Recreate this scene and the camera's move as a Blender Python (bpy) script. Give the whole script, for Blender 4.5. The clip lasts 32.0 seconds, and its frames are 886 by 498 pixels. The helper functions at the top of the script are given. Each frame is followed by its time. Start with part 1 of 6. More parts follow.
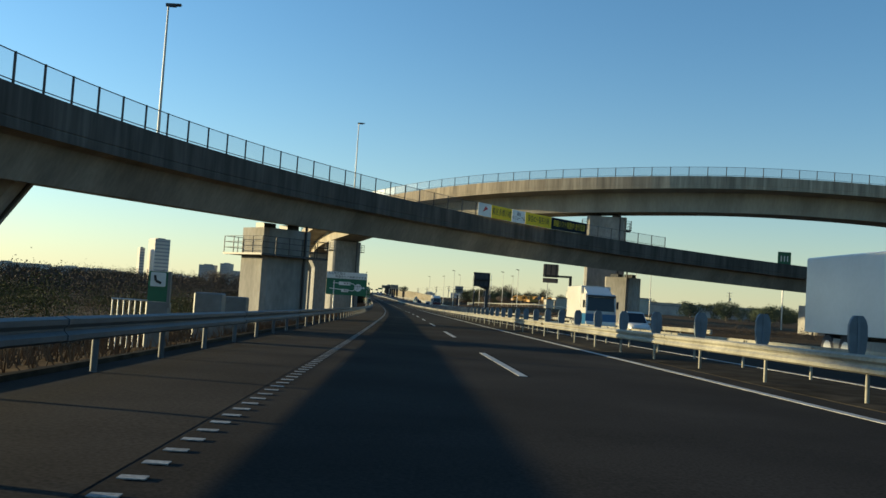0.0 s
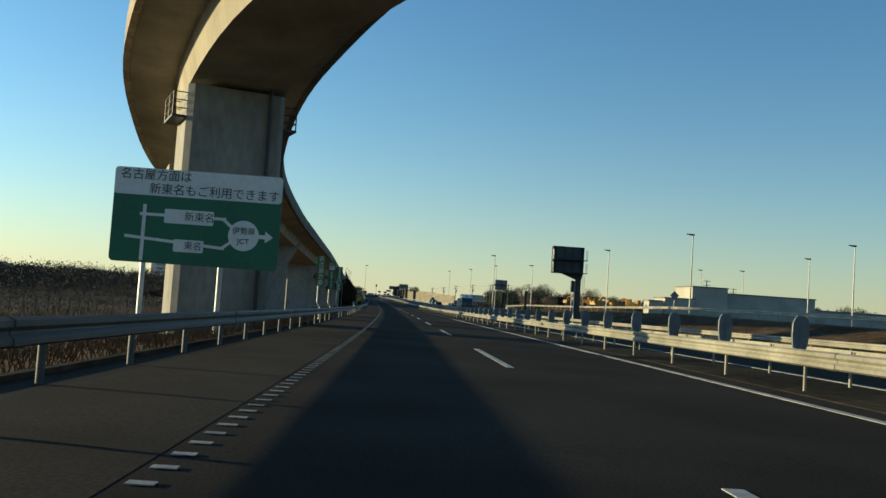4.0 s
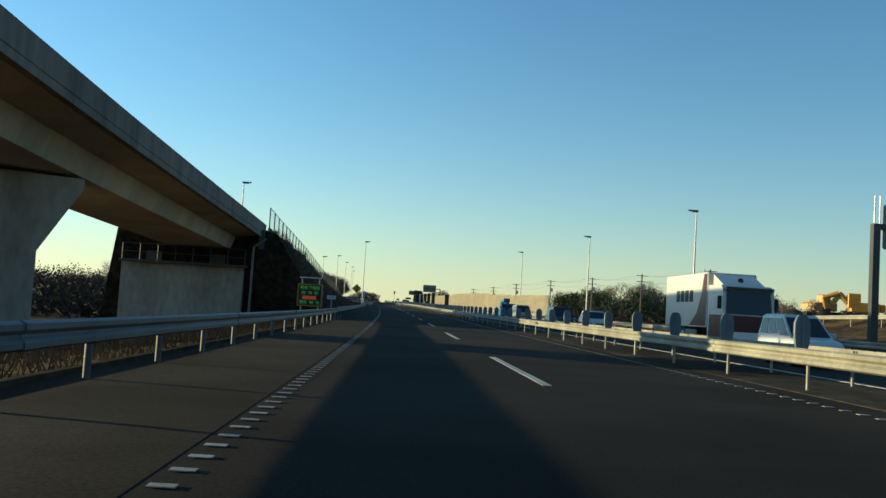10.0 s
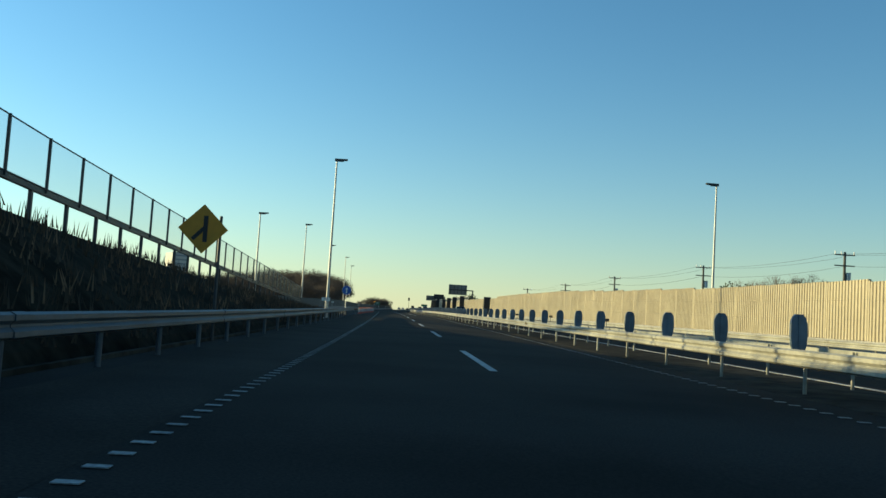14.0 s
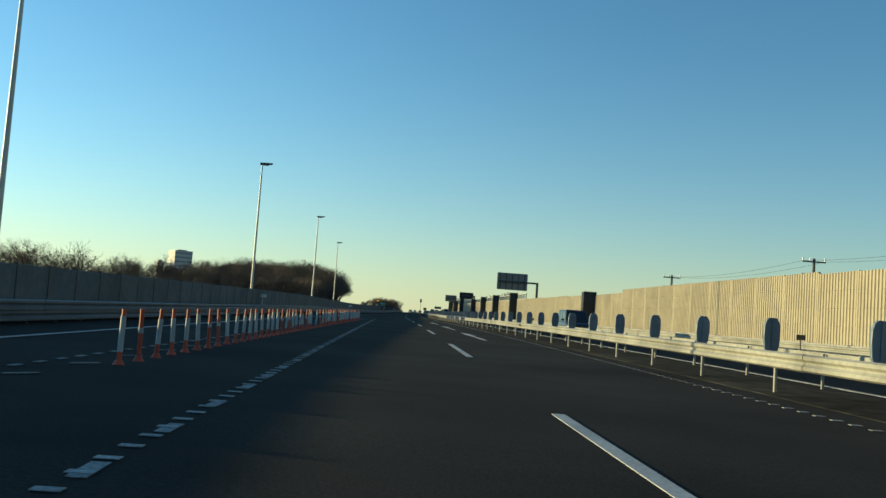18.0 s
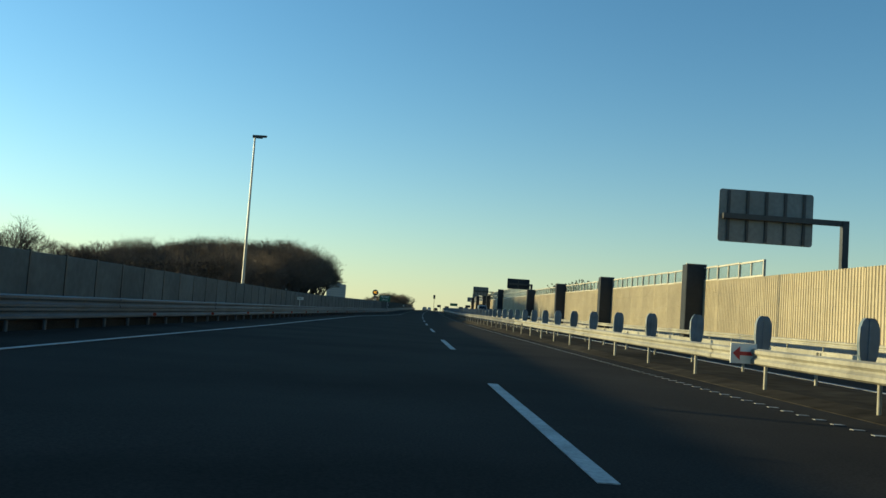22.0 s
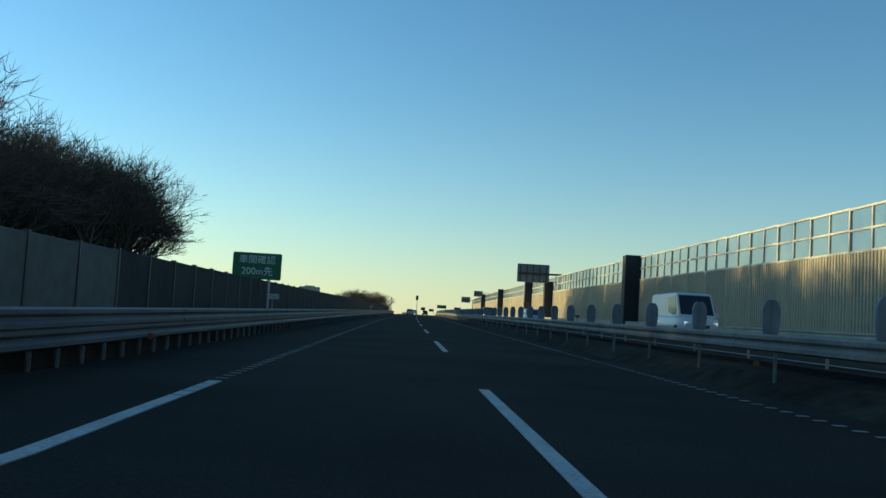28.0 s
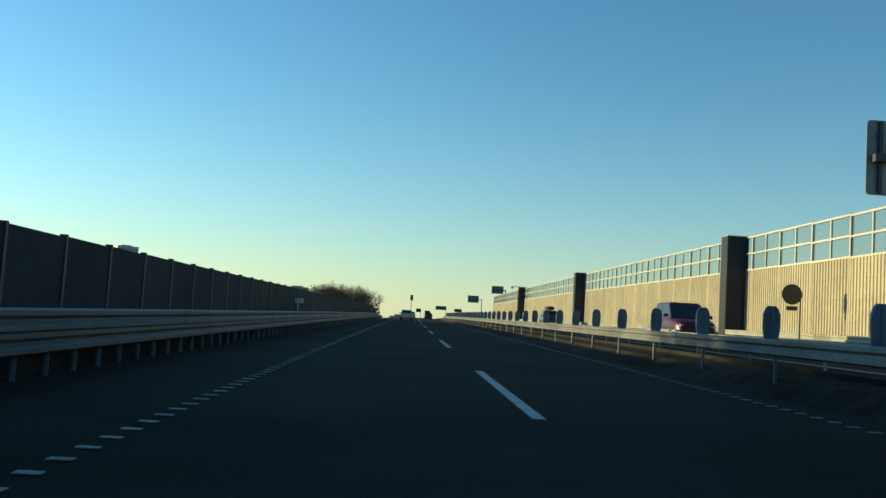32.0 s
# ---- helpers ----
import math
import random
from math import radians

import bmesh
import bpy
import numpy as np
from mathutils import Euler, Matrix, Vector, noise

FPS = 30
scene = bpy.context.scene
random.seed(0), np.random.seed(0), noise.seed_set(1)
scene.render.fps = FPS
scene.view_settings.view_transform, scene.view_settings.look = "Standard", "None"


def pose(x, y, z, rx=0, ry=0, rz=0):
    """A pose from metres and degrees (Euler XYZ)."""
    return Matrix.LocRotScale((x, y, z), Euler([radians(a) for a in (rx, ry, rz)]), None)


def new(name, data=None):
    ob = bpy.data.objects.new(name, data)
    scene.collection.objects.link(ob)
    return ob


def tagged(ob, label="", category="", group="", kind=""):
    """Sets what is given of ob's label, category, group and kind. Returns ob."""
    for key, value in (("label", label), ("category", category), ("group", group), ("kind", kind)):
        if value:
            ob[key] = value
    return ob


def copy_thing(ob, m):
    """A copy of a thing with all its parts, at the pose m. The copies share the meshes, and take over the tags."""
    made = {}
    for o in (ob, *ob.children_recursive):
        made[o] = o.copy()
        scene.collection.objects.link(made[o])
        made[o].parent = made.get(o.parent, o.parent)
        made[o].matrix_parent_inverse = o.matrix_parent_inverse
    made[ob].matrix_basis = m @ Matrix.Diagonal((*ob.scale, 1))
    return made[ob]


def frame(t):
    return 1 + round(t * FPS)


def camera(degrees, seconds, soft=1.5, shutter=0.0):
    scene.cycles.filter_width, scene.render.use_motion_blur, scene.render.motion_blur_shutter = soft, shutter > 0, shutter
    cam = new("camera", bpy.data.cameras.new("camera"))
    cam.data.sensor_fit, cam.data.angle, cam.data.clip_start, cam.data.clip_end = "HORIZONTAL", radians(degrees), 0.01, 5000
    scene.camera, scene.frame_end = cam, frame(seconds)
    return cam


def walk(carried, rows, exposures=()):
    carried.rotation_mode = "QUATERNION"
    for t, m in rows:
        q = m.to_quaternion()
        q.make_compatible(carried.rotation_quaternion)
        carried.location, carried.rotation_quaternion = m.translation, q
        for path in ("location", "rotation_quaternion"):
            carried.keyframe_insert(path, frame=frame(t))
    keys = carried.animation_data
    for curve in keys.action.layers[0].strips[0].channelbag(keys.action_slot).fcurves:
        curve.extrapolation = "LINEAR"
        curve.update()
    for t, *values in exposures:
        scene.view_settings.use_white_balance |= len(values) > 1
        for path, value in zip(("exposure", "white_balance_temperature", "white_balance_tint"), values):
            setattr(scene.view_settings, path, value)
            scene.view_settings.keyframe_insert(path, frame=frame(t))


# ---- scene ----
cam = camera(51.68, 32.0)
PATH = [
    (0.0, pose(-2.139, 0.187, 1.063, 93.136, -3.630, -2.459)),
    (0.5, pose(-2.170, 12.319, 0.922, 93.150, -3.781, -2.379)),
    (1.0, pose(-2.215, 24.420, 0.786, 93.197, -3.847, -2.335)),
    (1.5, pose(-2.272, 36.530, 0.656, 93.252, -3.760, -2.303)),
    (2.0, pose(-2.337, 48.692, 0.530, 93.247, -3.651, -2.290)),
    (2.5, pose(-2.409, 60.957, 0.409, 93.217, -3.621, -2.317)),
    (3.0, pose(-2.490, 73.293, 0.293, 93.188, -3.694, -2.226)),
    (3.5, pose(-2.589, 85.609, 0.182, 93.257, -3.802, -2.008)),
    (4.0, pose(-2.719, 97.821, 0.078, 93.337, -3.810, -1.854)),
    (4.5, pose(-2.877, 109.894, -0.018, 93.410, -3.747, -1.742)),
    (5.0, pose(-3.062, 121.880, -0.108, 93.460, -3.643, -1.634)),
    (5.5, pose(-3.280, 133.824, -0.192, 93.473, -3.530, -1.495)),
    (6.0, pose(-3.536, 145.766, -0.270, 93.434, -3.445, -1.289)),
    (6.5, pose(-3.833, 157.701, -0.342, 93.488, -3.527, -1.069)),
    (7.0, pose(-4.160, 169.612, -0.407, 93.492, -3.633, -0.915)),
    (7.5, pose(-4.512, 181.531, -0.464, 93.583, -3.708, -0.813)),
    (8.0, pose(-4.880, 193.489, -0.515, 93.607, -3.748, -0.625)),
    (8.5, pose(-5.270, 205.487, -0.558, 93.716, -3.632, -0.440)),
    (9.0, pose(-5.683, 217.512, -0.594, 93.758, -3.515, -0.435)),
    (9.5, pose(-6.109, 229.571, -0.622, 93.770, -3.523, -0.520)),
    (10.0, pose(-6.536, 241.673, -0.640, 93.823, -3.529, -0.618)),
    (10.5, pose(-6.957, 253.853, -0.645, 93.884, -3.436, -0.644)),
    (11.0, pose(-7.379, 266.095, -0.639, 93.918, -3.354, -0.585)),
    (11.5, pose(-7.816, 278.333, -0.620, 94.050, -3.344, -0.428)),
    (12.0, pose(-8.281, 290.501, -0.589, 94.168, -3.337, -0.297)),
    (12.5, pose(-8.771, 302.588, -0.547, 94.154, -3.327, -0.237)),
    (13.0, pose(-9.282, 314.625, -0.496, 94.163, -3.354, -0.133)),
    (13.5, pose(-9.828, 326.615, -0.438, 94.209, -3.410, 0.041)),
    (14.0, pose(-10.417, 338.560, -0.372, 94.248, -3.470, 0.307)),
    (14.5, pose(-11.058, 350.444, -0.299, 94.350, -3.541, 0.557)),
    (15.0, pose(-11.742, 362.270, -0.219, 94.401, -3.668, 0.749)),
    (15.5, pose(-12.458, 374.071, -0.131, 94.422, -3.819, 0.889)),
    (16.0, pose(-13.191, 385.882, -0.039, 94.401, -3.967, 0.939)),
    (16.5, pose(-13.934, 397.692, 0.053, 94.385, -4.082, 0.940)),
    (17.0, pose(-14.692, 409.487, 0.147, 94.392, -4.129, 0.897)),
    (17.5, pose(-15.464, 421.301, 0.241, 94.386, -4.117, 0.853)),
    (18.0, pose(-16.249, 433.165, 0.337, 94.367, -4.109, 0.930)),
    (18.5, pose(-17.053, 445.095, 0.434, 94.275, -4.194, 1.036)),
    (19.0, pose(-17.871, 457.071, 0.530, 94.220, -4.297, 1.118)),
    (19.5, pose(-18.685, 469.073, 0.620, 94.357, -4.430, 1.203)),
    (20.0, pose(-19.483, 481.077, 0.701, 94.435, -4.507, 1.279)),
    (20.5, pose(-20.253, 493.101, 0.775, 94.377, -4.434, 1.392)),
    (21.0, pose(-21.003, 505.149, 0.841, 94.290, -4.232, 1.500)),
    (21.5, pose(-21.757, 517.178, 0.899, 94.197, -4.114, 1.587)),
    (22.0, pose(-22.536, 529.145, 0.949, 94.141, -3.937, 1.617)),
    (22.5, pose(-23.325, 541.060, 0.997, 94.184, -3.714, 1.630)),
    (23.0, pose(-24.108, 552.938, 1.044, 94.170, -3.567, 1.587)),
    (23.5, pose(-24.878, 564.753, 1.089, 94.004, -3.305, 1.602)),
    (24.0, pose(-25.628, 576.481, 1.133, 94.019, -3.199, 1.619)),
    (24.5, pose(-26.362, 588.061, 1.176, 94.133, -3.248, 1.567)),
    (25.0, pose(-27.084, 599.527, 1.217, 94.161, -3.344, 1.434)),
    (25.5, pose(-27.785, 610.992, 1.261, 94.202, -3.373, 1.221)),
    (26.0, pose(-28.456, 622.570, 1.311, 94.267, -3.406, 1.025)),
    (26.5, pose(-29.087, 634.312, 1.370, 94.341, -3.419, 0.844)),
    (27.0, pose(-29.687, 646.155, 1.435, 94.405, -3.401, 0.672)),
    (27.5, pose(-30.269, 658.039, 1.508, 94.440, -3.355, 0.500)),
    (28.0, pose(-30.850, 669.908, 1.587, 94.423, -3.296, 0.315)),
    (28.5, pose(-31.431, 681.761, 1.673, 94.409, -3.351, 0.141)),
    (29.0, pose(-32.004, 693.629, 1.766, 94.449, -3.434, 0.210)),
    (29.5, pose(-32.574, 705.505, 1.864, 94.525, -3.464, 0.448)),
    (30.0, pose(-33.147, 717.383, 1.963, 94.599, -3.474, 0.591)),
    (30.5, pose(-33.731, 729.262, 2.061, 94.628, -3.465, 0.484)),
    (31.0, pose(-34.321, 741.152, 2.158, 94.570, -3.421, 0.276)),
    (31.5, pose(-34.906, 753.070, 2.254, 94.551, -3.408, 0.042)),
    (32.0, pose(-35.475, 765.034, 2.351, 94.563, -3.457, -0.157)),
]
walk(cam, PATH, exposures=[(0.0, 0.75, 6700, 0), (1.0, 0.50, 5650, 18), (2.0, 0.74, 7300, 20), (3.0, 0.48, 6600, -1), (6.0, 0.80, 6700, -4), (7.0, 0.74, 6500, -4), (8.0, 0.62, 6400, -12), (10.0, 0.76, 6700, -7), (11.0, 0.54, 6350, -12), (12.0, 0.76, 6700, -9), (14.0, 0.74, 6650, -10), (17.0, 0.64, 6650, -10), (20.0, 0.62, 6750, -11), (22.0, 0.68, 6800, -9), (23.0, 0.60, 6600, -11), (25.0, 0.60, 6300, -16), (28.0, 0.74, 6650, -8), (30.0, 0.72, 6600, -12), (32.0, 0.72, 6600, -12)])

# ---- light ----
SUN_EL, SUN_AZ = radians(7.9), radians(-15.0)   # the light travels along (cos az, sin az), from the left
sun_dir = Vector((math.cos(SUN_AZ) * math.cos(SUN_EL), math.sin(SUN_AZ) * math.cos(SUN_EL), -math.sin(SUN_EL)))
sun = new("sun", bpy.data.lights.new("sun", "SUN"))
sun.data.energy, sun.data.angle, sun.data.color = 4.8, radians(0.6), (1.0, 0.78, 0.46)
sun.rotation_euler = sun_dir.to_track_quat("-Z", "Y").to_euler()
world = bpy.data.worlds.new("world")
world.use_nodes = True
scene.world = world
wn = world.node_tree.nodes
sky = wn.new("ShaderNodeTexSky")
sky.sky_type, sky.sun_disc = "NISHITA", False
sky.sun_elevation = SUN_EL
sky.sun_rotation = math.atan2(-sun_dir.x, -sun_dir.y)
sky.air_density, sky.dust_density, sky.ozone_density = 1.0, 0.25, 4.0
wn["Background"].inputs["Strength"].default_value = 0.15
# pale haze low over the horizon, the same all round
wl = world.node_tree.links
direction, split, low, fade, share, haze = (wn.new("ShaderNodeTexCoord"), wn.new("ShaderNodeSeparateXYZ"), wn.new("ShaderNodeMath"), wn.new("ShaderNodeMath"),
                                            wn.new("ShaderNodeMath"), wn.new("ShaderNodeMix"))
wl.new(direction.outputs["Generated"], split.inputs[0])
low.operation, fade.operation, share.operation, haze.data_type = "SUBTRACT", "POWER", "MULTIPLY", "RGBA"
low.use_clamp = True
low.inputs[0].default_value = 1.0
wl.new(split.outputs["Z"], low.inputs[1])
wl.new(low.outputs[0], fade.inputs[0])
fade.inputs[1].default_value = 11.0
wl.new(fade.outputs[0], share.inputs[0])
share.inputs[1].default_value = 0.62
wl.new(share.outputs[0], haze.inputs["Factor"])
wl.new(sky.outputs["Color"], haze.inputs["A"])
haze.inputs["B"].default_value = (3.5, 3.2, 2.3, 1)
# the air scatters more light towards the sun's side
near_sun, glow, lit_sky = wn.new("ShaderNodeVectorMath"), wn.new("ShaderNodeMath"), wn.new("ShaderNodeVectorMath")
near_sun.operation, glow.operation, lit_sky.operation = "DOT_PRODUCT", "MULTIPLY_ADD", "SCALE"
near_sun.inputs[1].default_value = -sun_dir
wl.new(direction.outputs["Generated"], near_sun.inputs[0])
wl.new(near_sun.outputs["Value"], glow.inputs[0])
glow.inputs[1].default_value, glow.inputs[2].default_value = 0.32, 0.97
wl.new(haze.outputs["Result"], lit_sky.inputs[0])
wl.new(glow.outputs[0], lit_sky.inputs["Scale"])
wl.new(lit_sky.outputs[0], wn["Background"].inputs["Color"])

# ---- the road's line: heading and slope along its chainage ----
KNOT = np.array([-100, 0, 75, 150, 225, 300, 375, 450, 525, 600, 700, 800, 1000, 1400.0])
HEAD = np.array([-0.529, 0.0, 0.397, 1.323, 2.003, 2.672, 3.458, 3.967, 4.121, 3.427, 2.705, 2.14, 1.009, -1.252])
SLOPE = np.array([-0.827, -0.68, -0.525, -0.351, -0.132, 0.215, 0.444, 0.468, 0.235, 0.202, 0.479, 0.447, 0.301, 0.003])
GS = np.arange(-400, 6000.1, 2.0)
GA = np.radians(np.interp(GS, KNOT, HEAD))
GZ = np.tan(np.radians(np.interp(GS, KNOT, SLOPE)))


def summed(w):
    c = np.concatenate([[0], np.cumsum((w[1:] + w[:-1]))])
    return c - c[200]


CX, CY, CZ = summed(-np.sin(GA)), summed(np.cos(GA)), summed(GZ)


def at(s, u=0.0, z=0.0):
    """World place of chainage s, u metres right of the lane dashes, z above the road."""
    a = np.interp(s, GS, GA)
    return Vector((float(np.interp(s, GS, CX) + u * math.cos(a)), float(np.interp(s, GS, CY) + u * math.sin(a)),
                   float(np.interp(s, GS, CZ) + z)))


def heading(s):
    return float(np.interp(s, GS, GA))


def frame_at(s, u=0.0, z=0.0, turn=0.0):
    """Pose whose y axis runs along the road."""
    return Matrix.Translation(at(s, u, z)) @ Matrix.Rotation(heading(s) + radians(turn), 4, "Z")


def lay_at(s, u=0.0, z=0.0, turn=0.0):
    """The same, tilted with the road's slope, for what lies on the surface."""
    return frame_at(s, u, z, turn) @ Matrix.Rotation(math.atan(float(np.interp(s, GS, GZ))), 4, "X")


# ---- materials ----
def material(name, color, rough=0.6, metal=0.0, grain=0.15, scale=6.0, stain=0.2, stain_scale=0.35, bump=0.2, streak=0.0, random_tint=0.0, spec=0.5):
    m = bpy.data.materials.new(name)
    m.use_nodes = True
    t, n = m.node_tree, m.node_tree.nodes
    b = n["Principled BSDF"]
    b.inputs["Roughness"].default_value, b.inputs["Metallic"].default_value = rough, metal
    b.inputs["Specular IOR Level"].default_value = spec
    co = n.new("ShaderNodeTexCoord")
    f1, f2 = n.new("ShaderNodeTexNoise"), n.new("ShaderNodeTexNoise")
    f1.inputs["Scale"].default_value, f1.inputs["Detail"].default_value = scale, 8
    f2.inputs["Scale"].default_value, f2.inputs["Detail"].default_value = stain_scale, 5
    geo = n.new("ShaderNodeNewGeometry")
    mp = n.new("ShaderNodeMapping")
    t.links.new(geo.outputs["Position"], mp.inputs["Vector"])
    if streak:
        mp.inputs["Scale"].default_value = (1, 1, 1 - streak)
    t.links.new(mp.outputs["Vector"], f1.inputs["Vector"])
    t.links.new(mp.outputs["Vector"], f2.inputs["Vector"])
    wide = []
    for f in (f1, f2):
        r = n.new("ShaderNodeMapRange")
        r.inputs["From Min"].default_value, r.inputs["From Max"].default_value = 0.32, 0.68
        t.links.new(f.outputs["Fac"], r.inputs["Value"])
        wide.append(r.outputs["Result"])
    mul = n.new("ShaderNodeMath")
    mul.operation = "MULTIPLY_ADD"
    t.links.new(wide[0], mul.inputs[0])
    mul.inputs[1].default_value, mul.inputs[2].default_value = grain * 2, 1 - grain
    mu2 = n.new("ShaderNodeMath")
    mu2.operation = "MULTIPLY_ADD"
    t.links.new(wide[1], mu2.inputs[0])
    mu2.inputs[1].default_value, mu2.inputs[2].default_value = stain * 2, 1 - stain
    mu3 = n.new("ShaderNodeMath")
    mu3.operation = "MULTIPLY"
    t.links.new(mul.outputs[0], mu3.inputs[0])
    t.links.new(mu2.outputs[0], mu3.inputs[1])
    last = mu3
    if random_tint:
        ob = n.new("ShaderNodeObjectInfo")
        r = n.new("ShaderNodeMath")
        r.operation = "MULTIPLY_ADD"
        t.links.new(ob.outputs["Random"], r.inputs[0])
        r.inputs[1].default_value, r.inputs[2].default_value = random_tint * 2, 1 - random_tint
        q = n.new("ShaderNodeMath")
        q.operation = "MULTIPLY"
        t.links.new(r.outputs[0], q.inputs[0])
        t.links.new(mu3.outputs[0], q.inputs[1])
        last = q
    mix = n.new("ShaderNodeMix")
    mix.data_type, mix.blend_type = "RGBA", "MULTIPLY"
    mix.inputs["Factor"].default_value = 1.0
    mix.inputs["A"].default_value = (*color, 1)
    t.links.new(last.outputs[0], mix.inputs["B"])
    t.links.new(mix.outputs["Result"], b.inputs["Base Color"])
    if bump:
        bm = n.new("ShaderNodeBump")
        bm.inputs["Strength"].default_value, bm.inputs["Distance"].default_value = bump, 0.02
        t.links.new(f1.outputs["Fac"], bm.inputs["Height"])
        t.links.new(bm.outputs["Normal"], b.inputs["Normal"])
    return m


def sheer(name, color, clear, rough=0.3):
    """A mesh or pane that lets part of the light through."""
    m = material(name, color, rough, grain=0.1, stain=0.15, bump=0)
    t, n = m.node_tree, m.node_tree.nodes
    tr, mx = n.new("ShaderNodeBsdfTransparent"), n.new("ShaderNodeMixShader")
    mx.inputs[0].default_value = clear
    t.links.new(n["Principled BSDF"].outputs[0], mx.inputs[1])
    t.links.new(tr.outputs[0], mx.inputs[2])
    t.links.new(mx.outputs[0], n["Material Output"].inputs["Surface"])
    return m


def glowing(name, color, strength):
    m = material(name, color, 0.4, grain=0, stain=0, bump=0)
    b = m.node_tree.nodes["Principled BSDF"]
    b.inputs["Emission Color"].default_value, b.inputs["Emission Strength"].default_value = (*color, 1), strength
    return m


ASPHALT = material("asphalt", (0.027, 0.024, 0.021), 0.95, grain=0.35, scale=40, stain=0.35, stain_scale=0.25, bump=0.0, spec=0.05)
SHOULDER = material("shoulder asphalt", (0.034, 0.029, 0.024), 0.95, grain=0.35, scale=30, stain=0.3, stain_scale=0.4, bump=0.0, spec=0.05)
WORN_PAINT = material("worn road paint", (0.15, 0.155, 0.155), 0.7, grain=0.5, scale=25, stain=0.45, stain_scale=1.5, bump=0.1)
PAINT = material("road paint", (0.32, 0.325, 0.32), 0.6, grain=0.25, scale=25, stain=0.25, stain_scale=1.5, bump=0.1)
CONCRETE = material("concrete", (0.215, 0.195, 0.16), 0.85, grain=0.12, scale=5, stain=0.3, stain_scale=0.45, streak=0.75, bump=0.3)
CLEAN = material("newer girder concrete", (0.36, 0.325, 0.26), 0.85, grain=0.08, scale=5, stain=0.2, stain_scale=0.45, streak=0.75, bump=0.3)
PIER = material("pier concrete", (0.27, 0.26, 0.235), 0.85, grain=0.15, scale=4, stain=0.22, stain_scale=0.4, streak=0.6, bump=0.25)
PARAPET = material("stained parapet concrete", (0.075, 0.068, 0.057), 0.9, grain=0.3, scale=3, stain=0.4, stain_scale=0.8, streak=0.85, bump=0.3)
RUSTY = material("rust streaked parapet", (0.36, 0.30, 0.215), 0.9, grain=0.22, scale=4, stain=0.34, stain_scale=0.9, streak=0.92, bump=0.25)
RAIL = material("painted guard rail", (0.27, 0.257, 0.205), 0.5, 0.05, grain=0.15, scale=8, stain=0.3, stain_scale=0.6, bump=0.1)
# darker copy of RAIL: shade on the later stretch is put into the colour
RAIL_SHADED = material("shade-toned guard rail", (0.13, 0.127, 0.112), 0.55, 0.05, grain=0.2, scale=8, stain=0.35, stain_scale=0.6, bump=0.1)
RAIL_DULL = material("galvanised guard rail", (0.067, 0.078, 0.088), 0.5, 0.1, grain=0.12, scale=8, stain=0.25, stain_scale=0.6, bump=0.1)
GALV = material("galvanised steel", (0.50, 0.51, 0.51), 0.45, 0.55, grain=0.12, scale=9, stain=0.2, bump=0.05)
POLE = material("lamp pole paint", (0.45, 0.44, 0.40), 0.45, 0.2, grain=0.08, stain=0.15, bump=0)
DARK = material("dark grey steel", (0.05, 0.052, 0.055), 0.5, 0.3, grain=0.15, stain=0.2, bump=0.05)
BLACK = material("black rubber", (0.025, 0.025, 0.027), 0.8, grain=0.2, stain=0.2, bump=0.1)
BACK = material("sign back metal", (0.17, 0.18, 0.18), 0.5, 0.4, grain=0.12, scale=5, stain=0.25, bump=0.05)
BLUE_PLATE = material("blue grey panel", (0.11, 0.15, 0.185), 0.45, 0.05, grain=0.1, scale=6, stain=0.2, stain_scale=2, bump=0.05, random_tint=0.12)
GREEN = material("expressway green", (0.012, 0.13, 0.065), 0.45, grain=0.06, stain=0.1, bump=0)
WHITE = material("white sign film", (0.72, 0.73, 0.70), 0.5, grain=0.06, stain=0.1, bump=0)
YELLOW = material("yellow sign film", (0.50, 0.23, 0.013), 0.5, grain=0.08, stain=0.12, bump=0)
BLUE = material("blue sign film", (0.015, 0.09, 0.38), 0.45, grain=0.06, stain=0.1, bump=0)
RED = material("red film", (0.50, 0.03, 0.03), 0.5, grain=0.06, stain=0.1, bump=0)
INK = material("black print", (0.02, 0.02, 0.02), 0.6, grain=0, stain=0, bump=0)
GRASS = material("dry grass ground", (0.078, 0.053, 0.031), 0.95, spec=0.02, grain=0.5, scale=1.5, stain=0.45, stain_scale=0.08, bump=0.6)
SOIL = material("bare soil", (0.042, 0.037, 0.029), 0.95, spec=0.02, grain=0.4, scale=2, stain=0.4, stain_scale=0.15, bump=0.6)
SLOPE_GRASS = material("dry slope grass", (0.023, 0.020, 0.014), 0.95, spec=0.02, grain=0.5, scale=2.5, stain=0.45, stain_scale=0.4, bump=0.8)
BEIGE = material("beige metal panel", (0.34, 0.29, 0.195), 0.6, 0.05, grain=0.06, scale=4, stain=0.1, stain_scale=0.5, bump=0.05, random_tint=0.06)
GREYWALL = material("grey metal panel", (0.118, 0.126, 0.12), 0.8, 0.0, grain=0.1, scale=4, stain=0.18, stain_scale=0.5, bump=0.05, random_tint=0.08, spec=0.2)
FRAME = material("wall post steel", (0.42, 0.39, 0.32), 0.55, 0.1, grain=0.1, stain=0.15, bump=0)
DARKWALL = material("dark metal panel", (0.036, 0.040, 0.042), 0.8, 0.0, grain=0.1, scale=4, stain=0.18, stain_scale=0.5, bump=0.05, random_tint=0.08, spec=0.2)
HOUSING = material("charcoal panel", (0.028, 0.034, 0.042), 0.7, 0.0, grain=0.1, stain=0.2, bump=0.05, spec=0.2)
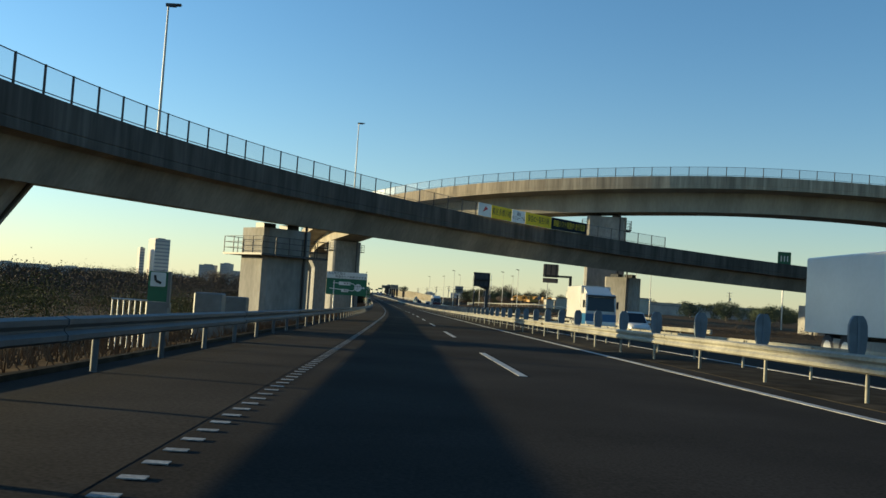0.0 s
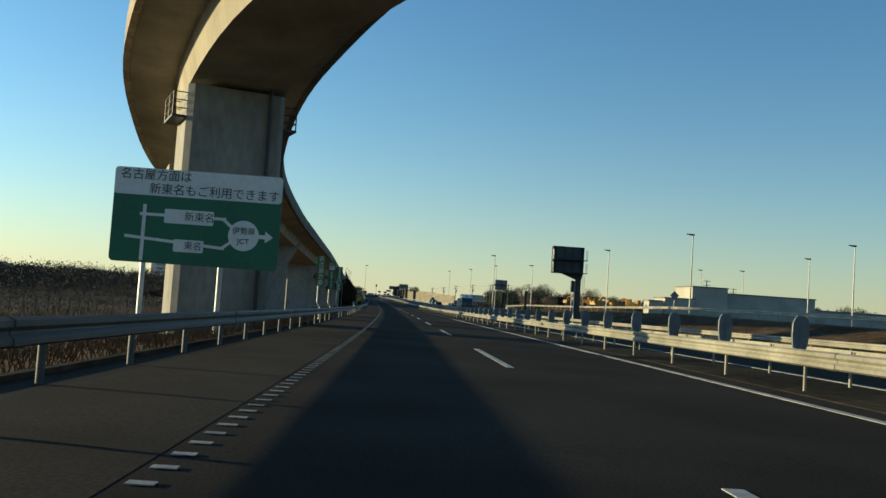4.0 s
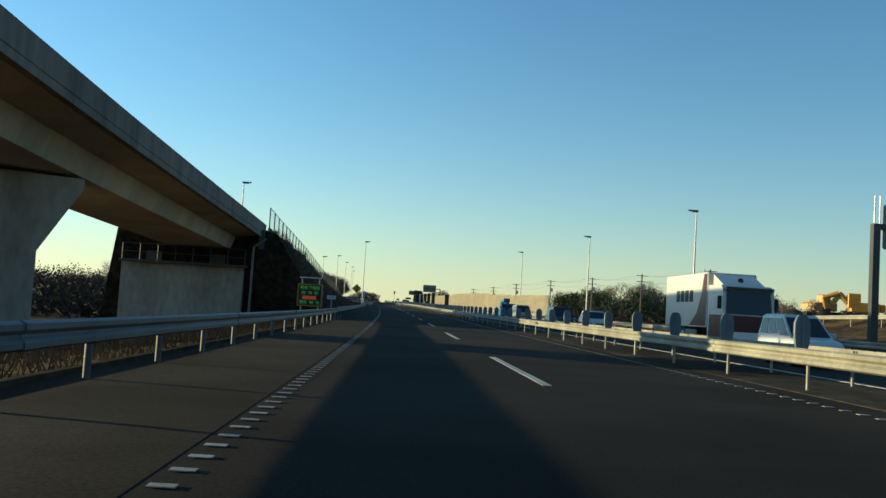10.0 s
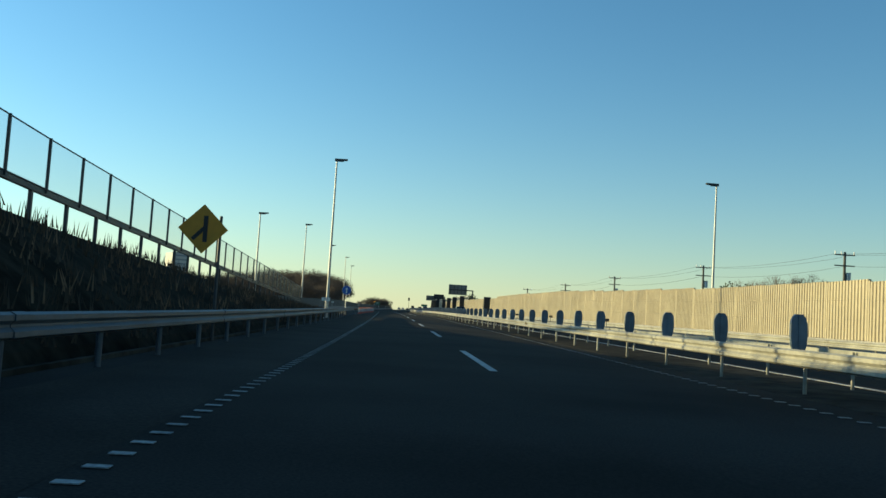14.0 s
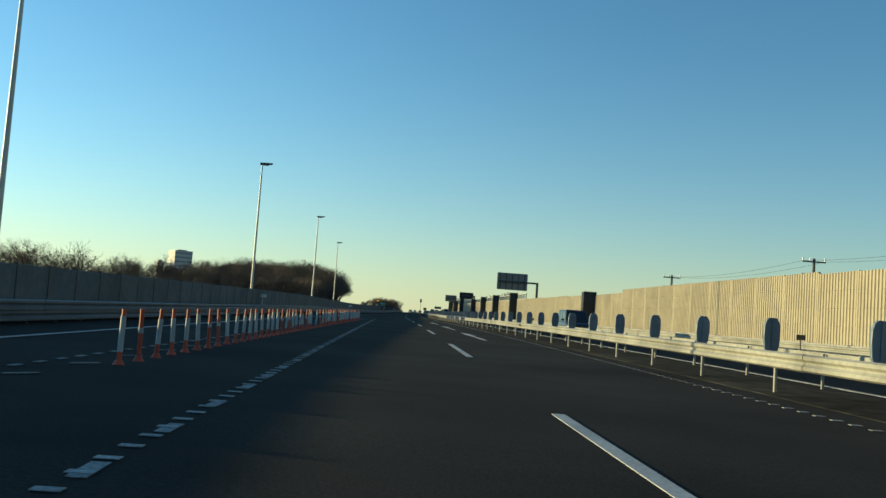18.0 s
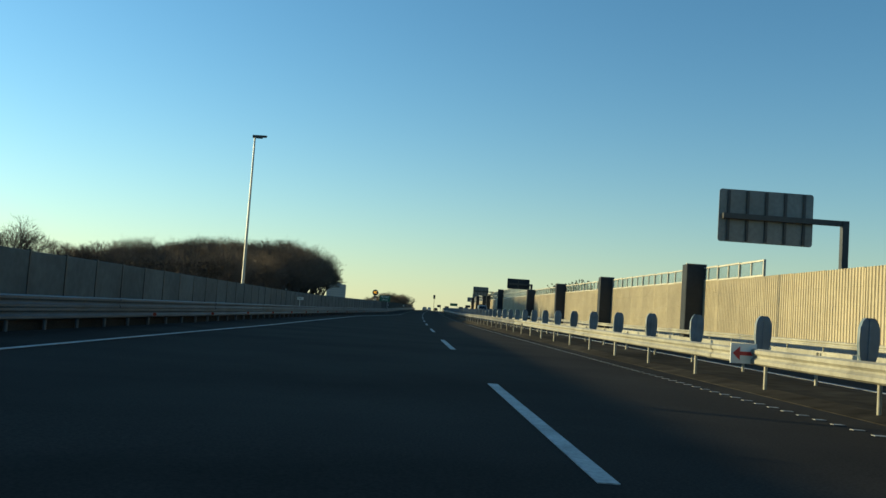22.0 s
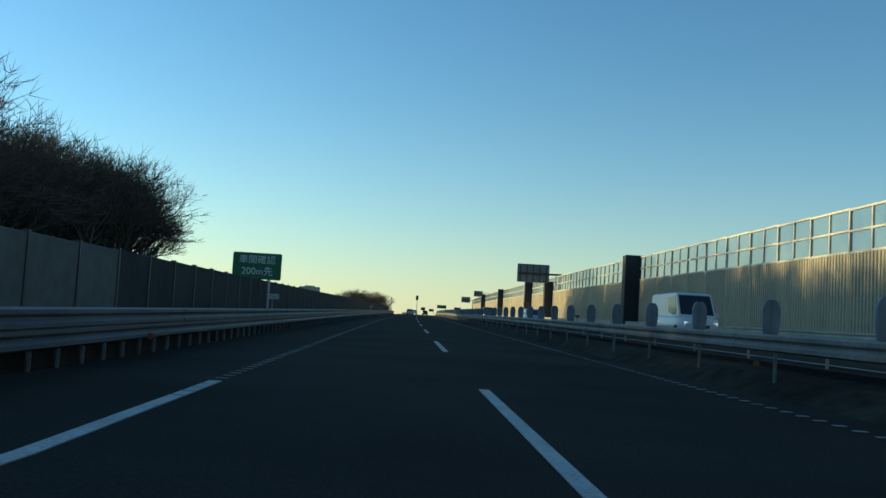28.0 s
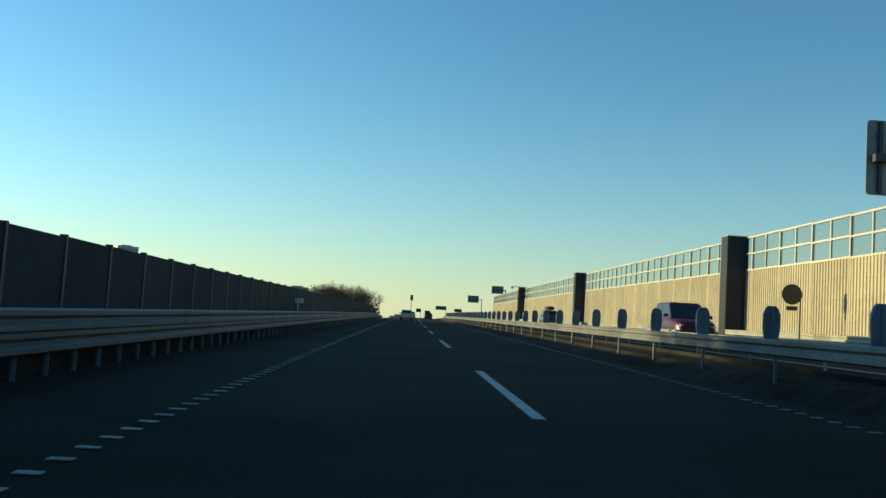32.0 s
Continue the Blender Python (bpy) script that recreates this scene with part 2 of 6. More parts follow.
MESH = sheer("wire mesh", (0.20, 0.21, 0.21), 0.80)
GLASS = sheer("clear panel", (0.11, 0.16, 0.17), 0.72, 0.12)
ORANGE = material("orange plastic", (0.42, 0.06, 0.022), 0.55, grain=0.1, stain=0.2, bump=0, random_tint=0.1)
BARK = material("bare bark", (0.085, 0.068, 0.055), 0.95, grain=0.3, scale=8, stain=0.3, bump=0.5)
TWIG = material("winter twigs", (0.095, 0.07, 0.052), 0.95, grain=0.3, stain=0.3, bump=0, random_tint=0.2)
LEAF = material("evergreen leaves", (0.032, 0.045, 0.02), 0.8, grain=0.35, scale=3, stain=0.35, bump=0, random_tint=0.25)
BRUSH = material("dry brushwood", (0.055, 0.039, 0.025), 0.95, grain=0.4, scale=1.2, stain=0.4, stain_scale=0.15, bump=0)
DRYREED = material("dry tufts", (0.13, 0.075, 0.036), 0.95, grain=0.4, scale=2, stain=0.4, bump=0)
CAR_WHITE = material("white car paint", (0.55, 0.55, 0.53), 0.25, grain=0.02, stain=0.08, bump=0)
CAR_CREAM = material("cream car paint", (0.30, 0.27, 0.21), 0.3, grain=0.02, stain=0.08, bump=0)
CAR_SILVER = material("silver car paint", (0.38, 0.40, 0.42), 0.28, 0.5, grain=0.02, stain=0.08, bump=0)
CAR_DARK = material("dark car paint", (0.03, 0.035, 0.045), 0.25, 0.2, grain=0.02, stain=0.08, bump=0)
CAR_RED = material("wine red car paint", (0.065, 0.009, 0.02), 0.3, 0.2, grain=0.02, stain=0.08, bump=0)
CAR_BLUE = material("blue car paint", (0.018, 0.12, 0.27), 0.3, 0.1, grain=0.02, stain=0.08, bump=0)
CRANE = material("teal crane paint", (0.015, 0.16, 0.22), 0.4, grain=0.05, stain=0.15, bump=0)
TINT = material("dark window glass", (0.015, 0.018, 0.022), 0.08, grain=0, stain=0, bump=0)
MACHINE = material("construction yellow", (0.42, 0.21, 0.03), 0.5, grain=0.1, stain=0.25, bump=0)
HOUSEWALL = material("house wall", (0.40, 0.37, 0.33), 0.8, grain=0.1, stain=0.2, bump=0.05, random_tint=0.25)
TOWERWALL = material("tower facade", (0.50, 0.47, 0.42), 0.8, grain=0.08, stain=0.1, stain_scale=0.02, bump=0, random_tint=0.25)
ROOF = material("dark roof", (0.07, 0.065, 0.065), 0.8, grain=0.2, stain=0.2, bump=0.1, random_tint=0.2)
WOOD_POLE = material("weathered utility pole", (0.10, 0.095, 0.085), 0.9, grain=0.2, stain=0.2, bump=0.1)
LED_GREEN = glowing("green lamp dots", (0.06, 0.34, 0.07), 0.25)
LED_RED = glowing("red lamp dots", (0.34, 0.05, 0.02), 0.25)
CREAM = material("cream cladding", (0.40, 0.375, 0.31), 0.7, grain=0.08, stain=0.15, stain_scale=0.3, bump=0)
SLEEVE = material("dirty white sleeve", (0.38, 0.38, 0.37), 0.6, grain=0.1, stain=0.2, bump=0)
AMBER = glowing("amber lamp dots", (1.0, 0.42, 0.05), 0.9)
BANNER = material("yellow banner cloth", (0.80, 0.58, 0.03), 0.8, grain=0.05, stain=0.1, bump=0)
BANNER_DARK = material("dark banner cloth", (0.018, 0.025, 0.035), 0.95, grain=0.05, stain=0.1, bump=0, spec=0.1)
BROWNBACK = material("brown lattice sign back", (0.24, 0.19, 0.155), 0.7, 0.1, grain=0.15, scale=6, stain=0.25, bump=0.05)
HEDGE = material("dark green hedge", (0.050, 0.056, 0.022), 0.9, grain=0.3, scale=1.5, stain=0.45, stain_scale=0.12, bump=0, spec=0.1)
PAMPAS = material("tall dry plumes", (0.17, 0.105, 0.06), 0.95, grain=0.4, scale=2, stain=0.4, bump=0)
BAND = material("tower window band", (0.27, 0.28, 0.29), 0.6, grain=0.05, stain=0.1, bump=0)
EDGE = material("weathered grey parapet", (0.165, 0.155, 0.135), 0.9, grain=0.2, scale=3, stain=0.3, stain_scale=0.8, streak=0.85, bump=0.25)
RIB_PAINT = material("worn rib paint", (0.22, 0.225, 0.22), 0.7, grain=0.35, scale=25, stain=0.35, stain_scale=0.9, bump=0.1)
SEAM = material("formwork seam", (0.15, 0.135, 0.11), 0.95, grain=0.2, stain=0.2, bump=0)
HEADLAMP = glowing("lit headlamp", (0.75, 0.8, 1.0), 0.4)


# ---- mesh building ----
class Solid:
    """Gathers boxes, tubes and sweeps into one mesh."""

    def __init__(self):
        self.v, self.f, self.smooth = [], [], []

    def add(self, vs, fs, smooth=False):
        k = len(self.v)
        self.v += [tuple(p) for p in vs]
        self.f += [tuple(i + k for i in f) for f in fs]
        self.smooth += [smooth] * len(fs)
        return self

    def box(self, x0, x1, y0, y1, z0, z1, m=None, bev=0.0):
        vs = [Vector((x, y, z)) for z in (z0, z1) for x, y in ((x0, y0), (x1, y0), (x1, y1), (x0, y1))]
        if bev:
            b = bev
            lo = [(x0 + b, y0, 0), (x1 - b, y0, 0), (x1, y0 + b, 0), (x1, y1 - b, 0), (x1 - b, y1, 0), (x0 + b, y1, 0), (x0, y1 - b, 0), (x0, y0 + b, 0)]
            vs = [Vector((x, y, z0)) for x, y, _ in lo] + [Vector((x, y, z1 - b)) for x, y, _ in lo]
            ins = [(x0 + b, y0 + b), (x1 - b, y0 + b), (x1 - b, y0 + b), (x1 - b, y1 - b), (x1 - b, y1 - b), (x0 + b, y1 - b), (x0 + b, y1 - b), (x0 + b, y0 + b)]
            vs += [Vector((x, y, z1)) for x, y in ins]
            fs = [tuple(range(7, -1, -1)), tuple(range(16, 24))]
            for r in (0, 8):
                fs += [(r + i, r + (i + 1) % 8, r + 8 + (i + 1) % 8, r + 8 + i) for i in range(8)]
        else:
            fs = [(3, 2, 1, 0), (4, 5, 6, 7), (0, 1, 5, 4), (1, 2, 6, 5), (2, 3, 7, 6), (3, 0, 4, 7)]
        return self.add([m @ p for p in vs] if m else vs, fs)

    def tube(self, p, q, r0, r1=None, n=8, caps=True, smooth=True):
        p, q = Vector(p), Vector(q)
        r1 = r0 if r1 is None else r1
        d = (q - p).normalized()
        a = d.orthogonal().normalized()
        b = d.cross(a)
        ring = [a * math.cos(2 * math.pi * i / n) + b * math.sin(2 * math.pi * i / n) for i in range(n)]
        vs = [p + w * r0 for w in ring] + [q + w * r1 for w in ring]
        self.add(vs, [(i, (i + 1) % n, n + (i + 1) % n, n + i) for i in range(n)], smooth)
        if caps:
            self.add(vs, [tuple(range(n - 1, -1, -1)), tuple(range(n, 2 * n))])
        return self

    def loft(self, rings, closed=True, caps=True, smooth=False):
        n = len(rings[0])
        vs = [p for r in rings for p in r]
        fs = []
        for k in range(len(rings) - 1):
            for i in range(n if closed else n - 1):
                j = (i + 1) % n
                fs.append((k * n + i, k * n + j, (k + 1) * n + j, (k + 1) * n + i))
        self.add(vs, fs, smooth)
        if caps and closed:
            self.add(rings[0], [tuple(range(n))])
            self.add(rings[-1], [tuple(range(n - 1, -1, -1))])
        return self

    def data(self, name, mat):
        me = bpy.data.meshes.new(name)
        me.from_pydata(self.v, [], self.f)
        me.polygons.foreach_set("use_smooth", self.smooth)
        me.materials.append(mat)
        bm = bmesh.new()
        bm.from_mesh(me)
        bmesh.ops.recalc_face_normals(bm, faces=bm.faces)
        bm.to_mesh(me)
        bm.free()
        return me


def part(name, solid, mat, parent=None, label="", m=None, kind=""):
    """Links a Solid (or a mesh) as one object, under its thing if there is one."""
    ob = new(name, solid.data(name, mat) if isinstance(solid, Solid) else solid)
    if parent is not None:
        ob.parent = parent
    if m is not None:
        ob.matrix_basis = m
    return tagged(ob, label, kind=kind)


def thing(name, label, category, m=None, group="", kind=""):
    ob = new(name)
    if m is not None:
        ob.matrix_basis = m
    return tagged(ob, label, category, group, kind)


def stations(s0, s1, step):
    n = max(1, round((s1 - s0) / step))
    return [s0 + (s1 - s0) * i / n for i in range(n + 1)]


def sweep(s0, s1, step, profile, closed=True):
    """Sweeps a profile along the road; profile: a list of (u, z), or a function of s that gives one."""
    prof = profile if callable(profile) else (lambda s: profile)
    return Solid().loft([[at(s, u, z) for u, z in prof(s)] for s in stations(s0, s1, step)], closed)


def words(name, text, size, mat, parent, x, y, z, spacing=1.0, squeeze=1.0):
    """Lettering on a sign face that looks along -y; centred on (x, z)."""
    cu = bpy.data.curves.new(name, "FONT")
    cu.body, cu.size, cu.align_x, cu.align_y = text, size, "CENTER", "CENTER"
    cu.extrude, cu.space_line, cu.space_character = 0.002, spacing, 1.0
    tmp = bpy.data.objects.new(name, cu)
    scene.collection.objects.link(tmp)
    me = bpy.data.meshes.new_from_object(tmp.evaluated_get(bpy.context.evaluated_depsgraph_get()))
    bpy.data.objects.remove(tmp)
    me.materials.clear()
    me.materials.append(mat)
    ob = new(name, me)
    ob.parent = parent
    ob.matrix_basis = pose(x, y, z, 90) @ Matrix.Diagonal((squeeze, 1, 1, 1))
    return ob


# ---- ground, road and markings ----
def rail_left(s):
    return float(np.interp(s, [400, 438, 442, 521, 567, 622, 678, 700], [-6.05, -6.05, -11.6, -10.7, -9.6, -9.3, -6.05, -6.05]))


def line_left(s):
    return float(np.interp(s, [440, 500, 521, 554, 567, 625, 676, 700], [-9.2, -8.6, -8.2, -7.5, -7.15, -6.9, -3.62, -3.6]))


def wall_left(s):
    return rail_left(s) - 1.4 if s > 443 else -13.0


def bank_top(s):
    """Height of the embankment's edge beside the left carriageway."""
    return float(np.interp(s, [303, 318, 337, 364, 400, 438, 441], [5.6, 5.2, 4.0, 2.6, 1.35, 0.4, 0.1]))


def rise(s):
    """Height of the bank that carries the side road."""
    return float(np.interp(s, [60, 110, 150, 200, 300, 345, 375], [-0.2, 0.6, 1.5, 2.1, 1.6, 0.7, -0.2]))


def field(s):
    """Height of the field beyond the side road."""
    return float(np.interp(s, [60, 110, 150, 250, 320, 372, 395], [-0.2, 0.6, 1.5, 2.2, 2.7, 2.7, -0.2]))


def far_lift(s):
    """How far the opposite carriageway lies above this one."""
    return float(np.interp(s, [520, 680], [0.0, 0.42]))


ground_rows = []
for s in [-400, -200, -100] + stations(-50, 1150, 10) + [1300, 1500, 2000, 2600, 3500, 4500, 5900]:
    ue = rail_left(s) - 0.9
    ground_rows.append([at(s, u, z) for u, z in ((-4200, -4), (-1200, -3), (-300, -2.2), (-60, -1.6), (ue - 14, -1.3), (ue - 6, -1.0), (ue - 1.0, -0.25), (ue + 0.5, -0.12),
                                                 (5.0, -0.12), (17.9, -0.12), (20.8, -0.2), (23.5, 0.35 * rise(s)), (29, rise(s)), (44, rise(s)), (50, field(s)), (130, 0.8 * field(s)), (300, -0.3), (1200, -1.0), (4200, -2.0))])
tagged(part("ground", Solid().loft(ground_rows, closed=False), GRASS), "dry winter grass and fields around the expressway", "ground", kind="structure")

road = tagged(part("road", Solid().loft([[at(s, rail_left(s) - 0.5, -0.02), at(s, -4.4, 0.0), at(s, 0, 0.012), at(s, 5.7, 0.0)] for s in
                                        [-60] + stations(-40, 1150, 5) + [1400, 1800]], closed=False), ASPHALT), "dark asphalt carriageway with lane markings", "road", kind="structure")
tagged(part("road_opposite", Solid().loft([[at(s, 6.6, -0.1), at(s, 6.62, far_lift(s)), at(s, 12, 0.01 + far_lift(s)), at(s, 18.0, far_lift(s)), at(s, 18.02, -0.1)] for s in stations(-60, 1150, 10) + [1400, 1800]], closed=False), ASPHALT),
       "asphalt carriageway of the opposite direction", "road", kind="structure")
kerb_top = lambda s: float(np.interp(s, [480, 560, 620, 700], [0.04, 0.1, 0.26, 0.30]))
rail_rise = lambda s: float(np.interp(s, [550, 615, 735, 790], [0.0, 0.22, 0.26, 0.20]))
rail_drop = lambda s: float(np.interp(s, [444, 480, 530, 620, 690], [-0.26, -0.25, -0.04, -0.10, -0.01]))
part("median_strip", sweep(-60, 1200, 8, lambda s: [(4.72, -0.05), (4.78, 0.012), (5.3, kerb_top(s)), (6.5, kerb_top(s)), (7.2, max(kerb_top(s), far_lift(s) + 0.03)), (7.3, -0.05)]), SOIL, kind="structure")
skew = lambda s, u: -0.02 * (-4.4 - u) / (-4.4 - rail_left(s) + 0.5)
part("shoulder_strip", Solid().loft([[at(s, rail_left(s) + 0.25, 0.003 + skew(s, rail_left(s) + 0.25)), at(s, -4.4, 0.003), at(s, -3.75, 0.0045)] for s in stations(-60, 436, 8)], closed=False), SHOULDER, kind="structure",
     label="paler worn asphalt of the hard shoulder")

dash = Solid().box(-0.075, 0.075, 0, 8, 0.0, 0.008).data("lane_dash", PAINT)
for k in range(-3, 50):
    s = 15.85 + 20 * k
    part("lane_dash", dash, PAINT, road, m=lay_at(s, 0, 0.013))
for k in range(-3, 48):
    part("lane_dash", dash, PAINT, road, m=lay_at(9 + 20 * k, 12.0, 0.011 + far_lift(9 + 20 * k)))
part("edge_line_right", sweep(-60, 192, 6, [(3.86, 0.006), (3.86, 0.014), (4.04, 0.014), (4.04, 0.006)]), PAINT, road)
part("edge_line_left", sweep(-60, -20, 6, [(-3.70, 0.004), (-3.70, 0.013), (-3.54, 0.013), (-3.54, 0.004)]), PAINT, road)
w_line = lambda s: float(np.interp(s, [600, 660], [0.06, 0.08]))
part("edge_line_left", sweep(442, 683, 6, lambda s: [(line_left(s) - w_line(s), 0.0), (line_left(s) - w_line(s), 0.012), (line_left(s) + w_line(s), 0.012), (line_left(s) + w_line(s), 0.0)]), PAINT, road)
for u in (7.9, 16.4):
    part("edge_line_far", sweep(-60, 1200, 8, lambda s: [(u - 0.08, 0.004 + far_lift(s)), (u - 0.08, 0.013 + far_lift(s)), (u + 0.08, 0.013 + far_lift(s)), (u + 0.08, 0.004 + far_lift(s))]), PAINT, road)
ribs = Solid()
for s0, s1, u, w in ((-20, 522, -3.60, 0.16), (681, 900, -3.62, 0.16), (190, 900, 4.0, 0.15)):
    for s in stations(s0, s1, 0.5):
        ribs.box(-w / 2, w / 2, -0.05, 0.05, 0.0, 0.007, frame_at(s, u, 0.008))
part("vibration_ribs", ribs, RIB_PAINT, road, "raised white vibration ribs along the edge lines", kind="stuff")
zebra = Solid()
for s in np.arange(437, 522, 1.85):
    zebra.box(-0.06, 0.06, 0, 0.5, 0, 0.005, lay_at(s, -3.58, 0.006, random.uniform(-3, 3)))
inner = lambda s: float(np.interp(s, [444, 514, 545], [-6.65, -4.85, -4.3]))
for s in np.arange(444, 522, 0.75):
    zebra.box(-0.05, 0.05, -0.14, 0.14, 0, 0.008, lay_at(s, inner(s), 0.005, -2))
for s in np.arange(444.5, 522, 2.0):
    zebra.box(-0.04, 0.04, -0.22, 0.22, 0, 0.008, lay_at(s, inner(s) + 0.5, 0.006, -38))
part("merge_marks", zebra, WORN_PAINT, road, "broken merging marks")
arrow = Solid().box(-0.07, 0.07, 0, 9.0, 0, 0.008).add([(-0.07, 7.4, 0.008), (0.42, 7.0, 0.008), (0.07, 10.8, 0.008), (-0.1, 11.1, 0.008)], [(0, 1, 2, 3)]).data("merge_arrow", PAINT)
for s in (471.4, 491.0, 512.6):
    part("merge_arrow", arrow, PAINT, road, m=lay_at(s, 1.95, 0.013, 1.0))

# ---- guard rails ----
BEAM = [(0.0, 0.0), (0.055, 0.03), (0.055, 0.09), (0.01, 0.135), (0.01, 0.165), (0.055, 0.21), (0.055, 0.27), (0.0, 0.30), (-0.012, 0.30), (-0.012, 0.0)]
post_mesh = {}


def guard_rail(s0, s1, u_of, top, spacing, face, mat, label, base=0.0, beams=1, group="guard rails", phase=0.0, piece=60.0, lift=None, gap=0.31):
    """A W-beam rail on round posts, in lengths; face: +1 if the beam looks to the right."""
    key = (top, base, mat.name)
    if key not in post_mesh:
        post_mesh[key] = Solid().tube((0, 0, base - 0.6), (0, 0, top - 0.02), 0.048 if mat is RAIL_DULL else 0.034, n=8).data("post", mat)
    up = lift or (lambda s: 0.0)
    for a in np.arange(s0, s1 - 1, piece):
        b = min(a + piece, s1)
        t = thing("guard_rail", label, "guard rail", group=group)
        for k in range(beams):
            z0 = top - 0.30 - gap * k
            sol = Solid().loft([[at(s, u_of(s) + face * (0.075 + x), z0 + z + up(s)) for x, z in BEAM] for s in stations(a, b, 6)])
            part("beam", sol, mat, t)
        s = a + ((phase - a) % spacing)
        while s < b:
            part("post", post_mesh[key], mat, t, m=frame_at(s, u_of(s), up(s)))
            s += spacing
        for s in np.arange(a + 3, b, 12.0):
            sol = Solid().loft([[at(q, u_of(q) + face * (0.082 + x * 1.1), top - 0.305 + z * 1.035 + up(q)) for x, z in BEAM] for q in (s - 0.18, s + 0.18)])
            part("splice", sol, mat, t)


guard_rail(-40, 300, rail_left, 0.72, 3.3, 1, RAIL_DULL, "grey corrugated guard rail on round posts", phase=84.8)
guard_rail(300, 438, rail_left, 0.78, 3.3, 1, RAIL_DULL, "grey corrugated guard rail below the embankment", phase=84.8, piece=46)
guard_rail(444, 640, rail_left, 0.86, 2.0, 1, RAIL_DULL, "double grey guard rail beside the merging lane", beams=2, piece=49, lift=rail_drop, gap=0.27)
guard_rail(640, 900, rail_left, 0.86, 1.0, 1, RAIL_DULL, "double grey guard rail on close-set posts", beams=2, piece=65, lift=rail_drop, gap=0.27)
guard_rail(-40, 585, lambda s: 5.15, 0.78, 4.0, -1, RAIL, "pale guard rail along the median", phase=90.2, piece=50, lift=rail_rise)
# same rail carried on, with its shade painted in by the darker colour
guard_rail(585, 960, lambda s: 5.15, 0.78, 4.0, -1, RAIL_SHADED, "shade-toned guard rail along the median", phase=90.2, piece=50, lift=rail_rise)
guard_rail(-40, 510, lambda s: 6.9, 0.78, 4.0, 1, RAIL, "pale guard rail on the far side of the median", phase=92, piece=50)
guard_rail(510, 960, lambda s: 6.9, 0.78, 4.0, 1, RAIL, "pale guard rail on the far side of the median", phase=92, piece=50, lift=rail_rise)
guard_rail(60, 340, lambda s: 18.6, 0.80, 4.0, -1, RAIL, "pale guard rail beyond the opposite carriageway", phase=91, piece=56)
guard_rail(110, 330, lambda s: 29.4, 0.85, 4.0, -1, RAIL, "pale guard rail on the bank of the side road", group="side road rails", piece=55, lift=rise)
guard_rail(340, 526, lambda s: 17.6, 0.80, 4.0, -1, RAIL, "pale guard rail before the noise barrier", phase=91, piece=62)
guard_rail(526, 960, lambda s: 17.6, 0.80, 4.0, -1, RAIL, "pale guard rail before the noise barrier", phase=91, piece=62, lift=far_lift)
part("kerb", Solid().loft([[at(s, rail_left(s) - 0.5, -0.2), at(s, rail_left(s) - 0.5, 0.05), at(s, rail_left(s) - 0.38, 0.05), at(s, rail_left(s) - 0.36, -0.2)]
                           for s in stations(-40, 438, 6)]), SOIL, kind="structure", label="low dark edge strip below the guard rail")
part("kerb", Solid().loft([[at(s, rail_left(s) - 0.5, -0.1), at(s, rail_left(s) - 0.5, 0.28), at(s, rail_left(s) - 0.12, 0.28), at(s, rail_left(s) - 0.08, -0.1)]
                           for s in stations(444, 900, 6)]), SHOULDER, kind="structure", label="low dark base below the noise barrier")

# anti-glare panels on the median
outline = [(-0.11, 0), (0.11, 0), (0.145, 0.10), (0.165, 0.30), (0.16, 0.50), (0.125, 0.60), (0.075, 0.66), (-0.075, 0.66), (-0.125, 0.60), (-0.16, 0.50), (-0.165, 0.30), (-0.145, 0.10)]
blade = Solid().loft([[Vector((x * 0.96, -0.035, z)) for x, z in outline], [Vector((x, -0.022, z)) for x, z in outline], [Vector((x, 0.022, z)) for x, z in outline], [Vector((x * 0.96, 0.035, z)) for x, z in outline]]).data("blade", BLUE_PLATE)
spine = Solid().box(-0.02, 0.02, -0.05, 0.05, -0.25, 0.645).data("spine", BLUE_PLATE)
first = None
for k in range(-22, 215):
    s = 91.1 + 4.0 * k
    m = frame_at(s, 5.42, 0.74 + rail_rise(s)) @ pose(0, 0, 0, random.uniform(-1.5, 1.5), random.uniform(-1.2, 1.2), random.uniform(-4, 4))
    if first is None:
        first = thing("antiglare_panel", "rounded blue-grey anti-glare panel on a median post", "anti-glare panel", m, "anti-glare panels")
        part("blade", blade, BLUE_PLATE, first)
        part("spine", spine, BLUE_PLATE, first)
    else:
        copy_thing(first, m)


# ---- noise barriers ----
def corrugated(name, width, height, mat, pitch=0.30, depth=0.05):
    """A ribbed panel in stacked courses with narrow joints between them."""
    n = int(width / pitch)
    pts = []
    for i in range(n):
        x = -width / 2 + i * width / n
        w = width / n
        pts += [(x, 0), (x + 0.4 * w, 0), (x + 0.5 * w, -depth), (x + 0.9 * w, -depth)]
    pts.append((width / 2, 0))
    front = [Vector((x, y, 0)) for x, y in pts] + [Vector((width / 2, 0.1, 0)), Vector((-width / 2, 0.1, 0))]
    sol = Solid()
    rows = max(1, round(height))
    for r in range(rows):
        z0, z1 = height * r / rows + 0.004, height * (r + 1) / rows - 0.004
        sol.loft([[p + Vector((0, 0, z0)) for p in front], [p + Vector((0, 0, z1)) for p in front]])
    return sol.data(name, mat)


def barrier_solid(s):
    return float(np.interp(s, [360, 400, 430, 452, 499, 520, 520.5, 557, 590, 645, 690, 700, 1100], [3.55, 3.65, 4.0, 4.33, 4.46, 4.46, 4.10, 4.36, 4.5, 4.7, 4.75, 4.8, 4.85]))


def barrier_clear(s):
    return 0.0 if s < 583 else 0.9 if s < 690 else 1.95


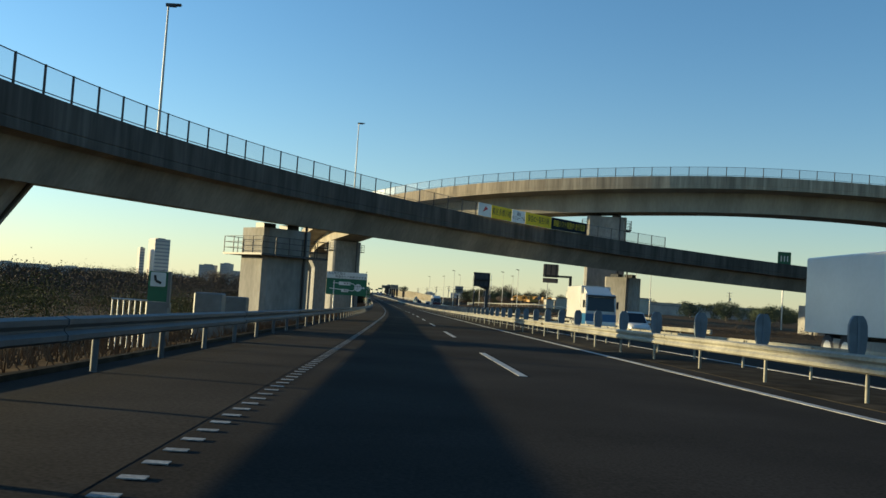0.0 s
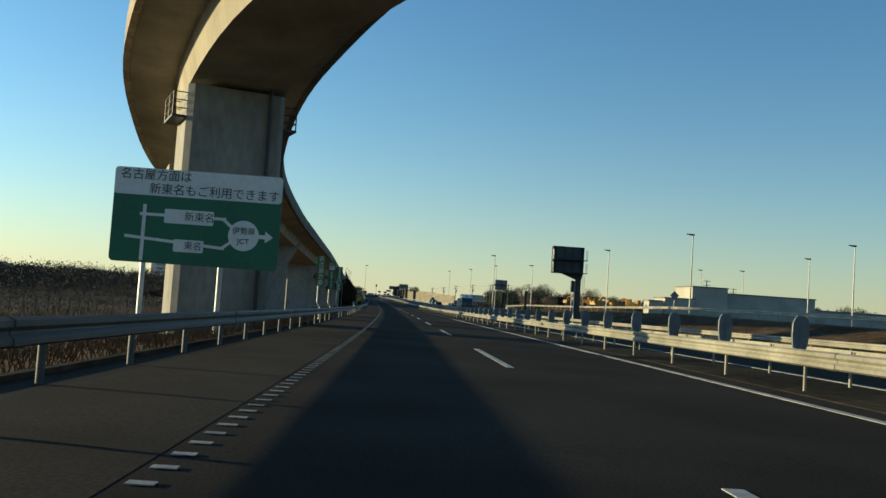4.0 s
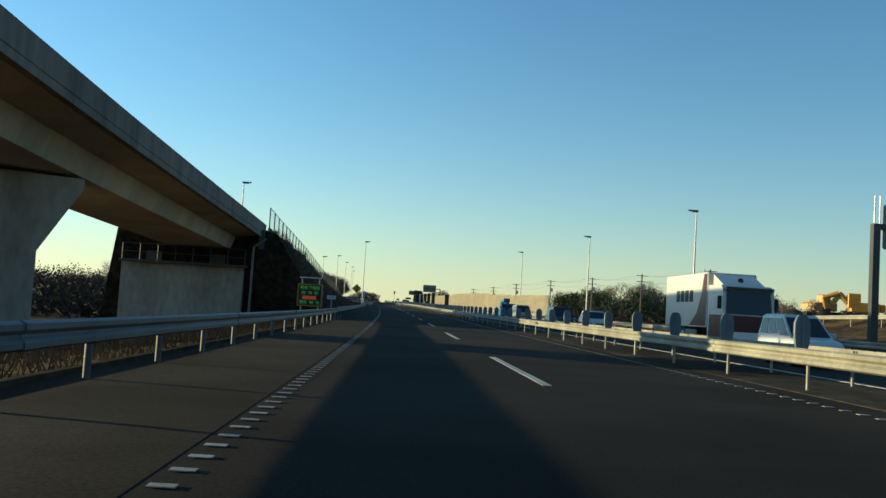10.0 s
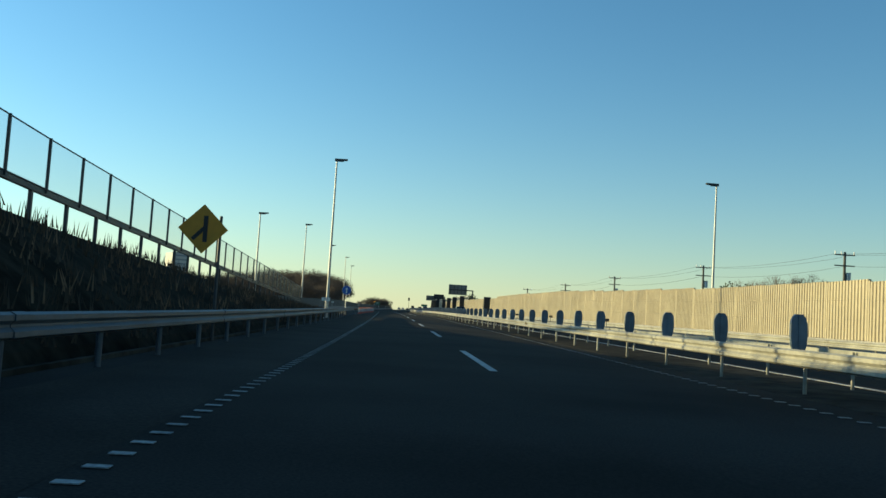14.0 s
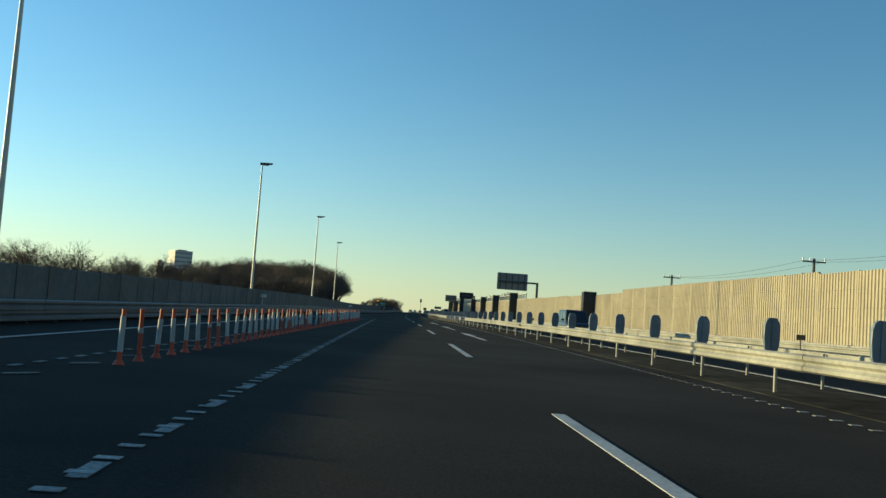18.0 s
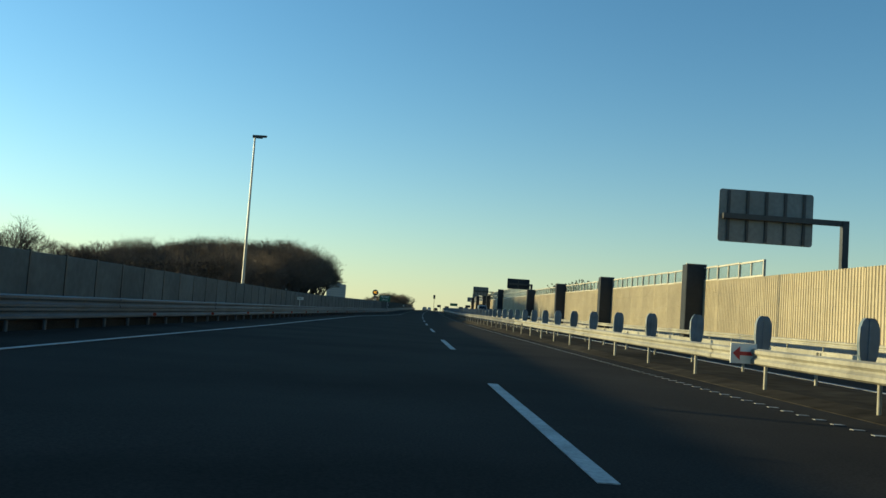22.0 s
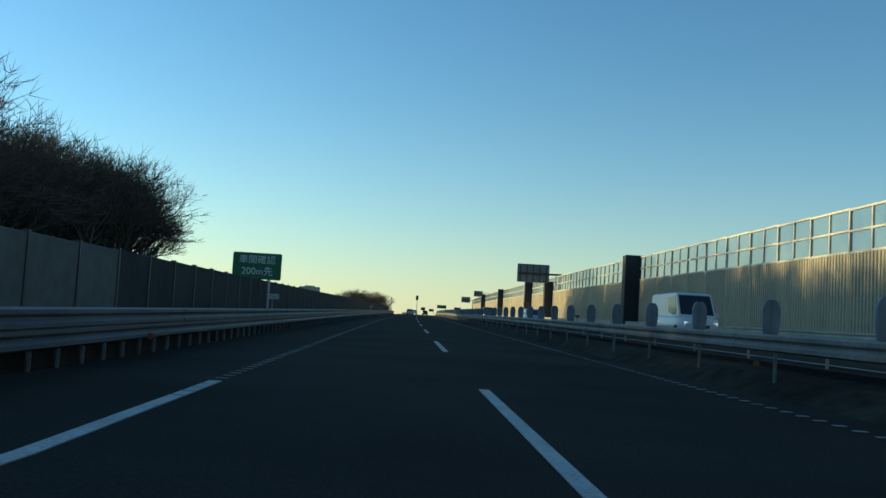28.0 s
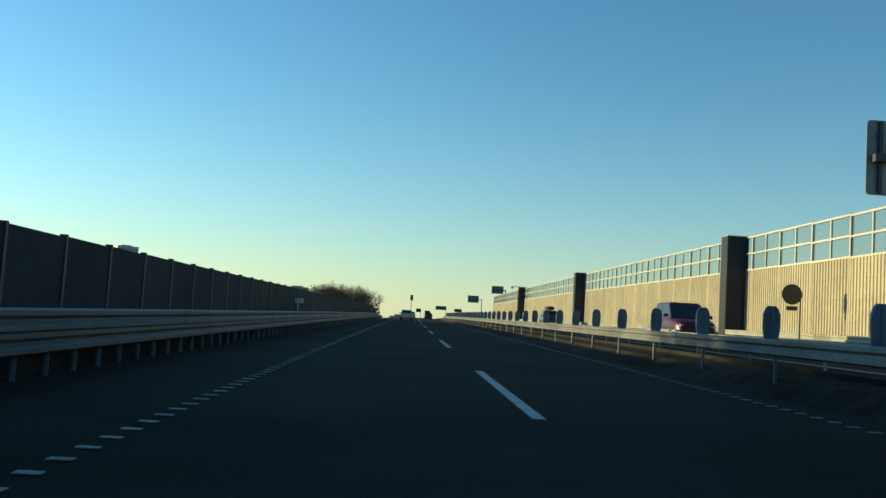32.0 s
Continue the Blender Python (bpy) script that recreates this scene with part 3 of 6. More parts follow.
wall_r = thing("noise_barrier", "beige ribbed metal noise barrier on a concrete base", "noise barrier", kind="structure")
U_R = lambda s: float(np.interp(s, [360, 560, 640, 700, 1100], [19.4, 19.5, 19.0, 18.6, 18.8]))
part("base", Solid().loft([[at(s, U_R(s) - 0.15, -0.3), at(s, U_R(s) - 0.15, 0.85), at(s, U_R(s) + 0.3, 0.85), at(s, U_R(s) + 0.3, -0.3)] for s in stations(367, 1000, 8)]), PIER, wall_r)
panels = {}
s = 367.0
hs = Solid().box(-0.03, 0.09, -0.07, 0.07, 0, 1).data("post", BEIGE)
hs_top = Solid().box(-0.07, 0.07, -0.06, 0.06, 0, 1).data("post", FRAME)
while s < 1000:
    c = s + 2
    h = round(barrier_solid(c) - 0.85, 1)
    if h not in panels:
        panels[h] = corrugated("panel", 3.9, h, BEIGE)
    m = frame_at(c, U_R(c), 0.85, 90) @ Matrix.Rotation(math.pi, 4, "Z")
    part("panel", panels[h], BEIGE, wall_r, m=m)
    part("post", hs, BEIGE, wall_r, m=frame_at(s, U_R(s), 0.85) @ Matrix.Diagonal((1, 1, barrier_solid(c) - 0.87, 1)))
    g = barrier_clear(c)
    if g:
        part("post", hs_top, FRAME, wall_r, m=frame_at(s, U_R(s), barrier_solid(c)) @ Matrix.Diagonal((1, 1, g + 0.06, 1)))
    if g:
        rows = 1 if g < 1 else 2
        for r in range(rows):
            z0 = barrier_solid(c) + r * g / rows
            for half in (-1, 1):
                q = frame_at(c + half * 0.98, U_R(c), z0)
                p = part("pane", Solid().box(-0.012, 0.012, -0.90, 0.90, 0.06, g / rows - 0.05), GLASS, wall_r, m=q)
                p.visible_shadow = False
        fr = Solid()
        for r in range(rows + 1):
            fr.box(-0.06, 0.06, -2.0, 2.0, r * g / rows - 0.05, r * g / rows + 0.05)
        fr.box(-0.05, 0.05, -0.05, 0.05, 0, g)
        part("pane_frame", fr, FRAME, wall_r, m=frame_at(c, U_R(c), barrier_solid(c)))
    s += 4.0

# wall returns with service doors
for s, w, extra in ((530.5, 1.3, 0.25), (593.8, 1.3, 0.2), (623.2, 1.3, 0.2), (652.3, 1.3, 0.2), (684.3, 1.3, 0.0), (748.5, 1.3, 0.1), (797, 1.2, -0.62), (820, 1.2, 0.05), (871, 1.2, 0.1), (930, 1.2, 0.1)):
    top = barrier_solid(s) + barrier_clear(s) + extra
    t = thing("barrier_return", "charcoal end panel where the noise barrier steps out", "noise barrier", frame_at(s, U_R(s)), "barrier returns")
    part("end_panel", Solid().box(-w, 0.1, 0, 0.16, -0.1, top, bev=0.02), HOUSING, t)
    part("side_panel", Solid().box(-w, -w + 0.12, 0.165, 1.1, -0.1, top), HOUSING, t)
    part("cap", Solid().box(-w - 0.03, 0.12, -0.03, 0.19, top, top + 0.05), FRAME, t)

# grey noise barrier on the left
wall_l = thing("noise_barrier", "grey metal noise barrier behind the double guard rail", "noise barrier", kind="structure")
left_panel = {}
s = 426.8
lp = Solid().box(-0.06, 0.065, -0.05, 0.05, 0, 1).data("post", DARK)
while s < 900:
    c = s + 1.2
    h = float(np.interp(c, [446, 470, 530, 600, 660, 690], [1.5, 1.6, 1.95, 1.85, 1.95, 2.02]))
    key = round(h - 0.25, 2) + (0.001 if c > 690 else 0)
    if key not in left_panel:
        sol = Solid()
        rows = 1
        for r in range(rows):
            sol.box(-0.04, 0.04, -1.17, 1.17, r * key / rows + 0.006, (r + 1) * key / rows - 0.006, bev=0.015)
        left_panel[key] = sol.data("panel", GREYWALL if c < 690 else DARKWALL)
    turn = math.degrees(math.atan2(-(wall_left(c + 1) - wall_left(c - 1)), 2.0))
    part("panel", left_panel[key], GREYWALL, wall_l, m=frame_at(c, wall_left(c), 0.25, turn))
    part("post", lp, GREYWALL, wall_l, m=frame_at(s, wall_left(s), 0.2) @ Matrix.Diagonal((1, 1, h - 0.17, 1)))
    s += 2.4
part("base", Solid().loft([[at(s, wall_left(s) - 0.2, -0.6), at(s, wall_left(s) - 0.2, 0.25), at(s, wall_left(s) + 0.2, 0.25), at(s, wall_left(s) + 0.2, -0.6)]
                           for s in stations(426, 900, 6)]), SHOULDER, wall_l)


# ---- viaducts ----
def smooth_line(knots, step):
    """A Catmull-Rom line through (s, u, z) knots, resampled every step metres; gives points and sideways directions."""
    k = [Vector(p) for p in knots]
    k = [k[0] * 2 - k[1]] + k + [k[-1] * 2 - k[-2]]
    pts = []
    for i in range(1, len(k) - 2):
        n = max(2, int((k[i + 1] - k[i]).length / 0.5))
        for j in range(n):
            t = j / n
            pts.append(0.5 * ((2 * k[i]) + (k[i + 1] - k[i - 1]) * t + (2 * k[i - 1] - 5 * k[i] + 4 * k[i + 1] - k[i + 2]) * t * t
                              + (3 * k[i] - k[i - 1] - 3 * k[i + 1] + k[i + 2]) * t ** 3))
    pts.append(k[-2])
    world_pts = [at(*p) for p in pts]
    length = [0.0]
    for a, b in zip(world_pts, world_pts[1:]):
        length.append(length[-1] + (b - a).xy.length)
    total = length[-1]
    n = max(1, round(total / step))
    out = []
    for i in range(n + 1):
        d = total * i / n
        x, y, z = (float(np.interp(d, length, [p[c] for p in world_pts])) for c in range(3))
        out.append(Vector((x, y, z)))
    side = []
    for i in range(n + 1):
        t = out[min(i + 1, n)] - out[max(i - 1, 0)]
        side.append(Vector((t.y, -t.x, 0)).normalized())
    return out, side


def viaduct(knots, width, depth, label, side_mat, web, tilt=0.0):
    """Knots run along the LEFT edge, at the parapet's top, as seen along their own direction; width goes to the right."""
    p, n = smooth_line(knots, 2.0)
    t = thing("viaduct", label, "viaduct", kind="structure")
    W = width
    edge = lambda y: float(np.interp(y, [135, 172], [0.97, 0.70]))
    ring = lambda prof: [[a + b * v + Vector((0, 0, z * edge(a.y))) for v, z in prof] for a, b in zip(p, n)]
    deep = lambda prof: [[a + b * v + Vector((0, 0, z * edge(a.y) if z > -1.8 else -depth(a.y))) for v, z in prof] for a, b in zip(p, n)]
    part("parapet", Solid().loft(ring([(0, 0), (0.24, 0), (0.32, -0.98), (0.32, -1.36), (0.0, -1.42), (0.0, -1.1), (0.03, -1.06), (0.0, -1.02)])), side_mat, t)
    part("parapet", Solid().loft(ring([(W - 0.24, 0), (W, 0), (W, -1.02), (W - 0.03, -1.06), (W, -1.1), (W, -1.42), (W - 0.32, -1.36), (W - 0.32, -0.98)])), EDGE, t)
    part("deck", Solid().loft(ring([(0.32, -1.0), (W - 0.32, -1.0), (W - 0.33, -1.37), (W - 2.1, -1.56), (2.1, -1.56), (0.33, -1.37)])), CLEAN, t)
    seams(t, p, n, [lambda i: (-0.006, -0.02, -0.006, -1.0 * edge(p[i].y)), lambda i: (W + 0.006, -0.02, W + 0.006, -1.0 * edge(p[i].y))])
    part("girder", Solid().loft(deep([(2.5, -1.55), (W - 1.75, -1.55), (W - 1.75 - web, -9), (2.5 + web, -9)])), CLEAN, t)
    return t, p, n


def seams(t, p, n, rows):
    """Formwork seams every second station; rows: (v, top, foot v, foot) as functions of the station's number."""
    sol = Solid()
    for i in range(1, len(p) - 1):
        d = (p[i + 1] - p[i]).normalized() * 0.013
        for row in rows:
            v0, z0, v1, z1 = row(i)
            a, c = p[i] + n[i] * v0 + Vector((0, 0, z0)), p[i] + n[i] * v1 + Vector((0, 0, z1))
            sol.add([a - d, a + d, c + d, c - d], [(0, 1, 2, 3)])
    part("formwork_seams", sol, SEAM, t)


def railing(t, p, n, off, height, spacing=2.0, mesh=True, tilt=0.0):
    """A wire fence of posts and panels on a parapet."""
    post = Solid().box(-0.035, 0.035, -0.035, 0.035, 0, height).data("fence_post", DARK)
    panes = Solid()
    tops = Solid()
    prev = None
    for a, b in zip(p, n):
        q = a + b * off + Vector((0, 0, -tilt * off))
        part("fence_post", post, DARK, t, m=Matrix.Translation(q))
        if prev is not None:
            e = Vector((0, 0, height - 0.02))
            panes.add([prev, q, q + e, prev + e], [(0, 1, 2, 3)])
            for z in (0.12, height - 0.03):
                tops.tube(prev + Vector((0, 0, z)), q + Vector((0, 0, z)), 0.022, n=4, caps=False)
        prev = q
    part("fence_rails", tops, DARK, t)
    if mesh:
        part("fence_mesh", panes, MESH, t)


def circle_line(s0, u0, h0, k, q0, q1, z_of, n=26):
    """Knots on an arc that starts at (s0, u0); q: metres along it."""
    out = []
    for i in range(n):
        q = q0 + (q1 - q0) * i / (n - 1)
        s, u, m = s0, u0, 24
        for j in range(m):
            a = h0 + k * (j + 0.5) * q / m
            s, u = s + math.cos(a) * q / m, u + math.sin(a) * q / m
        out.append((s, u, z_of(q)))
    return out


# ramp that crosses the road obliquely; its near edge is the right edge going right to left
near_edge = circle_line(74.97, 3.63, -2.4493, -0.0124, -58, 74, lambda q: 10.0 - 0.0029 * q - 0.0006 * q * q * (1 if q > 0 else 0.55) - 1.05)
ramp_knots = list(reversed(near_edge))
# run left to right: near edge on the right hand; shift to the left edge


def viaduct_right(knots, width, depth, label, side_mat, tilt=0.0):
    """The same with knots along the right edge; a box girder close under it, banked with the curve."""
    p, n = smooth_line(knots, 2.0)
    t = thing("viaduct", label, "viaduct", kind="structure")
    W = width
    feet = [at(59.3, -10.0), at(96.2, 20.8)]
    sag = [depth - 0.05 * min(1.0, min((q - f).xy.length for f in feet) / 20.0) for q in p]
    ring = lambda prof: [[a - b * v + Vector((0, 0, (z if z > -2 else -e) + tilt * v)) for v, z in prof] for a, b, e in zip(p, n, sag)]
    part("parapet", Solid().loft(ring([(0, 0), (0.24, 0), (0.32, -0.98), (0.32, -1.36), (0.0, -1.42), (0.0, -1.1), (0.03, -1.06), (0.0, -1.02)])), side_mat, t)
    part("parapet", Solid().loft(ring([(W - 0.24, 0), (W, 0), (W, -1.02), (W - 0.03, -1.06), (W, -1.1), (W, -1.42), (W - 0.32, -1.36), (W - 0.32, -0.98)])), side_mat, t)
    part("deck", Solid().loft(ring([(0.32, -1.0), (W - 0.32, -1.0), (W - 0.33, -1.37), (W - 0.9, -1.58), (0.9, -1.58), (0.33, -1.37)])), CONCRETE, t)
    part("girder", Solid().loft(ring([(0.78, -1.55), (W - 0.78, -1.55), (W - 1.55, -depth), (1.45, -depth)])), CONCRETE, t)
    return t, p, n


ramp, rp, rn = viaduct_right(ramp_knots, 6.7, 3.05, "weathered concrete ramp crossing above the carriageway", PARAPET, 0.08)
fenced = [i for i, q in enumerate(rp) if q.x < at(104, 26.0).x]
railing(ramp, [rp[i] for i in fenced], [rn[i] for i in fenced], -0.12, 1.05)

# loop that swings over the road and runs on beside it
loop_knots = [(104, 90, 16.6), (99, 62, 17.35), (97.5, 46, 17.6), (98.2, 31, 17.35), (104.2, 13.9, 16.65), (112.5, 1.5, 15.75), (124.3, -8.7, 14.5), (137, -14.6, 13.2), (150, -18.0, 12.1),
              (165, -20.1, 10.6), (185, -20.7, 9.56), (205, -20.6, 8.78), (240, -20.6, 7.98), (273, -20.6, 6.9), (306, -20.6, 6.1)]
loop_via, lp_p, lp_n = viaduct(loop_knots, 9.0, lambda y: float(np.interp(y, [100, 125, 168], [3.7, 3.3, 1.95])), "curved concrete loop ramp on tall piers", RUSTY, 0.3)
cut = [i for i, q in enumerate(lp_p) if q.y < at(152, -18).y]
railing(loop_via, [lp_p[i] for i in cut], [lp_n[i] for i in cut], 0.12, 1.05)


def hammer_pier(s, u, w, t, top, label, flare=1.5, turn=0.0):
    """A pier whose head widens; w across, t along."""
    m = frame_at(s, u, 0, turn)
    top += 0.45
    ob = thing("pier", label, "bridge pier", m, "viaduct piers", "structure")
    n = w / 2 - flare
    prof = [(-n, -2.0), (n, -2.0), (n, top - 2.6), (w / 2, top - 0.35), (w / 2, top), (-w / 2, top), (-w / 2, top - 0.35), (-n, top - 2.6)]
    part("shaft", Solid().loft([[Vector((x, -t / 2, z)) for x, z in prof], [Vector((x, t / 2, z)) for x, z in prof]]), PIER, ob)
    for x in (-1.5, 1.5):
        part("bearing", Solid().box(x - 0.45, x + 0.45, -0.4, 0.4, top, top + 0.3), DARK, ob)
    part("drain_pipe", Solid().tube((n + 0.09, 0.3, -1), (n + 0.09, 0.3, top - 2.6), 0.07).tube((n + 0.09, 0.3, top - 2.6), (w / 2 + 0.09, 0.3, top - 0.35), 0.07)
         .tube((w / 2 + 0.09, 0.3, top - 0.35), (w / 2 + 0.09, 0.3, top + 1.2), 0.07), PARAPET, ob)
    return ob


for s, u, top, w in ((171.8, -16.9, 8.1, 6.6), (202.5, -16.7, 7.0, 6.6), (237.3, -16.75, 5.8, 6.5), (273.2, -16.8, 4.35, 6.5)):
    hammer_pier(s, u, w, 2.4, top, "grey concrete pier with a flared head", 1.35, 32)
hammer_pier(158, -14.6, 6.0, 2.4, 8.6, "grey concrete pier with a flared head", 1.2, 18)


def block_pier(s, u, turn, w, t, top, label, cage=True, height=1.3, sides=False):
    m = frame_at(s, u, 0, turn)
    ob = thing("pier", label, "bridge pier", m, "ramp piers", "structure")
    c = 0.25
    prof = [(-w / 2 + c, -t / 2), (w / 2 - c, -t / 2), (w / 2, -t / 2 + c), (w / 2, t / 2 - c), (w / 2 - c, t / 2), (-w / 2 + c, t / 2), (-w / 2, t / 2 - c), (-w / 2, -t / 2 + c)]
    part("shaft", Solid().loft([[Vector((x, y, -2)) for x, y in prof], [Vector((x, y, top)) for x, y in prof]]), PIER, ob)
    for x in (-w / 4, w / 4):
        part("bearing", Solid().box(x - 0.45, x + 0.45, -0.45, 0.45, top, top + 0.35), DARK, ob)
    part("drain_pipe", Solid().tube((w * 0.33, -t / 2 - 0.1, -1), (w * 0.33, -t / 2 - 0.1, top + 1.8), 0.08), DARK, ob)
    if sides:
        z = top - 1.5
        for sx in (-1, 1):
            part("walkway", Solid().box(min(sx * w / 2, sx * (w / 2 + 0.6)), max(sx * w / 2, sx * (w / 2 + 0.6)), -t / 2 + 0.2, t / 2 - 0.2, z, z + 0.1), DARK, ob)
            rl = Solid()
            x = sx * (w / 2 + 0.57)
            for y in (-t / 2 + 0.25, 0, t / 2 - 0.25):
                rl.tube((x, y, z), (x, y, z + 1.1), 0.03, n=5)
            for h in (0.4, 0.75, 1.1):
                rl.tube((x, -t / 2 + 0.22, z + h), (x, t / 2 - 0.22, z + h), 0.025, n=5)
                for y in (-t / 2 + 0.25, t / 2 - 0.25):
                    rl.tube((sx * w / 2, y, z + h), (x, y, z + h), 0.025, n=5)
            part("walkway_railing", rl, DARK, ob)
    elif cage:
        z = top - 1.75
        part("walkway", Solid().box(-w / 2 - 0.75, w / 2 + 0.75, -t / 2 - 0.75, t / 2 + 0.75, z, z + 0.12), DARK, ob)
        rl = Solid()
        cor = [(-w / 2 - 0.7, -t / 2 - 0.7), (w / 2 + 0.7, -t / 2 - 0.7), (w / 2 + 0.7, t / 2 + 0.7), (-w / 2 - 0.7, t / 2 + 0.7)]
        for i in range(4):
            a, b = Vector((*cor[i], z)), Vector((*cor[(i + 1) % 4], z))
            for h in (0.45, 0.8, height):
                rl.tube(a + Vector((0, 0, h)), b + Vector((0, 0, h)), 0.025, n=4)
            k = max(2, round((b - a).length / 1.1))
            for j in range(k):
                q = a.lerp(b, j / k)
                rl.tube(q, q + Vector((0, 0, height)), 0.03, n=4)
        part("walkway_railing", rl, DARK, ob)
    return ob


block_pier(59.3, -10.35, 43, 3.6, 2.8, 5.45, "pale concrete pier with an inspection walkway", height=1.15)
block_pier(96.2, 21.4, -40, 3.2, 2.4, 5.5, "pale concrete pier of the ramp beyond the median", False)
block_pier(106.5, 21.7, -10, 4.5, 3.0, 12.9, "tall pale concrete pier of the loop ramp", sides=True)
block_pier(139.5, -10.4, 22, 4.3, 2.8, 10.1, "tall pale concrete pier of the loop ramp", sides=True)
hammer_pier(35, -19.7, 6.4, 2.4, 5.0, "grey concrete pier with a flared head", 1.5, 8)
block_pier(112, 50, -80, 4.0, 2.4, 4.2, "pale concrete pier of the descending ramp", False)

# abutment and embankment
abut = thing("abutment", "grey concrete abutment where the ramp meets its embankment", "abutment", kind="structure")
part("front_wall", Solid().loft([[at(303.6, -20.6, z), at(303.6, -12.6, z), at(306.2, -12.6, z), at(306.2, -20.6, z)] for z in (-2.0, 3.05)]), PIER, abut)
part("back_wall", Solid().loft([[at(305.2, -20.6, z), at(305.2, -11.6, z), at(308.5, -11.6, z), at(308.5, -20.6, z)] for z in (3.05, 4.7)]), PARAPET, abut)
part("wing_wall", Solid().loft([[at(303.8, -11.75, 4.3), at(303.8, -11.75, 5.6), at(303.8, -11.4, 5.6), at(303.8, -11.4, 4.3)],
                                [at(310.5, -11.75, 4.9), at(310.5, -11.75, 6.05), at(310.5, -11.4, 6.05), at(310.5, -11.4, 4.9)]]), PARAPET, abut)
part("gallery", Solid().loft([[at(302.9, -20.6, z), at(302.9, -12.3, z), at(303.7, -12.3, z), at(303.7, -20.6, z)] for z in (2.95, 3.1)]), DARK, abut)
gr = Solid()
for i in range(8):
    u = -20.4 + 8.0 * i / 7
    gr.tube(at(302.95, u, 3.1), at(302.95, u, 4.15), 0.03, n=5)
for z in (3.6, 4.15):
    gr.tube(at(302.95, -20.5, z), at(302.95, -12.35, z), 0.03, n=5)
part("gallery_railing", gr, DARK, abut)
for u in (-18.6, -14.4):
    part("bearing", Solid().loft([[at(303.9, u - 0.5, z), at(303.9, u + 0.5, z), at(304.9, u + 0.5, z), at(304.9, u - 0.5, z)] for z in (3.06, 3.75)]), DARK, abut)
part("drain_pipe", Solid().tube(at(303.5, -12.0, -0.8), at(303.5, -12.0, 4.4), 0.08).tube(at(303.5, -12.0, 4.4), at(303.5, -11.2, 5.0), 0.08), BACK, abut)
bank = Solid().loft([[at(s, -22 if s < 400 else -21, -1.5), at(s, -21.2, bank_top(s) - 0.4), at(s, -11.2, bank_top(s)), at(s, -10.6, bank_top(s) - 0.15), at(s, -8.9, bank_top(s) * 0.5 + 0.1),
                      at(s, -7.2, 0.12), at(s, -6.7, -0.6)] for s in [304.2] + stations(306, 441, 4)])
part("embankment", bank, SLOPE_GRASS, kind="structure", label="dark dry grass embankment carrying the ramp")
fence = thing("bank_fence", "tall dark wire fence along the embankment edge", "fence", kind="structure")
fence_base = lambda s: float(np.interp(s, [308, 313, 337, 364, 400, 436], [5.95, 5.7, 4.85, 3.6, 2.3, 1.12]))
fp = [at(s, -11.6, fence_base(s)) for s in stations(307.5, 437, 2.7)]
railing(fence, fp, [Vector((1, 0, 0))] * len(fp), 0.0, 1.53)
beam = Solid().loft([[at(s, -11.75, fence_base(s) + z) for z in (-0.05, 0.12)] + [at(s, -11.62, fence_base(s) + z) for z in (0.12, -0.05)] for s in stations(308, 437, 4)])
part("bottom_beam", beam, DARK, fence)
brace = Solid()
brace.tube(at(436.8, -11.6, fence_base(436) + 1.4), at(441.6, -11.6, 0.3), 0.03, n=5)
brace.tube(at(436.8, -11.6, fence_base(436) + 0.1), at(438.6, -11.6, 0.2), 0.03, n=5)
part("end_brace", brace, DARK, fence)
stub = Solid().box(-0.05, 0.05, -0.05, 0.05, -1.2, 0.1).data("stub_post", DARK)
for s in stations(309.5, 436, 2.7):
    part("stub_post", stub, DARK, fence, m=Matrix.Translation(at(s, -11.68, fence_base(s))))
tuft, pale = Solid(), Solid()
rng = random.Random(5)
for i in range(2600):
    s = rng.uniform(309, 438)
    f = rng.random()
    zt = bank_top(s)
    u = -7.2 - 4.2 * f * 0.86
    f *= 0.86
    z = (0.12 + (zt * 0.5 - 0.02) * f / 0.405) if f < 0.405 else (zt * 0.5 + 0.1 + (zt * 0.5 - 0.25) * (f - 0.405) / 0.4)
    z = min(z, zt)
    h = rng.uniform(0.15, 0.5) * (0.9 if f > 0.8 else 1.0)
    p = at(s, u, z - 0.05)
    for j in range(4):
        d = Vector((rng.uniform(-0.35, 0.35), rng.uniform(-0.35, 0.35), 1)) * h
        o = Vector((rng.uniform(-0.2, 0.2), rng.uniform(-0.2, 0.2), 0))
        (pale if i % 5 == 0 else tuft).add([p + o, p + o + Vector((0.03, 0.03, 0)), p + o + d], [(0, 1, 2)])
tagged(part("pale_tufts", pale, PAMPAS, label="pale dry grass clumps on the embankment slope", kind="stuff"), category="grass")
tagged(part("grass_tufts", tuft, BRUSH, label="dry grass stalks on the embankment slope", kind="stuff"), category="grass")

# wire fence along the field behind the piers
fence2 = thing("field_fence", "low dark wire fence along the field edge", "fence", kind="structure")
fq = [at(s, -31, -1.62) for s in stations(150, 345, 2.6)]
railing(fence2, fq, [Vector((1, 0, 0))] * len(fq), 0.0, 1.5)


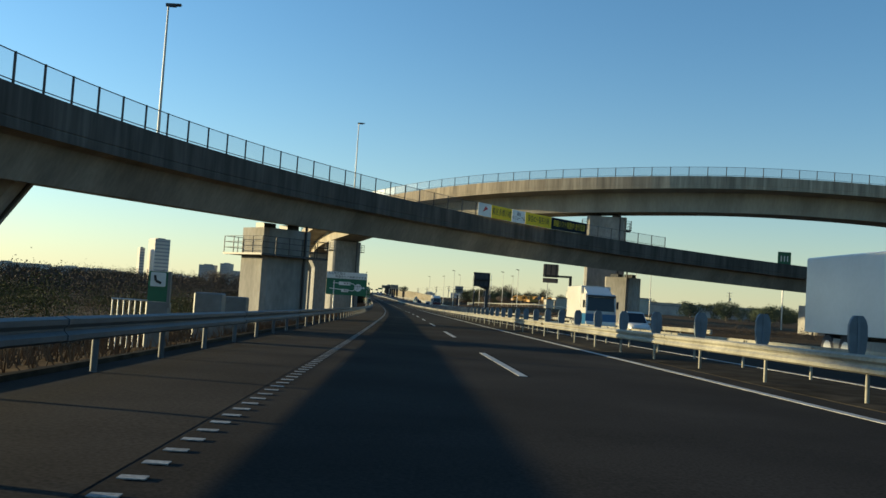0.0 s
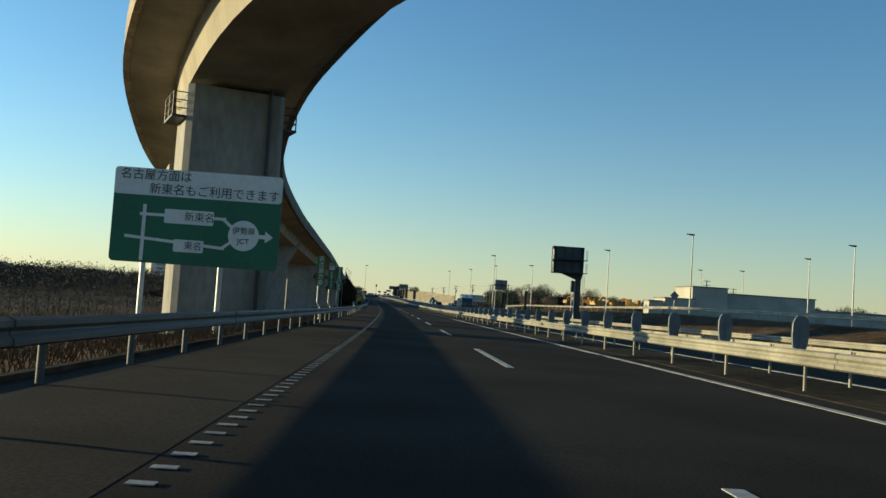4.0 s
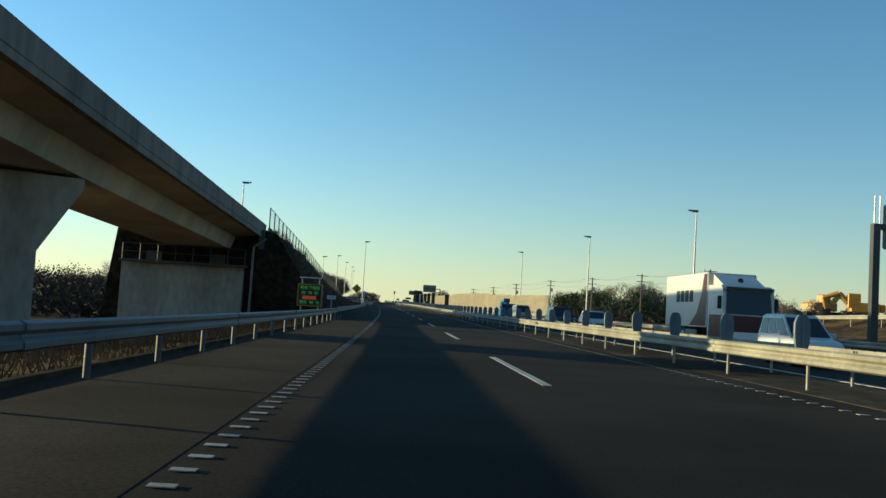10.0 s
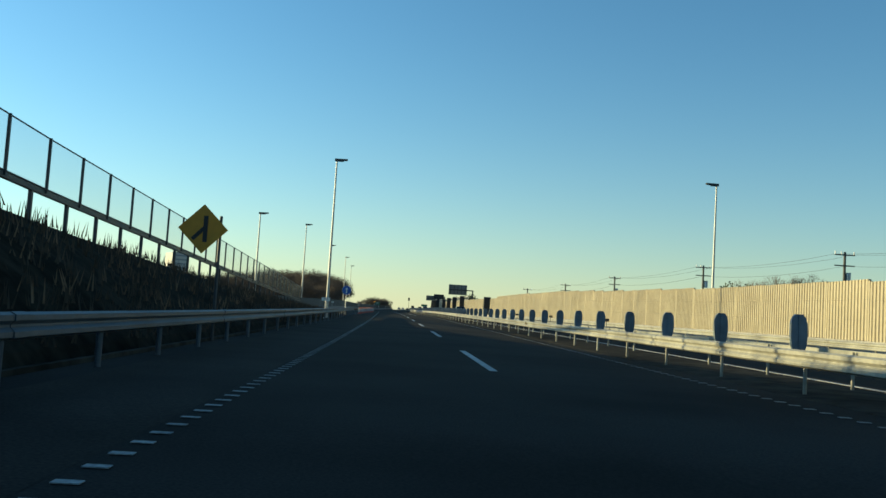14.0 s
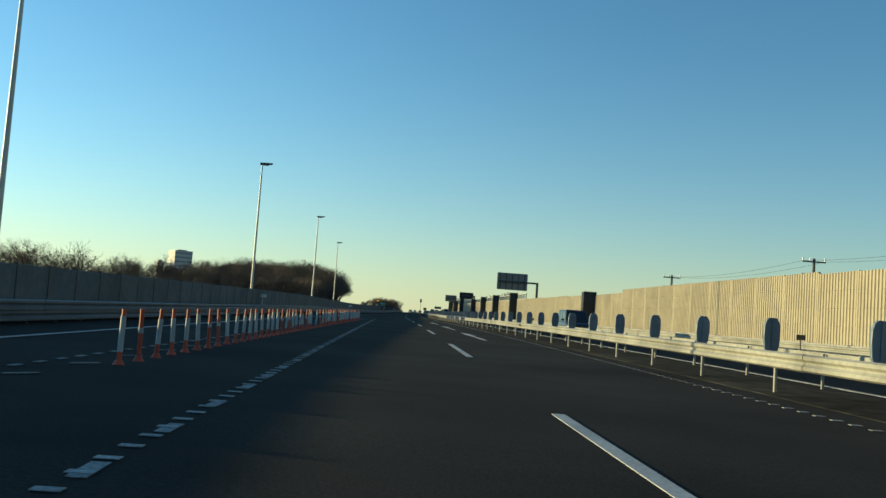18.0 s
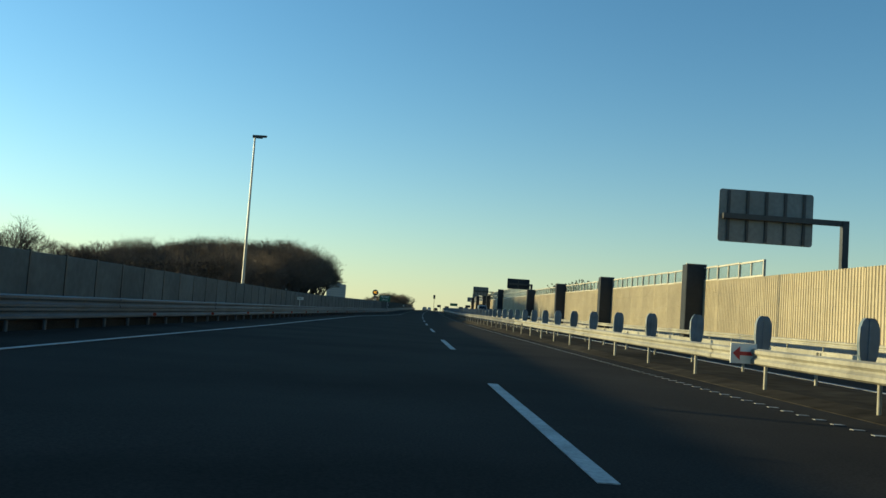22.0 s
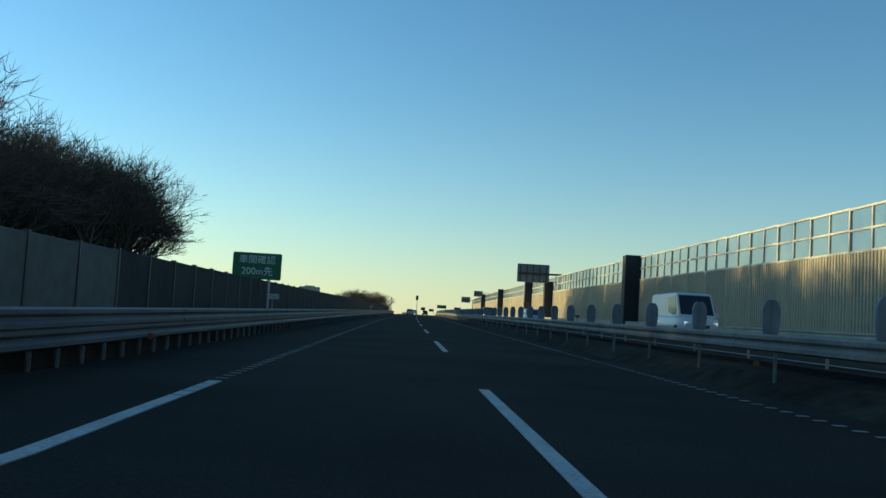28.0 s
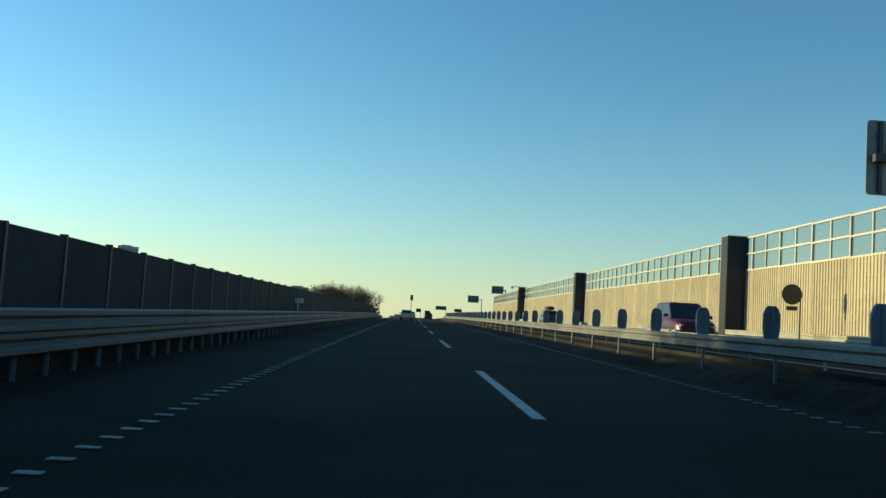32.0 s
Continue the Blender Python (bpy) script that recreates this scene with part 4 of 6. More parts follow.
# ---- lamps ----
def street_lamp(s, u, base, top, label, side=1, lean=0.0):
    """A tall tapered pole with a flat luminaire; side: where the head points."""
    t = thing("street_lamp", label, "street lamp", frame_at(s, u, base) @ pose(0, 0, 0, 0, lean), "street lamps")
    h = top - base
    part("pole", Solid().tube((0, 0, -0.4), (0, 0, h - 0.15), 0.11, 0.055, 10), POLE, t)
    part("base_plate", Solid().box(-0.2, 0.2, -0.2, 0.2, -0.3, 0.03), GALV, t)
    head = part("luminaire", Solid().loft([[Vector((x * side, y, z)) for x, y, z in ((-0.15, -0.1, h - 0.2), (0.75, -0.17, h - 0.12), (0.8, -0.17, h - 0.02), (-0.15, -0.1, h - 0.02))],
                                           [Vector((x * side, y, z)) for x, y, z in ((-0.15, 0.1, h - 0.2), (0.75, 0.17, h - 0.12), (0.8, 0.17, h - 0.02), (-0.15, 0.1, h - 0.02))]]), DARK, t)
    part("lens", Solid().box(0.25 * side - 0.2, 0.25 * side + 0.25, -0.1, 0.1, h - 0.215, h - 0.16), TINT, head)


LAMP = "slim pale lamp pole, flat dark head,"
for s, u, top in ((406.4, -6.75, 11.8), (461, -13.7, 11.4), (504.4, -12.9, 11.6), (546.3, -12.0, 11.9), (591.4, -12.6, 12.1)):
    street_lamp(s, u, 0, top, LAMP + " beside the road")
street_lamp(341.2, -19.1, 4.0, 13.3, LAMP + " on the ramp embankment")
street_lamp(429.4, -15.4, 0.4, 9.6, LAMP + " on the ramp embankment")
for s, u, top in ((277, 18.4, 11.7), (325.7, 25.5, 11.7), (359.5, 23.1, 11.5), (405.1, 21.5, 11.7), (284.5, 27.3, 10.6), (305.7, 41.2, 12.0), (266.5, 31.8, 11.9), (241.5, 32.1, 11.9),
                  (204.5, 32.9, 11.8), (231, 60, 12), (206, 53.6, 12), (195, 53.7, 12), (282, 62, 12), (275, 68, 12)):
    street_lamp(s, u, 0 if u < 22 else 1.0, top, LAMP + " beyond the opposite carriageway", -1)
street_lamp(57.5, -17.9, 8.2, 19.1, LAMP + " on the crossing ramp")
street_lamp(124.3, -8.9, 13.6, 25.5, LAMP + " on the loop ramp")
street_lamp(221.1, -21.2, 7.6, 19.5, LAMP + " on the ramp deck")
part("lamp_bracket", Solid().box(-0.5, 0.5, -0.4, 0.4, 13.4, 14.3, frame_at(124.6, -9.0)), DARK, loop_via)


# ---- signs ----
def panel(w, h, z, mat, t, name="panel", y=0.0, r=0.12, x=0.0):
    """A rounded sheet facing -y, its middle at height z."""
    pts = []
    for cx, cz, a0 in ((w / 2 - r, h / 2 - r, 0), (-w / 2 + r, h / 2 - r, 90), (-w / 2 + r, -h / 2 + r, 180), (w / 2 - r, -h / 2 + r, 270)):
        for i in range(5):
            a = radians(a0 + 22.5 * i)
            pts.append((x + cx + r * math.cos(a), z + cz + r * math.sin(a)))
    return part(name, Solid().loft([[Vector((px, y, pz)) for px, pz in pts], [Vector((px, y + 0.03, pz)) for px, pz in pts]]), mat, t)


def bars(t, mat, rows, y=-0.01, name="line"):
    """Flat strips (x0, z0, x1, z1, width) on a sign face."""
    for x0, z0, x1, z1, w in rows:
        a, b = Vector((x0, y, z0)), Vector((x1, y, z1))
        n = Vector((-(b - a).z, 0, (b - a).x)).normalized() * w / 2
        e = Vector((0, -0.006, 0))
        part(name, Solid().loft([[a + n, b + n, b - n, a - n], [a + n + e, b + n + e, b - n + e, a - n + e]]), mat, t)


# large direction sign by the loop pier
t = thing("direction_sign", "large green direction sign with a white heading panel", "road sign", frame_at(129.2, -9.3))
panel(5.65, 2.45, 3.2, GREEN, t, r=0.15)
panel(5.65, 0.92, 4.72, WHITE, t, "heading_panel", r=0.12, y=-0.02)
words("heading_text", "名古屋方面は", 0.40, INK, t, -1.45, -0.03, 4.94)
words("heading_text", "新東名もご利用できます", 0.40, INK, t, 0.55, -0.03, 4.48)
bars(t, WHITE, [(-1.75, 2.05, -1.75, 3.95, 0.12), (-1.9, 3.62, 1.0, 3.62, 0.1), (-2.35, 2.85, 1.0, 2.62, 0.1), (0.9, 3.62, 1.4, 3.2, 0.1), (0.9, 2.62, 1.4, 3.0, 0.1), (1.9, 3.1, 2.4, 3.1, 0.14)])
panel(1.65, 0.48, 3.6, WHITE, t, "name_plate", y=-0.025, r=0.05, x=-0.25)
panel(1.0, 0.42, 2.62, WHITE, t, "name_plate", y=-0.025, r=0.05, x=-0.2)
words("name_text", "新東名", 0.34, INK, t, 0.1, -0.03, 3.6)
words("name_text", "東名", 0.3, INK, t, -0.05, -0.03, 2.62)
ring = [(1.62 + 0.52 * math.cos(2 * math.pi * i / 24), 3.1 + 0.52 * math.sin(2 * math.pi * i / 24)) for i in range(24)]
part("junction_disc", Solid().loft([[Vector((x, -0.012, z)) for x, z in ring], [Vector((x, -0.002, z)) for x, z in ring]]), WHITE, t)
words("junction_text", "伊勢原", 0.26, INK, t, 1.62, -0.02, 3.25)
words("junction_text", "JCT", 0.26, INK, t, 1.62, -0.02, 2.9)
part("arrow_head", Solid().add([(2.35, -0.012, 2.9), (2.62, -0.012, 3.1), (2.35, -0.012, 3.3)], [(0, 1, 2)]), WHITE, t)
for x in (-1.7, 0.9):
    part("post", Solid().tube((x, 0.12, -1), (x, 0.12, 5.0), 0.09), GALV, t)


def tall_sign(s, u, text, w, h, top, label, head=""):
    t = thing("banner_sign", label, "road sign", frame_at(s, u))
    panel(w, h, top - h / 2, GREEN, t, r=0.03)
    n = len(text)
    z1 = top - (0.56 if head else 0.0)
    step = (z1 - top + h) / n
    for i, ch in enumerate(text):
        words("letter", ch, min(0.36, step * 0.98), WHITE, t, 0, -0.012, z1 - step * (i + 0.5))
    if head:
        panel(w - 0.06, 0.24, top - 0.16, GREEN, t, "route_mark", y=-0.012, r=0.02)
        words("route_text", head, 0.2, WHITE, t, 0, -0.03, top - 0.16)
        panel(w - 0.06, 0.26, top - 0.42, WHITE, t, "route_name", y=-0.012, r=0.02)
        words("route_text", "新東名", 0.17, INK, t, 0, -0.03, top - 0.42)
    part("post", Solid().tube((-0.12, 0.05, top - 0.05), (-0.12, 0.05, 0.95), 0.035).tube((-0.12, 0.05, 0.95), (0.05, 0.05, 0.7), 0.035).tube((0.05, 0.05, 0.7), (0.05, 0.05, -0.3), 0.035), GALV, t)


TALL = "tall narrow green sign with white vertical lettering"
tall_sign(153.0, -6.9, "名古屋方面", 0.48, 1.75, 3.72, TALL)
tall_sign(162.0, -6.85, "ご利用できます", 0.48, 1.92, 3.82, TALL + " and route mark", "E1A")
tall_sign(169.8, -6.75, ["海", "老", "名", "南", "JCT", "経", "由"], 0.46, 1.85, 3.78, TALL + " on the guard rail")


def kilo_sign(s, u, text, w, h, z, mat, ink, label):
    t = thing("distance_post", label, "road sign", frame_at(s, u))
    panel(w, h, z, mat, t, r=0.03)
    words("number", text, h * 0.72, ink, t, 0, -0.012, z)
    part("post", Solid().tube((0, 0.05, -0.3), (0, 0.05, z + h / 2 - 0.03), 0.03), GALV, t)


kilo_sign(205, -6.72, "16", 0.38, 0.42, 0.95, GREEN, WHITE, "small green kilometre post with a white number")
kilo_sign(205, 6.0, "16", 0.40, 0.42, 1.05, GREEN, WHITE, "small green kilometre post on the median")
kilo_sign(306.6, -6.8, "15.9", 0.60, 0.27, 1.37, WHITE, INK, "small white kilometre plate with a dark number")
for s, u in ((405.5, -6.8), (505, -12.1), (606, -10.55), (712.8, -7.25), (814.8, -7.25)):
    kilo_sign(s, u, "15." + str(round(9 - (s - 306.6) / 100)), 0.60, 0.24, 1.35, WHITE, INK, "small white kilometre plate with a dark number")

# lamp message board below the embankment
t = thing("message_board", "small electronic message board with green and red characters", "message board", frame_at(301.7, -7.9, 0.1) @ Matrix.Scale(0.93, 4))
panel(1.72, 1.55, 1.42, YELLOW, t, "border", r=0.03)
panel(1.58, 1.42, 1.42, BLACK, t, "screen", y=-0.02, r=0.02)
for z, s_ in ((1.92, "東名で現在"), (1.56, "約  70  分"), (0.90, "現在  90  分")):
    words("display_text", s_, 0.28, LED_GREEN, t, 0, -0.035, z)
part("display_block", Solid().box(-0.5, 0.45, -0.034, -0.026, 1.12, 1.36), LED_RED, t)
part("cabinet", Solid().box(-0.86, 0.86, 0.03, 0.35, 0.62, 2.2), DARK, t)
part("hood", Solid().box(-0.75, 0.75, -0.2, 0.35, 2.6, 2.66), WHITE, t)
for x in (-0.6, 0.6):
    part("post", Solid().tube((x, 0.2, -0.3), (x, 0.2, 2.62), 0.05), GALV, t)

# merge warning diamond
t = thing("warning_sign", "yellow diamond warning sign for a merging lane", "road sign", frame_at(361.9, -6.82))
dm = [(0, -0.62), (0.62, 0), (0, 0.62), (-0.62, 0)]
part("panel", Solid().loft([[Vector((x, 0, 2.75 + z)) for x, z in dm], [Vector((x, 0.02, 2.75 + z)) for x, z in dm]]), YELLOW, t)
bars(t, INK, [(0.06, 2.42, 0.06, 3.08, 0.11), (-0.25, 2.48, 0.04, 2.78, 0.1)], y=-0.004, name="symbol")
part("post", Solid().tube((0.42, 0.06, -0.3), (0.42, 0.06, 3.1), 0.04), DARK, t)
part("clamp", Solid().box(-0.3, 0.45, 0.02, 0.06, 2.7, 2.78), DARK, t)


def disc(r, z, n=28):
    return [(r * math.cos(2 * math.pi * i / n), z + r * math.sin(2 * math.pi * i / n)) for i in range(n)]


t = thing("direction_disc", "round blue sign with a white upward arrow", "road sign", frame_at(435.4, -6.72))
d = disc(0.47, 2.52)
part("rim", Solid().loft([[Vector((x, 0.002, z)) for x, z in disc(0.485, 2.52)], [Vector((x, 0.02, z)) for x, z in disc(0.485, 2.52)]]), WHITE, t)
part("panel", Solid().loft([[Vector((x, -0.006, z)) for x, z in d], [Vector((x, 0.0, z)) for x, z in d]]), BLUE, t)
bars(t, WHITE, [(0, 2.2, 0, 2.66, 0.12)], y=-0.008, name="arrow")
part("arrow_head", Solid().add([(-0.17, -0.014, 2.6), (0.17, -0.014, 2.6), (0, -0.014, 2.84)], [(0, 1, 2)]), WHITE, t)
part("post", Solid().tube((-0.02, 0.06, -0.3), (-0.02, 0.06, 3.0), 0.04), GALV, t)

# variable speed disc on the barrier
t = thing("speed_limit_sign", "round dark electronic speed limit sign with amber digits", "road sign", frame_at(678.5, -7.9))
part("ring", Solid().loft([[Vector((x, -0.01, z)) for x, z in disc(0.48, 3.28)], [Vector((x, 0.18, z)) for x, z in disc(0.48, 3.28)]]), DARK, t)
part("screen", Solid().loft([[Vector((x, -0.02, z)) for x, z in disc(0.37, 3.28)], [Vector((x, -0.012, z)) for x, z in disc(0.37, 3.28)]]), BLACK, t)
words("number", "80", 0.5, AMBER, t, 0, -0.03, 3.28)
part("cabinet", Solid().box(-0.3, 0.3, -0.02, 0.2, 2.45, 2.72), DARK, t)
for x in (-0.09, 0.09):
    part("post", Solid().tube((x, 0.1, -0.5), (x, 0.1, 2.8), 0.05), GALV, t)

t = thing("distance_check_sign", "green sign with white lettering standing above the noise barrier", "road sign", frame_at(711, -7.75))
panel(2.12, 1.16, 2.62, GREEN, t, r=0.07)
words("text", "車間確認", 0.40, WHITE, t, 0, -0.012, 2.88)
words("text", "200m先", 0.42, WHITE, t, 0.02, -0.012, 2.38)
part("post", Solid().tube((0.55, 0.08, -0.5), (0.55, 0.08, 3.1), 0.06), GALV, t)
# round orange markers under the rail
bead = Solid().loft([[Vector((x, 0.0, z)) for x, z in disc(0.06, 0, 12)], [Vector((x, 0.03, z)) for x, z in disc(0.045, 0, 12)]]).data("reflector", ORANGE)
for s in np.arange(560, 690, 8.0):
    tagged(part("reflector", bead, ORANGE, m=frame_at(s, rail_left(s) + 0.2, 0.33)), "small round orange reflector below the rail", "reflector", "rail reflectors")


def cantilever_sign(s, u0, u1, top, h, pole_u, label, ribs=4, low=None, mat=BACK, pole_mat=DARK, arm_at=0.52):
    """The back of an overhead sign on an L-shaped mast; it faces the other carriageway."""
    t = thing("overhead_sign", label, "road sign", frame_at(s, 0))
    w, c = u1 - u0, (u0 + u1) / 2
    panel(w, h, top - h / 2, mat, t, "sign_back", r=0.14, x=c)
    for i in range(ribs):
        x = u0 + w * (i + 0.5) / ribs
        part("rib", Solid().box(x - 0.06, x + 0.06, -0.1, -0.004, top - h + 0.06, top - 0.06), DARK, t)
    if low:
        panel(w, low, top - h - 0.12 - low / 2, mat, t, "lower_panel", r=0.05, x=c)
    zb = top - h * arm_at
    part("arm", Solid().box(min(u0 + 0.15, pole_u), max(u1, pole_u), -0.32, -0.1, zb - 0.13, zb + 0.13), pole_mat, t)
    part("mast", Solid().box(pole_u - 0.16, pole_u + 0.16, -0.37, -0.05, -0.5, zb + 0.13), pole_mat, t)
    part("base", Solid().box(pole_u - 0.4, pole_u + 0.4, -0.6, 0.2, -0.6, 0.12), PIER, t)
    return t


OVER = "grey overhead sign back on an L-shaped mast"
cantilever_sign(115.8, 16.1, 18.05, 7.5, 1.68, 19.6, "brown lattice back of an overhead sign above a lower plate", 3, 0.58, BROWNBACK, arm_at=0.9)
cantilever_sign(574, 13.5, 18.2, 8.05, 2.6, 19.7, OVER + " above the noise barrier", 5)
cantilever_sign(795.3, 13.35, 17.75, 8.35, 2.5, 19.25, OVER + " beside a barrier opening", 5)
t = cantilever_sign(688.2, 14.25, 18.1, 7.45, 1.75, 18.45, "dark back of a wide electronic message sign", 1, mat=HOUSING)
t = cantilever_sign(282, 19.4, 21.85, 7.05, 2.05, 18.95, "rounded grey sign back on a side mast", 1)
part("aerial", Solid().tube((18.9, -0.2, 6), (18.9, -0.2, 7.4), 0.03).tube((19.15, -0.2, 6), (19.15, -0.2, 7.4), 0.03), GALV, t)
cantilever_sign(1030, 20, 23.4, 10.6, 2.2, 24, OVER + " far along the road", 3)
cantilever_sign(1160, 18, 22.7, 10.9, 3.0, 24, OVER + " far along the road", 3)

# large message sign on a single mast
t = thing("gantry_board", "large dark electronic message sign seen from behind on a single mast", "message board", frame_at(203.3, 0))
part("cabinet", Solid().box(16.0, 19.7, 0.1, 0.9, 6.0, 9.15, bev=0.05), HOUSING, t)
for z in (6.05, 7.55):
    part("walkway", Solid().box(15.95, 20.0, -0.6, 0.1, z, z + 0.08), DARK, t)
rl = Solid()
for z in (6.13, 7.63):
    for x in (16.0, 19.95):
        rl.tube((x, -0.58, z), (x, -0.58, z + 1.1), 0.025, n=5).tube((x, 0.05, z), (x, 0.05, z + 1.1), 0.025, n=5)
        for h in (0.55, 1.1):
            rl.tube((x, -0.58, z + h), (x, 0.05, z + h), 0.022, n=5)
part("walkway_railing", rl, GALV, t)
for x in (16.9, 17.85, 18.8):
    for z in (6.2, 7.75):
        part("service_door", Solid().box(x - 0.42, x + 0.42, 0.07, 0.1, z, z + 1.25), DARK, t)
part("neck", Solid().loft([[Vector((x, y, z)) for x, y, z in ((17.2, 0.2, 6.0), (19.7, 0.2, 6.0), (19.7, 0.8, 6.0), (17.2, 0.8, 6.0))],
                           [Vector((x, y, z)) for x, y, z in ((18.8, 0.3, 5.4), (19.55, 0.3, 5.4), (19.55, 0.7, 5.4), (18.8, 0.7, 5.4))]]), DARK, t)
part("mast", Solid().box(18.85, 19.5, 0.22, 0.78, -0.5, 5.5), DARK, t)
# thin pale strip: sunlight on the mast's left face, painted by colour
part("lit_side", Solid().box(18.80, 18.846, 0.25, 0.75, -0.4, 5.3), POLE, t)
part("cabinet_box", Solid().box(18.4, 18.75, 0.25, 0.7, 3.9, 5.2), DARK, t)
ld = Solid().tube((19.75, 0.4, 0), (19.75, 0.4, 5.9), 0.02, n=5).tube((19.95, 0.4, 0), (19.95, 0.4, 5.9), 0.02, n=5)
for i in range(18):
    ld.tube((19.75, 0.4, 0.3 + 0.3 * i), (19.95, 0.4, 0.3 + 0.3 * i), 0.014, n=4)
part("ladder", ld, GALV, t)

# green sign beyond the crossing ramp
t = thing("far_sign", "small green sign with white marks on a post", "road sign", frame_at(125, 51.5))
panel(1.9, 1.9, 10.9, GREEN, t, r=0.08)
bars(t, WHITE, [(-0.45, 10.5, -0.45, 11.3, 0.16), (0, 10.5, 0, 11.3, 0.16), (0.45, 10.5, 0.45, 11.3, 0.16)], name="symbol")
part("post", Solid().tube((0, 0.1, -1), (0, 0.1, 11.7), 0.1), GALV, t)

# dark marker slabs
for s, u, z in ((259, 17.9, 4.1), (272, 24.1, 5.0)):
    t = thing("marker_pillar", "tall dark slab on a post beyond the opposite carriageway", "pillar", frame_at(s, u))
    part("slab", Solid().box(-0.22, 0.22, -0.1, 0.1, 1.3, z, bev=0.03), HOUSING, t)
    part("post", Solid().tube((0, 0, -0.3), (0, 0, 1.3), 0.06), DARK, t)
t = thing("round_sign", "round dark sign back on a post beside the barrier", "road sign", frame_at(808, 16.4))
part("plate", Solid().loft([[Vector((x, 0, z)) for x, z in disc(0.48, 3.0)], [Vector((x, 0.04, z)) for x, z in disc(0.48, 3.0)]]), DARK, t)
part("lower_plate", Solid().box(-0.25, 0.25, 0, 0.03, 2.25, 2.45), DARK, t)
part("post", Solid().tube((0.42, 0.08, -0.3), (0.42, 0.08, 3.1), 0.05), DARK, t)
for s in (420, 448, 476, 535, 560, 770):
    t = thing("wall_marker", "small brown marker on a short stake before the barrier", "marker", frame_at(s, 17.3, far_lift(s)))
    part("plate", Solid().box(-0.22, 0.22, 0, 0.03, 0.95, 1.2), DARK, t)
    part("stake", Solid().tube((0, 0.05, -0.2), (0, 0.05, 1.1), 0.03, n=6), DARK, t)
t = thing("distant_signal", "slim dark panel sign on a far roadside post", "road sign", frame_at(1372, -14.9))
part("panel", Solid().box(-0.9, 0.9, 0, 0.2, 11.5, 15.0), HOUSING, t)
part("post", Solid().tube((0, 0.3, -1), (0, 0.3, 11.6), 0.2), DARK, t)
for s, u, w, z in ((1290, 6, 6, 7.5), (1350, -9, 3, 6), (1400, 16, 5, 8), (1480, -8, 4, 6.5)):
    t = thing("distant_sign", "far green overhead sign panel on a post", "road sign", frame_at(s, u))
    part("panel", Solid().box(-w / 2, w / 2, 0, 0.1, z - 2.2, z), GREEN if s < 1300 else HOUSING, t)
    part("post", Solid().tube((w / 2, 0.2, -1), (w / 2, 0.2, z), 0.15), DARK, t)
t = thing("camera_mast", "slim mast with a long arm beside the barrier", "mast", frame_at(955, 22))
part("mast", Solid().tube((0, 0, -0.5), (0, 0, 8.0), 0.12), GALV, t)
part("arm", Solid().tube((0, 0, 7.9), (-3.2, 0, 7.9), 0.07), GALV, t)
part("housing", Solid().box(-3.4, -3.0, -0.2, 0.2, 7.5, 7.9), DARK, t)

# red arrow plates on the median rail
for s in (522.9, 530.8, 538.6, 546.6):
    t = thing("arrow_plate", "white plate with a red arrow on the median rail", "road sign", frame_at(s, 4.88, 0.66, 8), "arrow plates")
    part("plate", Solid().box(-0.26, 0.26, -0.01, 0.01, -0.17, 0.2), WHITE, t)
    part("arrow_bar", Solid().box(-0.1, 0.2, -0.02, -0.012, -0.02, 0.05), RED, t)
    part("arrow_head", Solid().loft([[Vector(p) for p in ((-0.22, -0.02, 0.015), (-0.08, -0.02, -0.11), (-0.08, -0.02, 0.14))], [Vector(p) for p in ((-0.22, -0.012, 0.015), (-0.08, -0.012, -0.11), (-0.08, -0.012, 0.14))]]), RED, t)

# flexible delineators between the lanes
tube_o = Solid().tube((0, 0, 0.03), (0, 0, 0.78), 0.036, 0.031, 10).data("tube", ORANGE)
sleeve = {}
for k, (a, b) in enumerate(((0.42, 0.5), (0.18, 0.68), (0.22, 0.62))):
    sleeve[k] = Solid().tube((0, 0, a), (0, 0, b), 0.040, 0.038, 10).data("white_sleeve", SLEEVE)
foot = Solid().tube((0, 0, 0), (0, 0, 0.07), 0.085, 0.045, 10).data("foot", ORANGE)
rng = random.Random(3)
for i in range(64):
    s = 446.65 + 0.93 * i
    if i in (27, 29, 40, 51):
        t = thing("delineator_post", "snapped orange lane post with only its foot", "lane post", frame_at(s, -5.67 + 0.0175 * i, 0), "lane posts")
        part("foot", foot, ORANGE, t)
        continue
    t = thing("delineator_post", "orange flexible lane post with a white sleeve", "lane post", frame_at(s, -5.67 + 0.0175 * i, 0) @ pose(0, 0, 0, rng.uniform(-3, 3), rng.uniform(-3, 3)), "lane posts")
    part("tube", tube_o, ORANGE, t)
    part("white_sleeve", sleeve[rng.choice((0, 1, 1, 2))], SLEEVE, t)
    part("foot", foot, ORANGE, t)

# emergency telephone and cabinets near the start
t = thing("telephone_box", "green and white emergency telephone sign on a grey cabinet", "telephone", frame_at(22.5, -8.03))
part("cabinet", Solid().box(-0.26, 0.26, 0, 0.4, -0.6, 0.82, bev=0.03), BACK, t)
panel(0.46, 0.72, 1.19, GREEN, t, r=0.03)
panel(0.36, 0.34, 1.36, WHITE, t, "symbol_plate", y=-0.02, r=0.03)
bars(t, INK, [(-0.08, 1.46, -0.05, 1.33, 0.06), (-0.05, 1.33, 0.08, 1.27, 0.06)], y=-0.03, name="handset")
part("side_post", Solid().box(0.235, 0.30, -0.02, 0.1, 0.7, 1.56), BACK, t)
